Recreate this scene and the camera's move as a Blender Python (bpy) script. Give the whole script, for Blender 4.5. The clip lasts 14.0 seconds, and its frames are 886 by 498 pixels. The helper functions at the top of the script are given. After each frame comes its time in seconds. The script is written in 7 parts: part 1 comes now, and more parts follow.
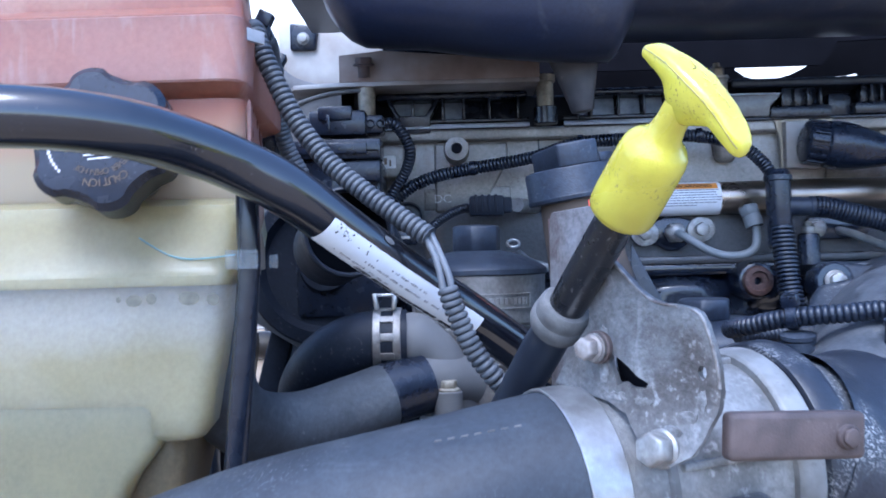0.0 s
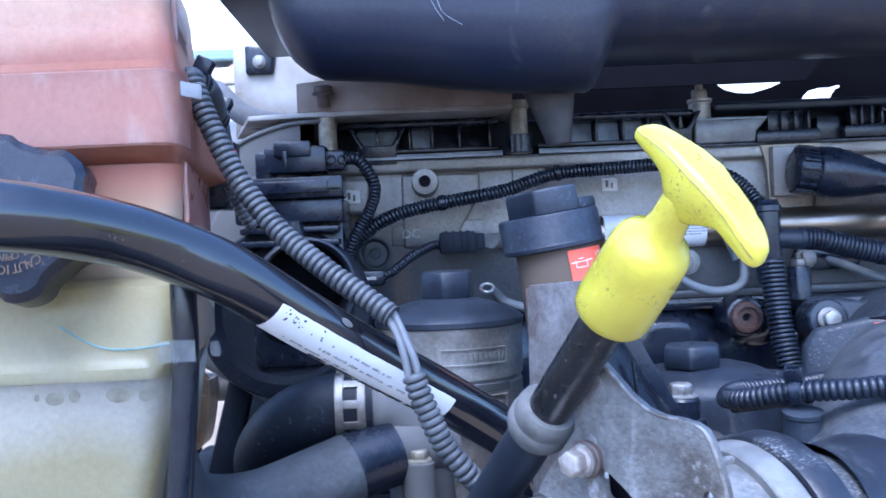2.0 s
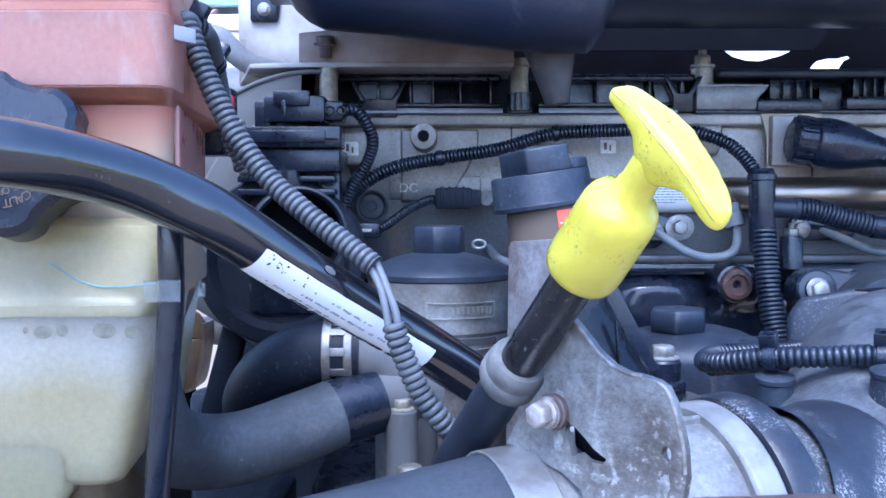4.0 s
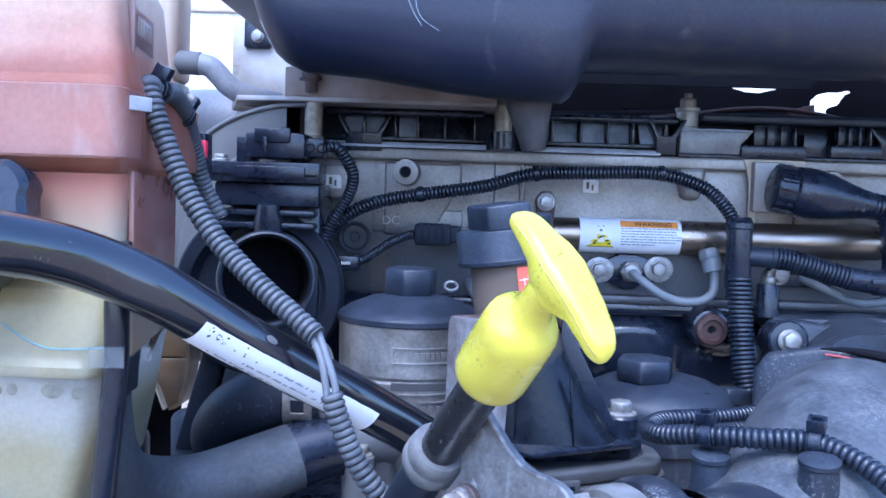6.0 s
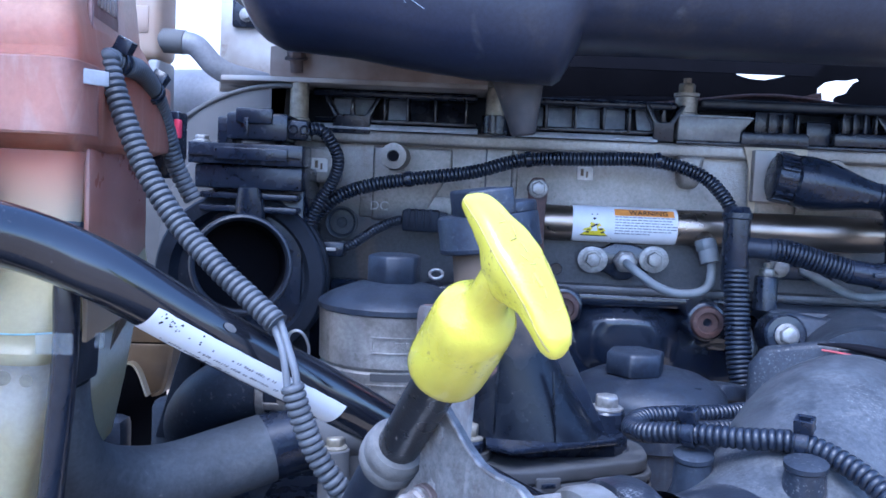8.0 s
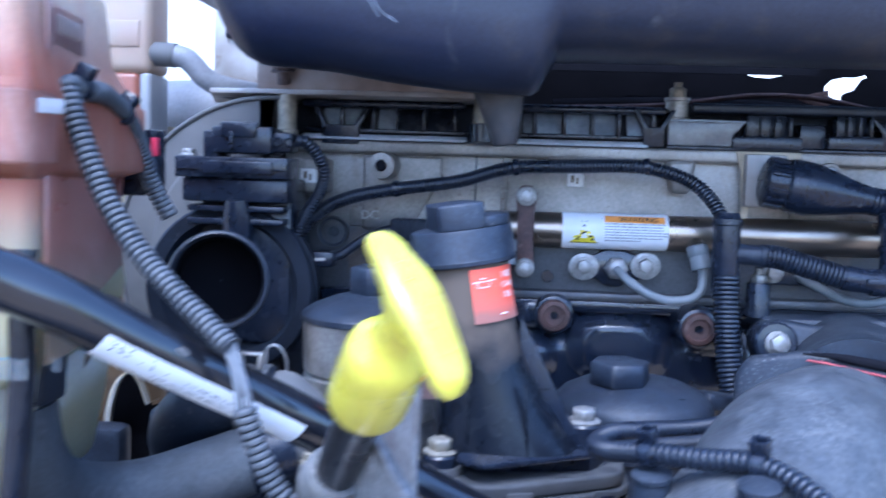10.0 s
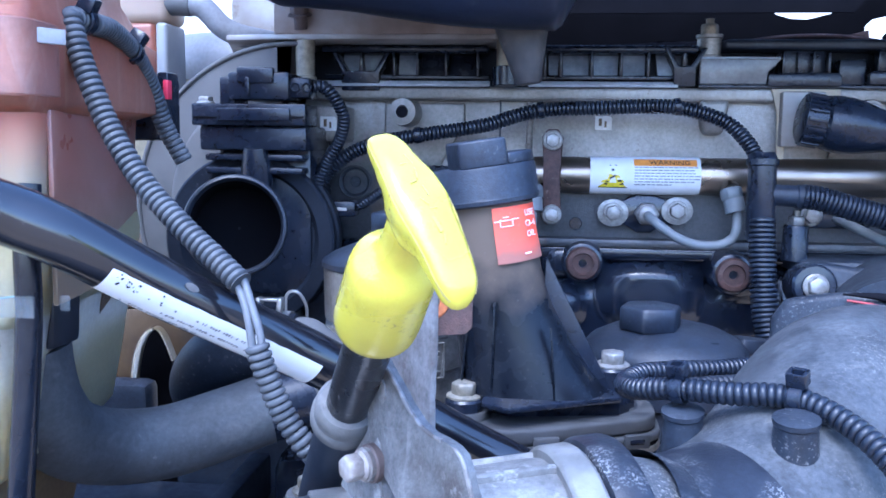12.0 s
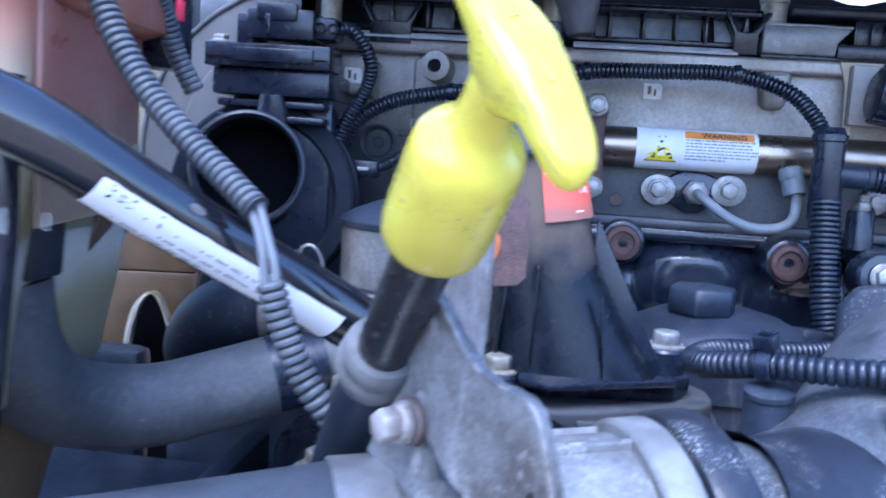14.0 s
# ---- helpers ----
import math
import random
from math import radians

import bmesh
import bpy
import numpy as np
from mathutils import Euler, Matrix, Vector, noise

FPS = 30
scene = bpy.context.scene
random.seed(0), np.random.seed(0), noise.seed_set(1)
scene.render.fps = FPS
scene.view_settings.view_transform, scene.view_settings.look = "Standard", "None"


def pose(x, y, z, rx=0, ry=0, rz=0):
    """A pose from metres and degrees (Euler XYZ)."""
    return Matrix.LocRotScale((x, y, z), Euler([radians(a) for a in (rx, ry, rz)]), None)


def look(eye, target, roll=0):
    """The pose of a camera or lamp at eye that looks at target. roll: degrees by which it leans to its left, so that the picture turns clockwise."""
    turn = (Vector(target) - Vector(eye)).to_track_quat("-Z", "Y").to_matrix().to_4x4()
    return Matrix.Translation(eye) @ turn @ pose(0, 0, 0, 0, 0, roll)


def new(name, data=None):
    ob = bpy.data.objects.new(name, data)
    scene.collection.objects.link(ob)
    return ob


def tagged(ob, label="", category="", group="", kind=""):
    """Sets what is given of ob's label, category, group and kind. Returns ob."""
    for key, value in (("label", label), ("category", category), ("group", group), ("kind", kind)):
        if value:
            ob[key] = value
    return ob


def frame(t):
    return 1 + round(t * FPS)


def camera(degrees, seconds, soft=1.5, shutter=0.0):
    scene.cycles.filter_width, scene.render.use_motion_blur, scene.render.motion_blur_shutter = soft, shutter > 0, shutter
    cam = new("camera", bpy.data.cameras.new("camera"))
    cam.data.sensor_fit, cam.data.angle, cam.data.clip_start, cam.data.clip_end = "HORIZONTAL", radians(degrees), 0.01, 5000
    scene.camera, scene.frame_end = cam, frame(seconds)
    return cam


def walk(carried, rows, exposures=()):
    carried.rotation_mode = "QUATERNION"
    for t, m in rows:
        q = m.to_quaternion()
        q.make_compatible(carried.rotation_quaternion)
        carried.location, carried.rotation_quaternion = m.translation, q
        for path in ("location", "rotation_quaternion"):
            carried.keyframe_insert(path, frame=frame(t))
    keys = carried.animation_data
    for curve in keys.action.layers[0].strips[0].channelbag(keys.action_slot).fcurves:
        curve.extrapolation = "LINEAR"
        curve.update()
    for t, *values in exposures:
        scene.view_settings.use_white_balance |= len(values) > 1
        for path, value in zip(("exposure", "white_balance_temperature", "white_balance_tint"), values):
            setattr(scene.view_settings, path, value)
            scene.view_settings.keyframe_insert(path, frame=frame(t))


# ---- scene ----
cam = camera(52.3, 14.0, soft=1.6, shutter=0.5)
PATH = [
    (0, (0.024, 0.025, 1.617), (-0.011, 2.025, 1.638), -1.5),
    (0.5, (0.067, 0.066, 1.639), (-0.064, 2.061, 1.669), -3.5),
    (1, (0.105, 0.079, 1.669), (-0.025, 2.074, 1.688), -3.9),
    (1.5, (0.079, 0.109, 1.658), (-0.025, 2.106, 1.678), -3.8),
    (2, (0.03, 0.086, 1.664), (0.051, 2.086, 1.666), -2.5),
    (2.5, (0.027, 0.077, 1.659), (0.089, 2.076, 1.642), -1.4),
    (2.7, (0.037, 0.068, 1.654), (0.082, 2.068, 1.647), -1.1),
    (4.8, (0.049, 0.083, 1.686), (0.017, 2.078, 1.553), 0.7),
    (5, (0.068, 0.077, 1.7), (0.02, 2.072, 1.576), 1.1),
    (5.5, (0.069, 0.068, 1.7), (0.024, 2.064, 1.586), 1.6),
    (6, (0.088, 0.07, 1.711), (0.035, 2.066, 1.589), 1.9),
    (6.5, (0.089, 0.076, 1.703), (0.034, 2.072, 1.581), 1.9),
    (7, (0.094, 0.083, 1.704), (0.027, 2.078, 1.571), 2.1),
    (7.5, (0.104, 0.098, 1.707), (0.035, 2.092, 1.563), 2.4),
    (9.8, (0.123, 0.085, 1.713), (-0.017, 2.074, 1.558), 2.2),
    (10, (0.154, 0.1, 1.726), (0.0, 2.087, 1.559), 1.8),
    (10.5, (0.226, 0.12, 1.743), (0.039, 2.102, 1.544), -1.1),
    (11, (0.218, 0.128, 1.729), (0.007, 2.103, 1.496), -1.2),
    (11.5, (0.193, 0.119, 1.717), (-0.035, 2.092, 1.485), -0.8),
    (12, (0.161, 0.12, 1.703), (-0.064, 2.094, 1.469), 0.7),
    (12.5, (0.157, 0.151, 1.699), (-0.058, 2.123, 1.446), 1.6),
    (13, (0.115, 0.139, 1.678), (-0.099, 2.11, 1.417), 2.3),
    (13.5, (0.101, 0.141, 1.666), (-0.113, 2.112, 1.405), 3.0),
    (14, (0.132, 0.187, 1.661), (-0.096, 2.162, 1.441), 3.8),
]
walk(cam, [(t, look(eye, target, roll)) for t, eye, target, roll in PATH],
     exposures=[(0, 1.84, 5000, 12), (0.5, 1.84, 4950, 12), (1, 1.49, 4850, 12), (1.5, 1.64, 4850, 12), (2, 2.03, 4880, 13), (2.5, 2.18, 4900, 13), (5, 2.14, 4800, 15), (7.5, 1.99, 4750, 15), (10, 2.09, 4750, 13), (10.5, 2.38, 4770, 13), (11, 2.54, 4750, 13), (12.5, 2.09, 4780, 15), (13.5, 2.02, 4850, 16), (14, 2.14, 4750, 16)])

# ---- daylight ----
world = bpy.data.worlds.new("daylight")
scene.world = world
world.use_nodes = True
wn = world.node_tree.nodes
sky = wn.new("ShaderNodeTexSky")
sky.sky_type, sky.sun_disc = "NISHITA", False
sky.sun_elevation, sky.sun_rotation = radians(56), radians(192)
sky.altitude, sky.air_density, sky.dust_density, sky.ozone_density = 100, 1.0, 2.0, 1.0
wn["Background"].inputs["Strength"].default_value = 0.15
world.node_tree.links.new(sky.outputs[0], wn["Background"].inputs["Color"])
sun = new("sun", bpy.data.lights.new("sun", "SUN"))
sun.data.energy, sun.data.angle, sun.data.color = 0.85, radians(28), (1.0, 0.97, 0.93)
sun.matrix_world = look((-0.45, -2.1, 3.2), (0, 0, 0))


# ---- materials ----
def material(name, base, second=None, rough=0.5, metal=0.0, scale=60.0, mix=0.5, dust=0.0, dust_color=(0.30, 0.29, 0.28),
             bump=0.1, fine=900.0, rough_var=0.12, spec=0.5, coat=0.0, subsurface=0.0, alpha=1.0, transmission=0.0, detail=6.0, contrast=0.18, specks=None, film=None, grain=0.0, streaks=None):
    m = bpy.data.materials.new(name)
    m.use_nodes = True
    nt = m.node_tree
    n, l = nt.nodes, nt.links
    b = n["Principled BSDF"]
    co = n.new("ShaderNodeTexCoord")
    big = n.new("ShaderNodeTexNoise")
    big.inputs["Scale"].default_value, big.inputs["Detail"].default_value = scale, detail
    l.new(co.outputs["Object"], big.inputs["Vector"])
    small = n.new("ShaderNodeTexNoise")
    small.inputs["Scale"].default_value, small.inputs["Detail"].default_value = fine, 3
    l.new(co.outputs["Object"], small.inputs["Vector"])
    ramp = n.new("ShaderNodeMapRange")
    ramp.inputs["From Min"].default_value, ramp.inputs["From Max"].default_value = mix - contrast, mix + contrast
    l.new(big.outputs["Fac"], ramp.inputs["Value"])
    second = second or tuple(c * 0.65 for c in base)
    col = n.new("ShaderNodeMix")
    col.data_type = "RGBA"
    col.inputs[6].default_value, col.inputs[7].default_value = (*base, 1), (*second, 1)
    l.new(ramp.outputs[0], col.inputs[0])
    last = col.outputs[2]
    rough_in = None
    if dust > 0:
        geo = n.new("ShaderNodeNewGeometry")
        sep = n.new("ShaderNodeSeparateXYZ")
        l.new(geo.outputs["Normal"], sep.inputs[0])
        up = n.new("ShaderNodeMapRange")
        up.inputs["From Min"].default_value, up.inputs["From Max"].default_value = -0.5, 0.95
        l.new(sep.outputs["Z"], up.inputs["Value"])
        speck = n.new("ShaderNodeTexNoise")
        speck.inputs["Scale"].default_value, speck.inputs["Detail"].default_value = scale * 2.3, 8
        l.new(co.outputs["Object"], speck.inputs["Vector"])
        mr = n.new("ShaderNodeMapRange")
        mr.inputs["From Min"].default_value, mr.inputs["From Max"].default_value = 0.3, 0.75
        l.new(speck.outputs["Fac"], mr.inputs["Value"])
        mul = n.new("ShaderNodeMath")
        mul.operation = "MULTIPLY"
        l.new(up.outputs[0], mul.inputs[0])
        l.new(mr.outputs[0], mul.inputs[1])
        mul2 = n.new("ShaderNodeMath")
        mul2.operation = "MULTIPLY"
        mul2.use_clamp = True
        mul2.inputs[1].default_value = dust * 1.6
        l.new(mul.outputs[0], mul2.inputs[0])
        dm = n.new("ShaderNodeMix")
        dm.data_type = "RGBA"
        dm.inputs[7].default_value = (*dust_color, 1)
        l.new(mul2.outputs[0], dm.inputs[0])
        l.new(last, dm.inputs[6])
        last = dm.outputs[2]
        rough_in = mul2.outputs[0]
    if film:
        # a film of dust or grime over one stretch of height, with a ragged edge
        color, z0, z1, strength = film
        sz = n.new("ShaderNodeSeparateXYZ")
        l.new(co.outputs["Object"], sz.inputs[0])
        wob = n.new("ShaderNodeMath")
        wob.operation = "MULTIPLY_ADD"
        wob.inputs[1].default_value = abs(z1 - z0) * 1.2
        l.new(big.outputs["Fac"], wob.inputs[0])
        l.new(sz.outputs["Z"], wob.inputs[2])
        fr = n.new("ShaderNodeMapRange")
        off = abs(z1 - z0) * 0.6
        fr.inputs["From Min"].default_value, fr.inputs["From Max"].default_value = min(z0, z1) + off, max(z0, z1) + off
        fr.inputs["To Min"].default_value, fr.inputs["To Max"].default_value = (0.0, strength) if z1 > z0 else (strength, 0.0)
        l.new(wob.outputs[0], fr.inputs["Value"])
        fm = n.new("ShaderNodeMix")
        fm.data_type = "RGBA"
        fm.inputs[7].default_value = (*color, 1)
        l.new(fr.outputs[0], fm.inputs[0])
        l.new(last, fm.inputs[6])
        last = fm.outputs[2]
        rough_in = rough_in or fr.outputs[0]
    if specks:
        color, speck_scale, threshold, patch = (*specks, None)[:4]
        sn = n.new("ShaderNodeTexNoise")
        sn.inputs["Scale"].default_value, sn.inputs["Detail"].default_value, sn.inputs["Roughness"].default_value = speck_scale, 9, 0.65
        l.new(co.outputs["Object"], sn.inputs["Vector"])
        st = n.new("ShaderNodeMapRange")
        st.inputs["From Min"].default_value, st.inputs["From Max"].default_value = threshold, threshold + 0.07
        st.inputs["To Max"].default_value = 0.8
        l.new(sn.outputs["Fac"], st.inputs["Value"])
        amount = st.outputs[0]
        if patch:  # the specks gather in patches of this scale
            pn = n.new("ShaderNodeTexNoise")
            pn.inputs["Scale"].default_value, pn.inputs["Detail"].default_value = patch, 4
            l.new(co.outputs["Object"], pn.inputs["Vector"])
            pr = n.new("ShaderNodeMapRange")
            pr.inputs["From Min"].default_value, pr.inputs["From Max"].default_value = 0.48, 0.66
            l.new(pn.outputs["Fac"], pr.inputs["Value"])
            pm = n.new("ShaderNodeMath")
            pm.operation = "MULTIPLY"
            l.new(amount, pm.inputs[0])
            l.new(pr.outputs[0], pm.inputs[1])
            amount = pm.outputs[0]
        sm = n.new("ShaderNodeMix")
        sm.data_type = "RGBA"
        sm.inputs[7].default_value = (*color, 1)
        l.new(amount, sm.inputs[0])
        l.new(last, sm.inputs[6])
        last = sm.outputs[2]
    if streaks:
        # long scratches and wipe marks: a stretched noise, sparse and thin
        color, stretch, threshold, amount = streaks
        mp = n.new("ShaderNodeMapping")
        mp.inputs["Scale"].default_value = stretch
        l.new(co.outputs["Object"], mp.inputs["Vector"])
        kn = n.new("ShaderNodeTexNoise")
        kn.inputs["Scale"].default_value, kn.inputs["Detail"].default_value, kn.inputs["Distortion"].default_value = 1.0, 5, 0.6
        l.new(mp.outputs[0], kn.inputs["Vector"])
        kr = n.new("ShaderNodeMapRange")
        kr.inputs["From Min"].default_value, kr.inputs["From Max"].default_value = threshold, threshold + 0.12
        kr.inputs["To Max"].default_value = amount
        l.new(kn.outputs["Fac"], kr.inputs["Value"])
        km = n.new("ShaderNodeMix")
        km.data_type = "RGBA"
        km.inputs[7].default_value = (*color, 1)
        l.new(kr.outputs[0], km.inputs[0])
        l.new(last, km.inputs[6])
        last = km.outputs[2]
    if grain:
        # fine dirt: the colour varies from spot to spot
        gn = n.new("ShaderNodeTexNoise")
        gn.inputs["Scale"].default_value, gn.inputs["Detail"].default_value, gn.inputs["Roughness"].default_value = 260, 6, 0.7
        l.new(co.outputs["Object"], gn.inputs["Vector"])
        gr = n.new("ShaderNodeMapRange")
        gr.inputs["From Min"].default_value, gr.inputs["From Max"].default_value = 0.3, 0.7
        gr.inputs["To Min"].default_value, gr.inputs["To Max"].default_value = 1 - grain, 1 + grain
        l.new(gn.outputs["Fac"], gr.inputs["Value"])
        gm = n.new("ShaderNodeVectorMath")
        gm.operation = "SCALE"
        l.new(last, gm.inputs[0])
        l.new(gr.outputs[0], gm.inputs["Scale"])
        last = gm.outputs[0]
    l.new(last, b.inputs["Base Color"])
    rr = n.new("ShaderNodeMapRange")
    rr.inputs["To Min"].default_value, rr.inputs["To Max"].default_value = max(0.03, rough - rough_var), min(1, rough + rough_var)
    l.new(big.outputs["Fac"], rr.inputs["Value"])
    if rough_in is not None:
        ra = n.new("ShaderNodeMath")
        ra.operation = "ADD"
        ra.use_clamp = True
        l.new(rr.outputs[0], ra.inputs[0])
        l.new(rough_in, ra.inputs[1])
        l.new(ra.outputs[0], b.inputs["Roughness"])
    else:
        l.new(rr.outputs[0], b.inputs["Roughness"])
    b.inputs["Metallic"].default_value = metal
    b.inputs["Specular IOR Level"].default_value = spec
    b.inputs["Coat Weight"].default_value = coat
    b.inputs["Coat Roughness"].default_value = 0.08
    b.inputs["Transmission Weight"].default_value = transmission
    b.inputs["Alpha"].default_value = alpha
    if subsurface:
        b.inputs["Subsurface Weight"].default_value = subsurface
        b.inputs["Subsurface Radius"].default_value = (0.12, 0.10, 0.07)
        b.inputs["Subsurface Scale"].default_value = 1.0
    if bump:
        add = n.new("ShaderNodeMath")
        add.operation = "MULTIPLY_ADD"
        add.inputs[1].default_value = 0.5
        l.new(small.outputs["Fac"], add.inputs[0])
        l.new(big.outputs["Fac"], add.inputs[2])
        bp = n.new("ShaderNodeBump")
        bp.inputs["Strength"].default_value, bp.inputs["Distance"].default_value = bump, 0.002
        l.new(add.outputs[0], bp.inputs["Height"])
        l.new(bp.outputs[0], b.inputs["Normal"])
    return m


M = {}
M["duct"] = material("duct_plastic", (0.0103, 0.0145, 0.0333), (0.0230, 0.0260, 0.0397), rough=0.34, scale=6, detail=10, contrast=0.17, specks=((0.055, 0.048, 0.047), 14, 0.56, 5), dust=0.03, bump=0.06, rough_var=0.12, spec=0.4, grain=0.25, streaks=((0.10, 0.10, 0.11), (26, 40, 5), 0.66, 0.5))
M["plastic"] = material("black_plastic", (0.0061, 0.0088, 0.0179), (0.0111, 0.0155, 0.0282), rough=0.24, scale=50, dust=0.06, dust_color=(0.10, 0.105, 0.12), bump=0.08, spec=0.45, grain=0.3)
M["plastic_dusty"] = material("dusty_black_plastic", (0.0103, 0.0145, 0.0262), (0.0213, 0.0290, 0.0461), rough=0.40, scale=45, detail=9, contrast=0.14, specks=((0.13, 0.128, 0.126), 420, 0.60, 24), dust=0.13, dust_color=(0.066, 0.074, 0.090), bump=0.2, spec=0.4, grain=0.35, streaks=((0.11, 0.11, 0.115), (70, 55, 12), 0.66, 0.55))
M["strap"] = material("grimy_strap_steel", (0.19, 0.19, 0.198), (0.100, 0.088, 0.086), rough=0.6, metal=0.2, scale=40, detail=10, contrast=0.12, bump=0.45, fine=400, specks=((0.06, 0.042, 0.036), 190, 0.56, 40), grain=0.3, streaks=((0.32, 0.32, 0.325), (60, 60, 18), 0.62, 0.5))
M["gasket"] = material("pale_gasket", (0.52, 0.45, 0.34), (0.40, 0.34, 0.25), rough=0.7, scale=60, bump=0.1)
M["filler"] = material("dusty_filler_plastic", (0.0039, 0.0054, 0.0096), (0.0074, 0.0095, 0.0154), rough=0.26, scale=60, bump=0.05, spec=0.25, specks=((0.20, 0.19, 0.175), 420, 0.63, 30), film=((0.125, 0.098, 0.076), 0.100, 0.140, 0.9))
# Near-black without sheen: paints deep shade in gaps and cavities, and some black parts.
M["matte"] = material("matte_black_and_shade", (0.0070, 0.0072, 0.0095), (0.0105, 0.0106, 0.0140), rough=0.9, scale=20, bump=0.1, spec=0.03)
# Pale blue: sky reflection painted into the black pocket faces; also colours duct scratches.
M["pane"] = material("pale_scratch_and_sky_sheen", (0.36, 0.41, 0.48), (0.19, 0.215, 0.26), rough=0.16, scale=45, bump=0.05, spec=0.6, grain=0.15)
# Near-white colour that paints the highlight along the black ledges.
M["ledge"] = material("painted_ledge_highlight", (0.52, 0.55, 0.60), (0.34, 0.36, 0.40), rough=0.3, scale=45, bump=0.05, spec=0.6, grain=0.15)
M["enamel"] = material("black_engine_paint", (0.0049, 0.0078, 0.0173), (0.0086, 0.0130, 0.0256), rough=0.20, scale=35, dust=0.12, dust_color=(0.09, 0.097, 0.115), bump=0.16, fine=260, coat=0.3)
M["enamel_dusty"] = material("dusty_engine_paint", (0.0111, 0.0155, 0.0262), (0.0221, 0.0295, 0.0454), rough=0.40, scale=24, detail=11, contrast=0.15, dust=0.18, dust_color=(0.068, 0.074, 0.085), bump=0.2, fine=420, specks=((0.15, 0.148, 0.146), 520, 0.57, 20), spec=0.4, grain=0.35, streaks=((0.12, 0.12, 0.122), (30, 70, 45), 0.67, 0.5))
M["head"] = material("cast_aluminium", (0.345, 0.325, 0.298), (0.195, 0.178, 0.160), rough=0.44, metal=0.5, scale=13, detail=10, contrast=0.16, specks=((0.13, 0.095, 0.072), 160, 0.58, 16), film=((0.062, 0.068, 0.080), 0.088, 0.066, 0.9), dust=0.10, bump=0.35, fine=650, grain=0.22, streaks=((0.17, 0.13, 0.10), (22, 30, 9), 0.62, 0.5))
M["alu"] = material("weathered_aluminium", (0.19, 0.19, 0.192), (0.105, 0.103, 0.10), rough=0.62, metal=0.3, scale=26, detail=10, contrast=0.11, specks=((0.33, 0.33, 0.325), 150, 0.56, 22), bump=0.4, fine=600)
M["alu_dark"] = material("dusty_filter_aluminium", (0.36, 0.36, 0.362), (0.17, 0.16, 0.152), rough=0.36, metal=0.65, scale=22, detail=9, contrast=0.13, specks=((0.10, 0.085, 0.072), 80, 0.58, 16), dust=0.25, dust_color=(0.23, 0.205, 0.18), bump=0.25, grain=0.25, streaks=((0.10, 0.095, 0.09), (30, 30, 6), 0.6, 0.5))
M["bracket"] = material("oxidised_sheet_steel", (0.150, 0.153, 0.158), (0.080, 0.073, 0.070), rough=0.52, metal=0.3, scale=22, detail=12, specks=((0.25, 0.25, 0.255), 260, 0.57, 22), bump=0.7, fine=420, contrast=0.08, film=((0.27, 0.27, 0.272), 0.030, -0.005, 0.45), grain=0.35, streaks=((0.38, 0.385, 0.395), (60, 60, 14), 0.62, 0.55))
M["crust"] = material("white_corrosion_crust", (0.215, 0.218, 0.222), (0.13, 0.125, 0.124), rough=0.85, scale=160, detail=10, contrast=0.1, bump=0.8, fine=700, grain=0.3)
M["alu_cast"] = material("dusty_sand_cast_aluminium", (0.245, 0.245, 0.241), (0.140, 0.137, 0.133), rough=0.6, metal=0.2, scale=26, detail=12, contrast=0.09, specks=((0.50, 0.50, 0.49), 150, 0.54, 20), bump=0.7, fine=450, grain=0.25, streaks=((0.12, 0.115, 0.11), (24, 60, 60), 0.6, 0.5))
M["band_steel"] = material("dull_band_steel", (0.42, 0.42, 0.425), (0.27, 0.265, 0.26), rough=0.38, metal=0.75, scale=70, detail=9, contrast=0.13, specks=((0.12, 0.10, 0.09), 300, 0.57, 40), bump=0.12)
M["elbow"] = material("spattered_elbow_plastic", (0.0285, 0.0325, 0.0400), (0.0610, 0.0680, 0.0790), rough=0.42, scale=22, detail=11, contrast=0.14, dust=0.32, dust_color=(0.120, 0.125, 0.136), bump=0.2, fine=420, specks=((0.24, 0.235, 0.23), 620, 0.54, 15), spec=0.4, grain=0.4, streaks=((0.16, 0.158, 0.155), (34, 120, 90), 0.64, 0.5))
M["worn_edge"] = material("worn_steel_and_edge_highlight", (0.26, 0.25, 0.245), (0.12, 0.105, 0.098), rough=0.5, metal=0.4, scale=150, contrast=0.1, bump=0.2)
M["rail"] = material("bronzed_rail_steel", (0.34, 0.29, 0.24), (0.27, 0.23, 0.19), rough=0.3, metal=0.95, scale=30, bump=0.04)
M["zinc"] = material("zinc_bolt", (0.36, 0.36, 0.355), (0.21, 0.20, 0.19), rough=0.40, metal=0.6, scale=120, dust=0.2, bump=0.12, grain=0.25)
M["zinc_yellow"] = material("yellowed_bolt", (0.31, 0.285, 0.225), (0.20, 0.178, 0.14), rough=0.42, metal=0.5, scale=120, dust=0.25, bump=0.12, grain=0.25)
M["pipe_grey"] = material("grey_coated_pipe", (0.17, 0.19, 0.21), (0.12, 0.135, 0.15), rough=0.45, scale=60, dust=0.2, bump=0.06)
M["rust"] = material("brown_rusted_steel", (0.075, 0.036, 0.030), (0.042, 0.024, 0.022), rough=0.65, scale=90, detail=9, bump=0.45, dust=0.05, dust_color=(0.16, 0.13, 0.12), grain=0.4, specks=((0.17, 0.13, 0.11), 300, 0.58, 40))
M["rust_orange"] = material("orange_rust", (0.42, 0.14, 0.04), (0.25, 0.08, 0.03), rough=0.8, scale=200, bump=0.4)
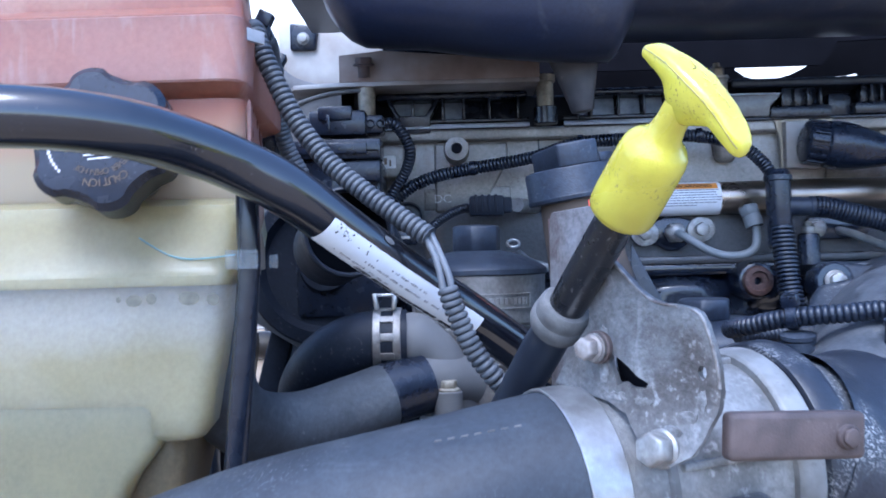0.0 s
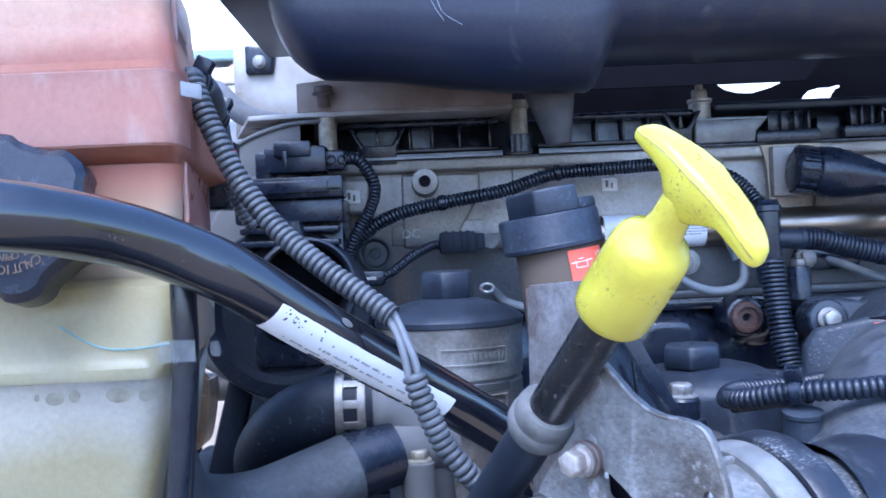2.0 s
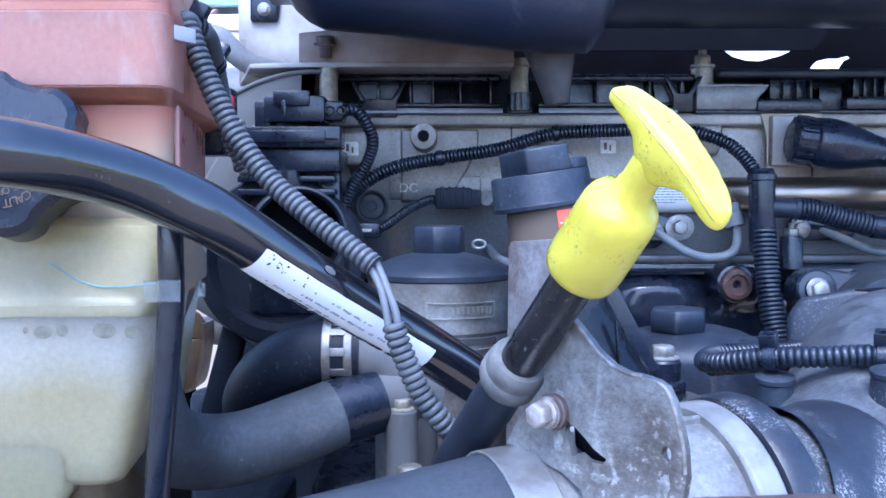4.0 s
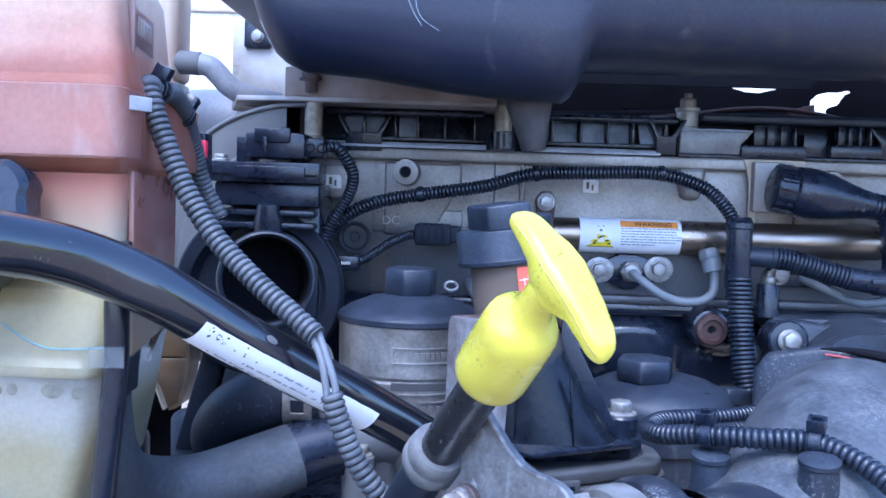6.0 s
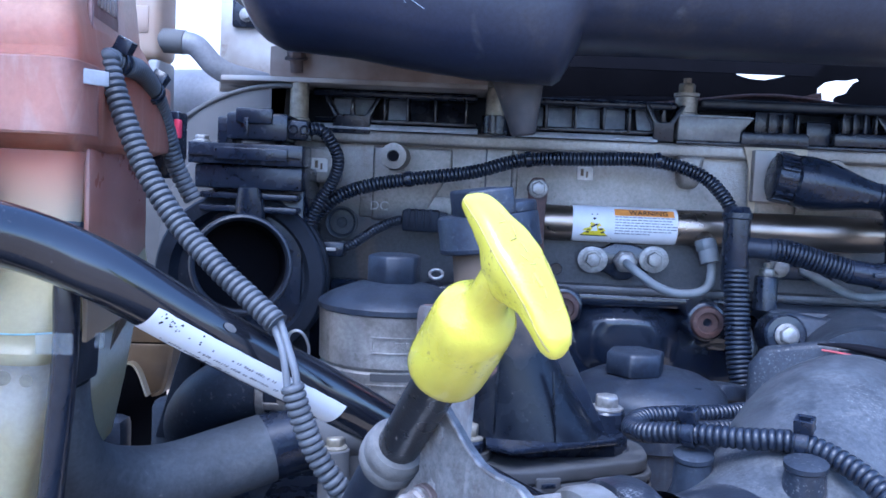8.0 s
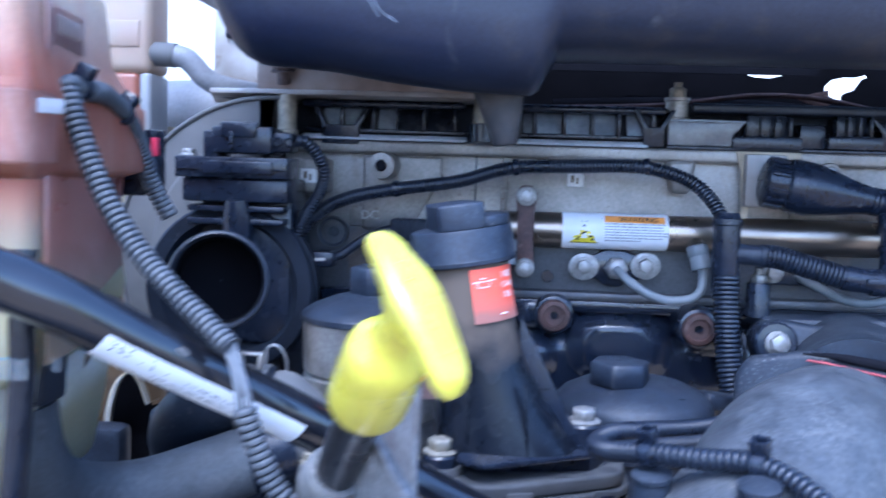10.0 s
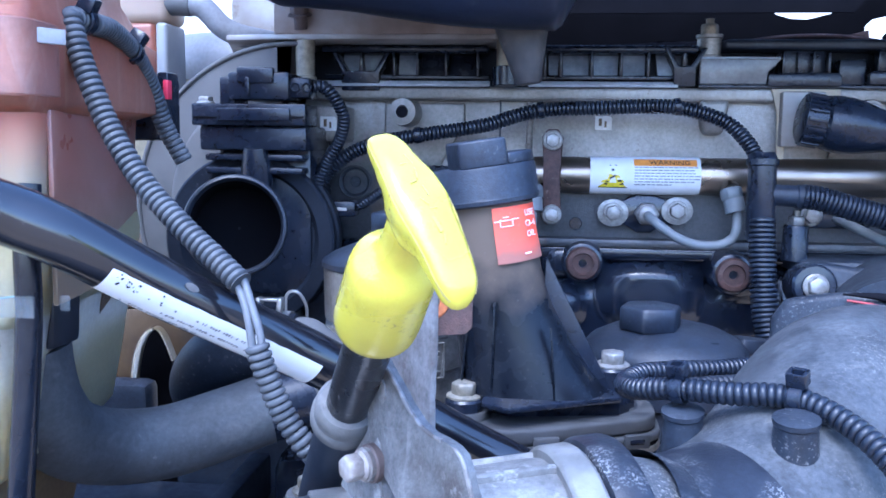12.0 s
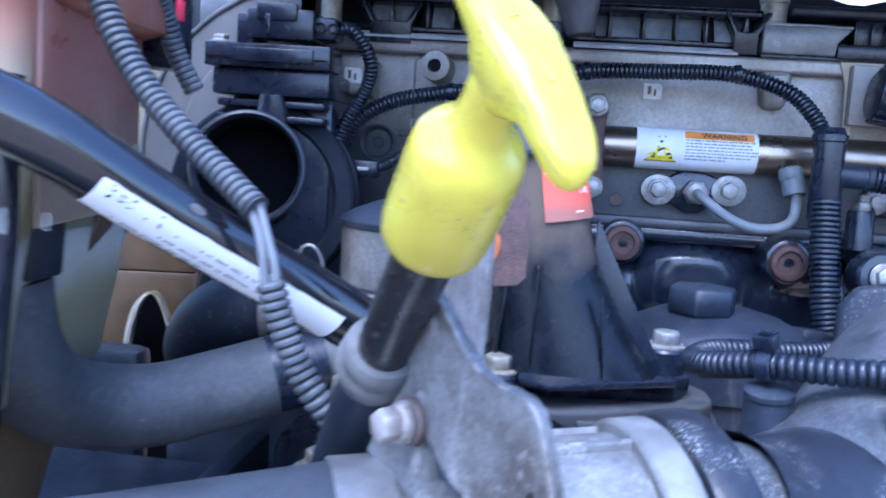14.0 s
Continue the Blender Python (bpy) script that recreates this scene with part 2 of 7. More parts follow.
M["hose"] = material("dusty_rubber_hose", (0.0160, 0.0196, 0.0270), (0.0325, 0.0390, 0.0490), rough=0.5, scale=20, detail=10, contrast=0.14, specks=((0.17, 0.17, 0.175), 520, 0.58, 14), dust=0.16, dust_color=(0.070, 0.077, 0.091), bump=0.12, fine=380, spec=0.4, grain=0.25, streaks=((0.085, 0.09, 0.10), (12, 60, 60), 0.58, 0.4))
M["rubber"] = material("black_rubber", (0.0070, 0.0098, 0.0186), (0.0123, 0.0170, 0.0282), rough=0.45, scale=50, dust=0.10, dust_color=(0.09, 0.095, 0.105), bump=0.1)
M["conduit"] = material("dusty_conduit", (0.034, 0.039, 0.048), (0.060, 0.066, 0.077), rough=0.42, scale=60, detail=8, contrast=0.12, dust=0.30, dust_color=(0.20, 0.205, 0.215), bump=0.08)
M["conduit_black"] = material("black_conduit", (0.0070, 0.0100, 0.0192), (0.0131, 0.0180, 0.0307), rough=0.28, scale=40, dust=0.05, dust_color=(0.11, 0.115, 0.13), bump=0.06, spec=0.5)
M["yellow"] = material("yellow_handle_plastic", (0.60, 0.545, 0.050), (0.47, 0.405, 0.035), rough=0.25, scale=38, detail=8, bump=0.16, mix=0.55, contrast=0.11, specks=((0.15, 0.11, 0.05), 620, 0.56, 60), film=((0.30, 0.255, 0.04), 0.060, 0.038, 0.5), coat=0.5, streaks=((0.20, 0.15, 0.05), (90, 120, 30), 0.65, 0.7))
M["yellow_grime"] = material("grimy_yellow_plastic", (0.31, 0.25, 0.07), (0.46, 0.38, 0.07), rough=0.55, scale=300, contrast=0.1, bump=0.2)
M["tube"] = material("gloss_black_tube", (0.005, 0.0058, 0.010), (0.009, 0.010, 0.015), rough=0.13, scale=30, dust=0.02, bump=0.05, spec=0.6, coat=0.7, specks=((0.10, 0.09, 0.085), 420, 0.62, 20), streaks=((0.05, 0.042, 0.04), (14, 60, 60), 0.66, 0.4))
M["dip_tube"] = material("worn_black_tube", (0.006, 0.0065, 0.0085), (0.014, 0.0145, 0.017), rough=0.28, scale=60, specks=((0.22, 0.21, 0.20), 300, 0.60, 45), bump=0.10)
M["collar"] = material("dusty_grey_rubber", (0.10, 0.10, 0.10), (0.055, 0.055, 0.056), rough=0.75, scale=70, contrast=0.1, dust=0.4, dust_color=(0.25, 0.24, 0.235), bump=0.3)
M["paper"] = material("white_paper", (0.74, 0.75, 0.78), (0.66, 0.67, 0.70), rough=0.6, scale=60, bump=0.03)
M["white_dusty"] = material("dusty_white_nylon", (0.44, 0.44, 0.46), (0.33, 0.325, 0.33), rough=0.5, scale=120, bump=0.08)
M["ink"] = material("black_ink", (0.02, 0.02, 0.025), rough=0.6, scale=100, bump=0.0)
M["ink_grey"] = material("grey_ink", (0.28, 0.29, 0.31), rough=0.6, scale=100, bump=0.0)
M["ink_yellow"] = material("yellow_ink", (0.75, 0.62, 0.02), rough=0.5, scale=100, bump=0.0)
M["ink_orange"] = material("orange_ink", (0.80, 0.32, 0.06), rough=0.5, scale=100, bump=0.0)
M["ink_white"] = material("white_ink", (0.8, 0.78, 0.76), rough=0.5, scale=100, bump=0.0)
M["orange_label"] = material("orange_red_label", (0.80, 0.10, 0.045), (0.66, 0.10, 0.06), rough=0.42, scale=70, bump=0.02, specks=((0.42, 0.22, 0.17), 300, 0.60, 60), film=((0.17, 0.13, 0.11), 0.152, 0.136, 0.8))
M["tank_pink"] = material("coolant_stained_plastic", (0.240, 0.071, 0.040), (0.290, 0.132, 0.091), rough=0.36, scale=11, detail=8, bump=0.05, subsurface=0.6, film=((0.40, 0.33, 0.25), 0.285, 0.335, 0.9), grain=0.12, streaks=((0.38, 0.25, 0.19), (26, 40, 3), 0.55, 0.5))
M["tank_waist"] = material("pink_to_cream_plastic", (0.36, 0.085, 0.045), (0.38, 0.17, 0.115), rough=0.38, scale=9, bump=0.04, subsurface=0.6, film=((0.33, 0.285, 0.195), 0.222, 0.186, 0.95))
M["tank_scuffed"] = material("scuffed_cream_plastic", (0.285, 0.25, 0.14), (0.32, 0.285, 0.18), rough=0.36, scale=22, detail=9, bump=0.04, subsurface=0.7, grain=0.10, film=((0.42, 0.405, 0.36), 0.072, 0.098, 0.75))
# Darker cream: shading low on the tank and dark coolant, put into the colour.
M["tank_low_dark"] = material("shaded_coolant_plastic", (0.250, 0.225, 0.130), (0.215, 0.195, 0.117), rough=0.36, scale=18, bump=0.04, subsurface=0.7, grain=0.1)
M["gloss_rubber"] = material("glossy_black_rubber", (0.0066, 0.0090, 0.0166), (0.0107, 0.0140, 0.0230), rough=0.2, scale=50, dust=0.04, bump=0.05)
M["tank_light"] = material("rubbed_pink_plastic", (0.310, 0.150, 0.117), (0.275, 0.110, 0.077), rough=0.42, scale=16, bump=0.04, subsurface=0.6, grain=0.1, streaks=((0.42, 0.33, 0.30), (90, 60, 16), 0.55, 0.28))
M["tank_cream"] = material("cream_tank_plastic", (0.295, 0.255, 0.135), (0.33, 0.295, 0.185), rough=0.36, scale=9, bump=0.04, subsurface=0.7, grain=0.08)
M["tape"] = material("clear_tape", (0.55, 0.60, 0.62), rough=0.25, scale=40, bump=0.04, alpha=0.16)
M["blue_pen"] = material("blue_pen", (0.2100, 0.3780, 0.4095), rough=0.5, scale=80, bump=0.0)
M["housing"] = material("dusty_grey_housing", (0.12, 0.12, 0.123), (0.08, 0.08, 0.083), rough=0.7, metal=0.1, scale=18, dust=0.2, dust_color=(0.2, 0.195, 0.19), bump=0.2)
M["plate"] = material("dull_galvanised_plate", (0.42, 0.41, 0.40), (0.26, 0.235, 0.215), rough=0.55, metal=0.3, scale=16, detail=9, contrast=0.13, bump=0.12, specks=((0.17, 0.12, 0.09), 90, 0.58, 14))
# Rust brown, taken darker to paint in the shade under the duct.
M["plate_rusty"] = material("rusty_shaded_plate", (0.33, 0.285, 0.255), (0.22, 0.165, 0.135), rough=0.6, metal=0.3, scale=30, bump=0.15)
M["tan"] = material("tan_brittle_plastic", (0.12, 0.078, 0.04), (0.065, 0.043, 0.026), rough=0.45, scale=30, detail=8, bump=0.12, dust=0.08)
M["red"] = material("red_seal", (0.75, 0.05, 0.10), rough=0.4, scale=80, bump=0.02)
M["red_dark"] = material("dusty_red_plastic", (0.42, 0.05, 0.06), (0.30, 0.045, 0.05), rough=0.45, scale=200, bump=0.03)
M["steel"] = material("clamp_steel", (0.55, 0.55, 0.55), (0.42, 0.42, 0.42), rough=0.33, metal=0.9, scale=60, bump=0.06)
M["wire"] = material("grey_wire", (0.16, 0.17, 0.19), rough=0.5, scale=60, bump=0.03)
M["bolt_dusty"] = material("dusty_pale_bolt", (0.33, 0.31, 0.30), (0.20, 0.17, 0.155), rough=0.6, metal=0.3, scale=140, contrast=0.12, bump=0.2)
M["scuffed"] = material("scuffed_black_plastic", (0.014, 0.017, 0.026), (0.026, 0.030, 0.040), rough=0.42, scale=40, bump=0.2, fine=500, specks=((0.34, 0.34, 0.335), 720, 0.51, 40), grain=0.3)
M["hose_pale"] = material("pale_dusty_rubber", (0.0410, 0.0450, 0.0520), (0.0770, 0.0850, 0.0950), rough=0.6, scale=24, detail=10, contrast=0.14, specks=((0.15, 0.15, 0.15), 260, 0.63, 18), dust=0.16, dust_color=(0.11, 0.115, 0.128), bump=0.10, fine=380, spec=0.35, grain=0.22, streaks=((0.12, 0.123, 0.13), (30, 60, 60), 0.60, 0.4))
M["tray_dusty"] = material("dusty_cast_tray", (0.056, 0.058, 0.064), (0.036, 0.038, 0.043), rough=0.55, metal=0.2, scale=40, dust=0.3, dust_color=(0.12, 0.12, 0.12), bump=0.2)
M["tank_side"] = material("stained_tank_side", (0.33, 0.10, 0.066), (0.40, 0.19, 0.135), rough=0.3, scale=14, bump=0.04, subsurface=0.6, film=((0.21, 0.155, 0.095), 0.190, 0.145, 0.9))
M["ink_faded"] = material("faded_ink", (0.09, 0.092, 0.105), (0.38, 0.385, 0.41), rough=0.6, scale=400, bump=0.0)
M["alu_pale"] = material("pale_machined_aluminium", (0.25, 0.25, 0.247), (0.15, 0.147, 0.14), rough=0.58, metal=0.3, scale=40, detail=10, contrast=0.12, specks=((0.10, 0.095, 0.09), 300, 0.56, 30), bump=0.25)
M["stay_brown"] = material("dull_brown_steel", (0.105, 0.078, 0.072), (0.062, 0.047, 0.045), rough=0.6, metal=0.15, scale=50, detail=9, contrast=0.12, bump=0.3, specks=((0.2, 0.17, 0.16), 260, 0.6, 30))
M["spout"] = material("dusty_brown_spout", (0.062, 0.056, 0.055), (0.030, 0.030, 0.034), rough=0.55, scale=45, detail=9, contrast=0.12, specks=((0.18, 0.15, 0.13), 200, 0.58, 30), bump=0.2)
M["ground"] = material("dry_earth_yard", (0.34, 0.255, 0.17), (0.26, 0.195, 0.13), rough=0.9, scale=1.5, bump=0.3, fine=60)
M["far_wall"] = material("sunlit_plaster", (0.55, 0.47, 0.38), (0.45, 0.38, 0.31), rough=0.9, scale=2, bump=0.1, fine=30)
M["far_white"] = material("white_vehicle_paint", (0.75, 0.75, 0.75), rough=0.4, scale=3, bump=0.0)
M["far_red"] = material("faded_red_sheeting", (0.42, 0.20, 0.15), (0.50, 0.30, 0.24), rough=0.7, scale=3, bump=0.1, fine=30)
M["far_teal"] = material("teal_sheeting", (0.24, 0.33, 0.32), rough=0.7, scale=4, bump=0.1, fine=30)
M["deep_rubber"] = material("deep_black_rubber", (0.0061, 0.0085, 0.0154), (0.0107, 0.0145, 0.0243), rough=0.55, scale=40, bump=0.15, spec=0.22, grain=0.3, specks=((0.08, 0.08, 0.085), 300, 0.6, 30))
M["pale_pipe"] = material("pale_dusty_pipe", (0.2400, 0.2460, 0.2666), (0.1740, 0.1770, 0.1922), rough=0.5, scale=18, detail=9, bump=0.12, grain=0.15)
M["blue_bottle"] = material("pale_grey_plastic", (0.22, 0.23, 0.245), (0.27, 0.275, 0.285), rough=0.4, scale=40, bump=0.04)
# Grey base paints the sky's reflection onto a dark glossy face.
M["sky_face"] = material("grey_sky_sheen_plastic", (0.11, 0.115, 0.125), (0.17, 0.172, 0.18), rough=0.22, scale=40, bump=0.06, grain=0.2)
M["gasket_dusty"] = material("dusty_machined_edge", (0.15, 0.135, 0.115), (0.08, 0.073, 0.066), rough=0.6, metal=0.2, scale=60, bump=0.2, grain=0.3)
M["tank_foot"] = material("brown_stained_plastic", (0.16, 0.115, 0.06), (0.23, 0.18, 0.10), rough=0.45, scale=20, bump=0.05, subsurface=0.4, grain=0.2)
M["smudge"] = material("grey_smudge", (0.12, 0.115, 0.09), (0.20, 0.19, 0.145), rough=0.6, scale=200, bump=0.0)
M["bottle_cream"] = material("cream_bottle_plastic", (0.36, 0.255, 0.195), (0.34, 0.29, 0.22), rough=0.4, scale=14, bump=0.04, subsurface=0.3)
M["cream_sheet"] = material("dull_cream_plastic", (0.27, 0.245, 0.17), (0.20, 0.175, 0.12), rough=0.5, scale=25, bump=0.08, grain=0.15)
M["bark"] = material("bark", (0.12, 0.09, 0.07), rough=0.9, scale=8, bump=0.3, fine=60)


# ---- shape helpers ----
V = Vector
ROOT = {}


def thing(name, at, label, category, group="", kind=""):
    e = new(name)
    e.empty_display_size = 0.02
    e.location = at
    ROOT[e] = V(at)
    return tagged(e, label, category, group, kind)


def base_of(ob):
    p = ob
    while p.parent:
        p = p.parent
    return ROOT.get(p, V((0, 0, 0)))


def part(name, bm, mat, parent=None, label="", smooth=35):
    me = bpy.data.meshes.new(name)
    if parent is not None:
        bmesh.ops.translate(bm, vec=-base_of(parent), verts=bm.verts)
    bmesh.ops.recalc_face_normals(bm, faces=bm.faces)
    for f in bm.faces:
        f.smooth = True
    bm.to_mesh(me)
    bm.free()
    me.set_sharp_from_angle(angle=radians(smooth))
    me.materials.append(M[mat] if isinstance(mat, str) else mat)
    ob = new(name, me)
    if parent is not None:
        ob.parent = parent
    return tagged(ob, label)


def frame_of(origin, z, x=(1, 0, 0)):
    """A matrix whose z runs along z and whose x lies near x."""
    z = V(z).normalized()
    x = V(x) - z * V(x).dot(z)
    x = x.normalized()
    y = z.cross(x)
    m = Matrix((x, y, z)).transposed().to_4x4()
    m.translation = V(origin)
    return m


def box(sx, sy, sz, m, bevel=0.001, seg=2):
    bm = bmesh.new()
    bmesh.ops.create_cube(bm, size=1)
    bmesh.ops.scale(bm, vec=(sx, sy, sz), verts=bm.verts)
    if bevel:
        bmesh.ops.bevel(bm, geom=list(bm.edges), offset=min(bevel, 0.45 * min(sx, sy, sz)), segments=seg, affect="EDGES", profile=0.5)
    bm.transform(m)
    return bm


def box_at(x0, x1, y0, y1, z0, z1, bevel=0.001, seg=2):
    return box(x1 - x0, y1 - y0, z1 - z0, Matrix.Translation(((x0 + x1) / 2, (y0 + y1) / 2, (z0 + z1) / 2)), bevel, seg)


def merge(*bms):
    out = bms[0]
    for b in bms[1:]:
        me = bpy.data.meshes.new("tmp")
        b.to_mesh(me)
        b.free()
        out.from_mesh(me)
        bpy.data.meshes.remove(me)
    return out


def spline(points, step):
    """Smooth points through the given ones, about step apart."""
    p = [V(q) for q in points]
    p = [p[0] * 2 - p[1]] + p + [p[-1] * 2 - p[-2]]
    dense = []
    for i in range(1, len(p) - 2):
        a, b, c, d = p[i - 1:i + 3]
        for k in range(24):
            t = k / 24
            dense.append(0.5 * ((2 * b) + (c - a) * t + (2 * a - 5 * b + 4 * c - d) * t * t + (3 * b - a - 3 * c + d) * t ** 3))
    dense.append(p[-2])
    out, acc = [dense[0]], 0.0
    for a, b in zip(dense, dense[1:]):
        seg = (b - a).length
        while seg > 0 and acc + seg >= step:
            a = a + (b - a) * ((step - acc) / seg)
            out.append(a.copy())
            seg = (b - a).length
            acc = 0.0
        acc += seg
    if (out[-1] - dense[-1]).length > step * 0.3:
        out.append(dense[-1])
    return out


def sweep(path, radius, seg=18, flat=1.0, caps=True, twist0=None):
    """A tube along a dense path; radius is a number or a function of (i, fraction)."""
    bm = bmesh.new()
    n = len(path)
    up = V(twist0) if twist0 else None
    rings = []
    prev = None
    for i, p in enumerate(path):
        d = (path[min(i + 1, n - 1)] - path[max(i - 1, 0)]).normalized()
        if prev is None:
            a = up if up is not None else (V((0, 0, 1)) if abs(d.z) < 0.9 else V((1, 0, 0)))
        else:
            a = prev
        a = (a - d * a.dot(d)).normalized()
        prev = a
        b = d.cross(a)
        r = radius(i, i / (n - 1)) if callable(radius) else radius
        rings.append([bm.verts.new(p + a * (r * math.cos(2 * math.pi * k / seg)) + b * (r * flat * math.sin(2 * math.pi * k / seg))) for k in range(seg)])
    for r0, r1 in zip(rings, rings[1:]):
        for k in range(seg):
            bm.faces.new((r0[k], r0[(k + 1) % seg], r1[(k + 1) % seg], r1[k]))
    if caps:
        bm.faces.new(rings[0])
        bm.faces.new(rings[-1][::-1])
    return bm


def corrugated(points, r, pitch, depth=0.16, seg=14, jitter=0.0):
    """Split conduit with rounded ribs and narrow grooves."""
    path = spline(points, pitch / 7)
    shape = (1 - depth, 1 - depth * 0.35, 1 - depth * 0.04, 1.0, 1.0, 1 - depth * 0.04, 1 - depth * 0.35)
    return sweep(path, lambda i, f: r * shape[i % 7], seg)


def lathe(profile, m, seg=32, caps=True):
    """Turn (radius, height) pairs round the z axis of m."""
    bm = bmesh.new()
    rings = []
    for r, z in profile:
        rings.append([bm.verts.new((r * math.cos(2 * math.pi * k / seg), r * math.sin(2 * math.pi * k / seg), z)) for k in range(seg)])
    for r0, r1 in zip(rings, rings[1:]):
        for k in range(seg):
            bm.faces.new((r0[k], r0[(k + 1) % seg], r1[(k + 1) % seg], r1[k]))
    if caps:
        bm.faces.new(rings[0][::-1])
        bm.faces.new(rings[-1])
    bm.transform(m)
    return bm


def ring(r_in, r_out, h, m, seg=32, soft=0.0006):
    s = soft
    bm = lathe([(r_in, s), (r_in, h - s), (r_in + s, h), (r_out - s, h), (r_out, h - s), (r_out, s), (r_out - s, 0), (r_in + s, 0), (r_in, s)], m, seg, caps=False)
    bmesh.ops.remove_doubles(bm, verts=bm.verts, dist=1e-6)
    return bm


def prism(outline, depth, m, bevel=0.0008, seg=2):
    """A flat outline in xy of m, thick along z of m."""
    bm = bmesh.new()
    vs = [bm.verts.new((x, y, 0)) for x, y in outline]
    f = bm.faces.new(vs)
    r = bmesh.ops.extrude_face_region(bm, geom=[f])
    bmesh.ops.translate(bm, vec=(0, 0, depth), verts=[g for g in r["geom"] if isinstance(g, bmesh.types.BMVert)])
    bmesh.ops.recalc_face_normals(bm, faces=bm.faces)
    if bevel:
        es = [e for e in bm.edges if len(e.link_faces) == 2 and e.calc_face_angle(0) > 0.7]
        bmesh.ops.bevel(bm, geom=es, offset=bevel, segments=seg, affect="EDGES", profile=0.5)
    bm.transform(m)
    return bm


def pierced(outline, holes, depth, m):
    """A flat sheet in xy of m with holes cut right through it."""
    bm = bmesh.new()
    loops = [[bm.verts.new((x, y, 0)) for x, y in pts] for pts in (outline, *holes)]
    edges = [bm.edges.new((a, b)) for loop in loops for a, b in zip(loop, loop[1:] + loop[:1])]
    bmesh.ops.triangle_fill(bm, use_beauty=True, use_dissolve=False, edges=edges)
    r = bmesh.ops.extrude_face_region(bm, geom=list(bm.faces))
    bmesh.ops.translate(bm, vec=(0, 0, depth), verts=[v for v in r["geom"] if isinstance(v, bmesh.types.BMVert)])
    bmesh.ops.recalc_face_normals(bm, faces=bm.faces)
    bm.transform(m)
    return bm


def hexagon(af, h, m, chamfer=0.12):
    """A hex head: af across flats, h high, with a turned chamfer."""
    r = af / math.sqrt(3)
    bm = bmesh.new()
    lo = [bm.verts.new((r * math.cos(a), r * math.sin(a), 0)) for a in (math.pi / 3 * k for k in range(6))]
    hi = [bm.verts.new((r * math.cos(a), r * math.sin(a), h * (1 - chamfer))) for a in (math.pi / 3 * k for k in range(6))]
    top = [bm.verts.new((r * 0.84 * math.cos(a), r * 0.84 * math.sin(a), h)) for a in (math.pi / 3 * k for k in range(6))]
    for a, b in ((lo, hi), (hi, top)):
        for k in range(6):
            bm.faces.new((a[k], a[(k + 1) % 6], b[(k + 1) % 6], b[k]))
    bm.faces.new(top)
    bm.faces.new(lo[::-1])
    bmesh.ops.bevel(bm, geom=list(bm.edges), offset=af * 0.03, segments=1, affect="EDGES")
    bm.transform(m)
    return bm


def bolt(parent, at, axis, af=0.013, h=0.007, flange=0.0095, mat="zinc", name="bolt", turn=0.0):
    """A flanged hex bolt, its head pointing along axis."""
    m = frame_of(at, axis, (1, 0.13, 0.31)) @ pose(0, 0, 0, 0, 0, turn)
    w = lathe([(flange * 0.2, -0.012), (flange * 0.55, -0.012), (flange * 0.55, -0.0002), (flange, 0), (flange, 0.0012), (flange * 0.86, 0.0024)], m, 24)
    hx = hexagon(af, h, m @ Matrix.Translation((0, 0, 0.0015)))
    return part(name, merge(w, hx), mat, parent)


def writing(text, size, m, mat, parent, name="lettering", depth=0.0002):
    cu = bpy.data.curves.new("tmp", "FONT")
    cu.body, cu.size, cu.extrude, cu.align_x, cu.align_y, cu.resolution_u = text, size, depth, "CENTER", "CENTER", 3
    ob = new("tmp", cu)
    me = bpy.data.meshes.new_from_object(ob.evaluated_get(bpy.context.evaluated_depsgraph_get()))
    bpy.data.objects.remove(ob)
    bpy.data.curves.remove(cu)
    bm = bmesh.new()
    bm.from_mesh(me)
    bpy.data.meshes.remove(me)
    bm.transform(m)
    return part(name, bm, mat, parent)


def bars(rects, m, mat, parent, name="print", depth=0.0002):
    """Flat printed bars: (x, y, width, height) in the plane of m."""
    bms = [box(w, h, depth, m @ Matrix.Translation((x, y, 0)), 0) for x, y, w, h in rects]
    return part(name, merge(*bms), mat, parent)


def rounded(poly, r, n=6):
    out = []
    k = len(poly)
    for i in range(k):
        p, a, b = V(poly[i]), V(poly[i - 1]), V(poly[(i + 1) % k])
        da, db = (a - p).normalized(), (b - p).normalized()
        for j in range(n + 1):
            t = j / n
            out.append(p + da * r * (1 - t) ** 2 + db * r * t ** 2)
    return out


FACING = frame_of((0, 0, 0), (0, -1, 0), (1, 0, 0))  # a plane that faces the viewer: x right, y up


def facing(x, y, z):
    return Matrix.Translation((x, y, z)) @ FACING


# ---- surroundings ----
haze = bpy.data.materials.new("hazy_sky")
haze.use_nodes = True
haze.node_tree.nodes["Principled BSDF"].inputs["Base Color"].default_value = (0, 0, 0, 1)
haze.node_tree.nodes["Principled BSDF"].inputs["Emission Color"].default_value = (1.0, 0.99, 0.985, 1)
haze.node_tree.nodes["Principled BSDF"].inputs["Emission Strength"].default_value = 0.55
M["haze"] = haze
backdrop = part("backdrop", box_at(-110, 110, 90, 90.5, -1, 60, 0.1), "haze")
tagged(backdrop, "bright white hazy sky behind the yard", "sky", kind="structure")
g = bmesh.new()
bmesh.ops.create_grid(g, x_segments=40, y_segments=40, size=400)
ground = part("ground", g, "ground")
tagged(ground, "dry brown earth yard under the open sky", "ground", kind="structure")

# ---- engine: block, head, valve cover ----
block = thing("engine_block", (0.4, 1.1, 0.6), "glossy black painted diesel engine block with cast bulges", "engine")


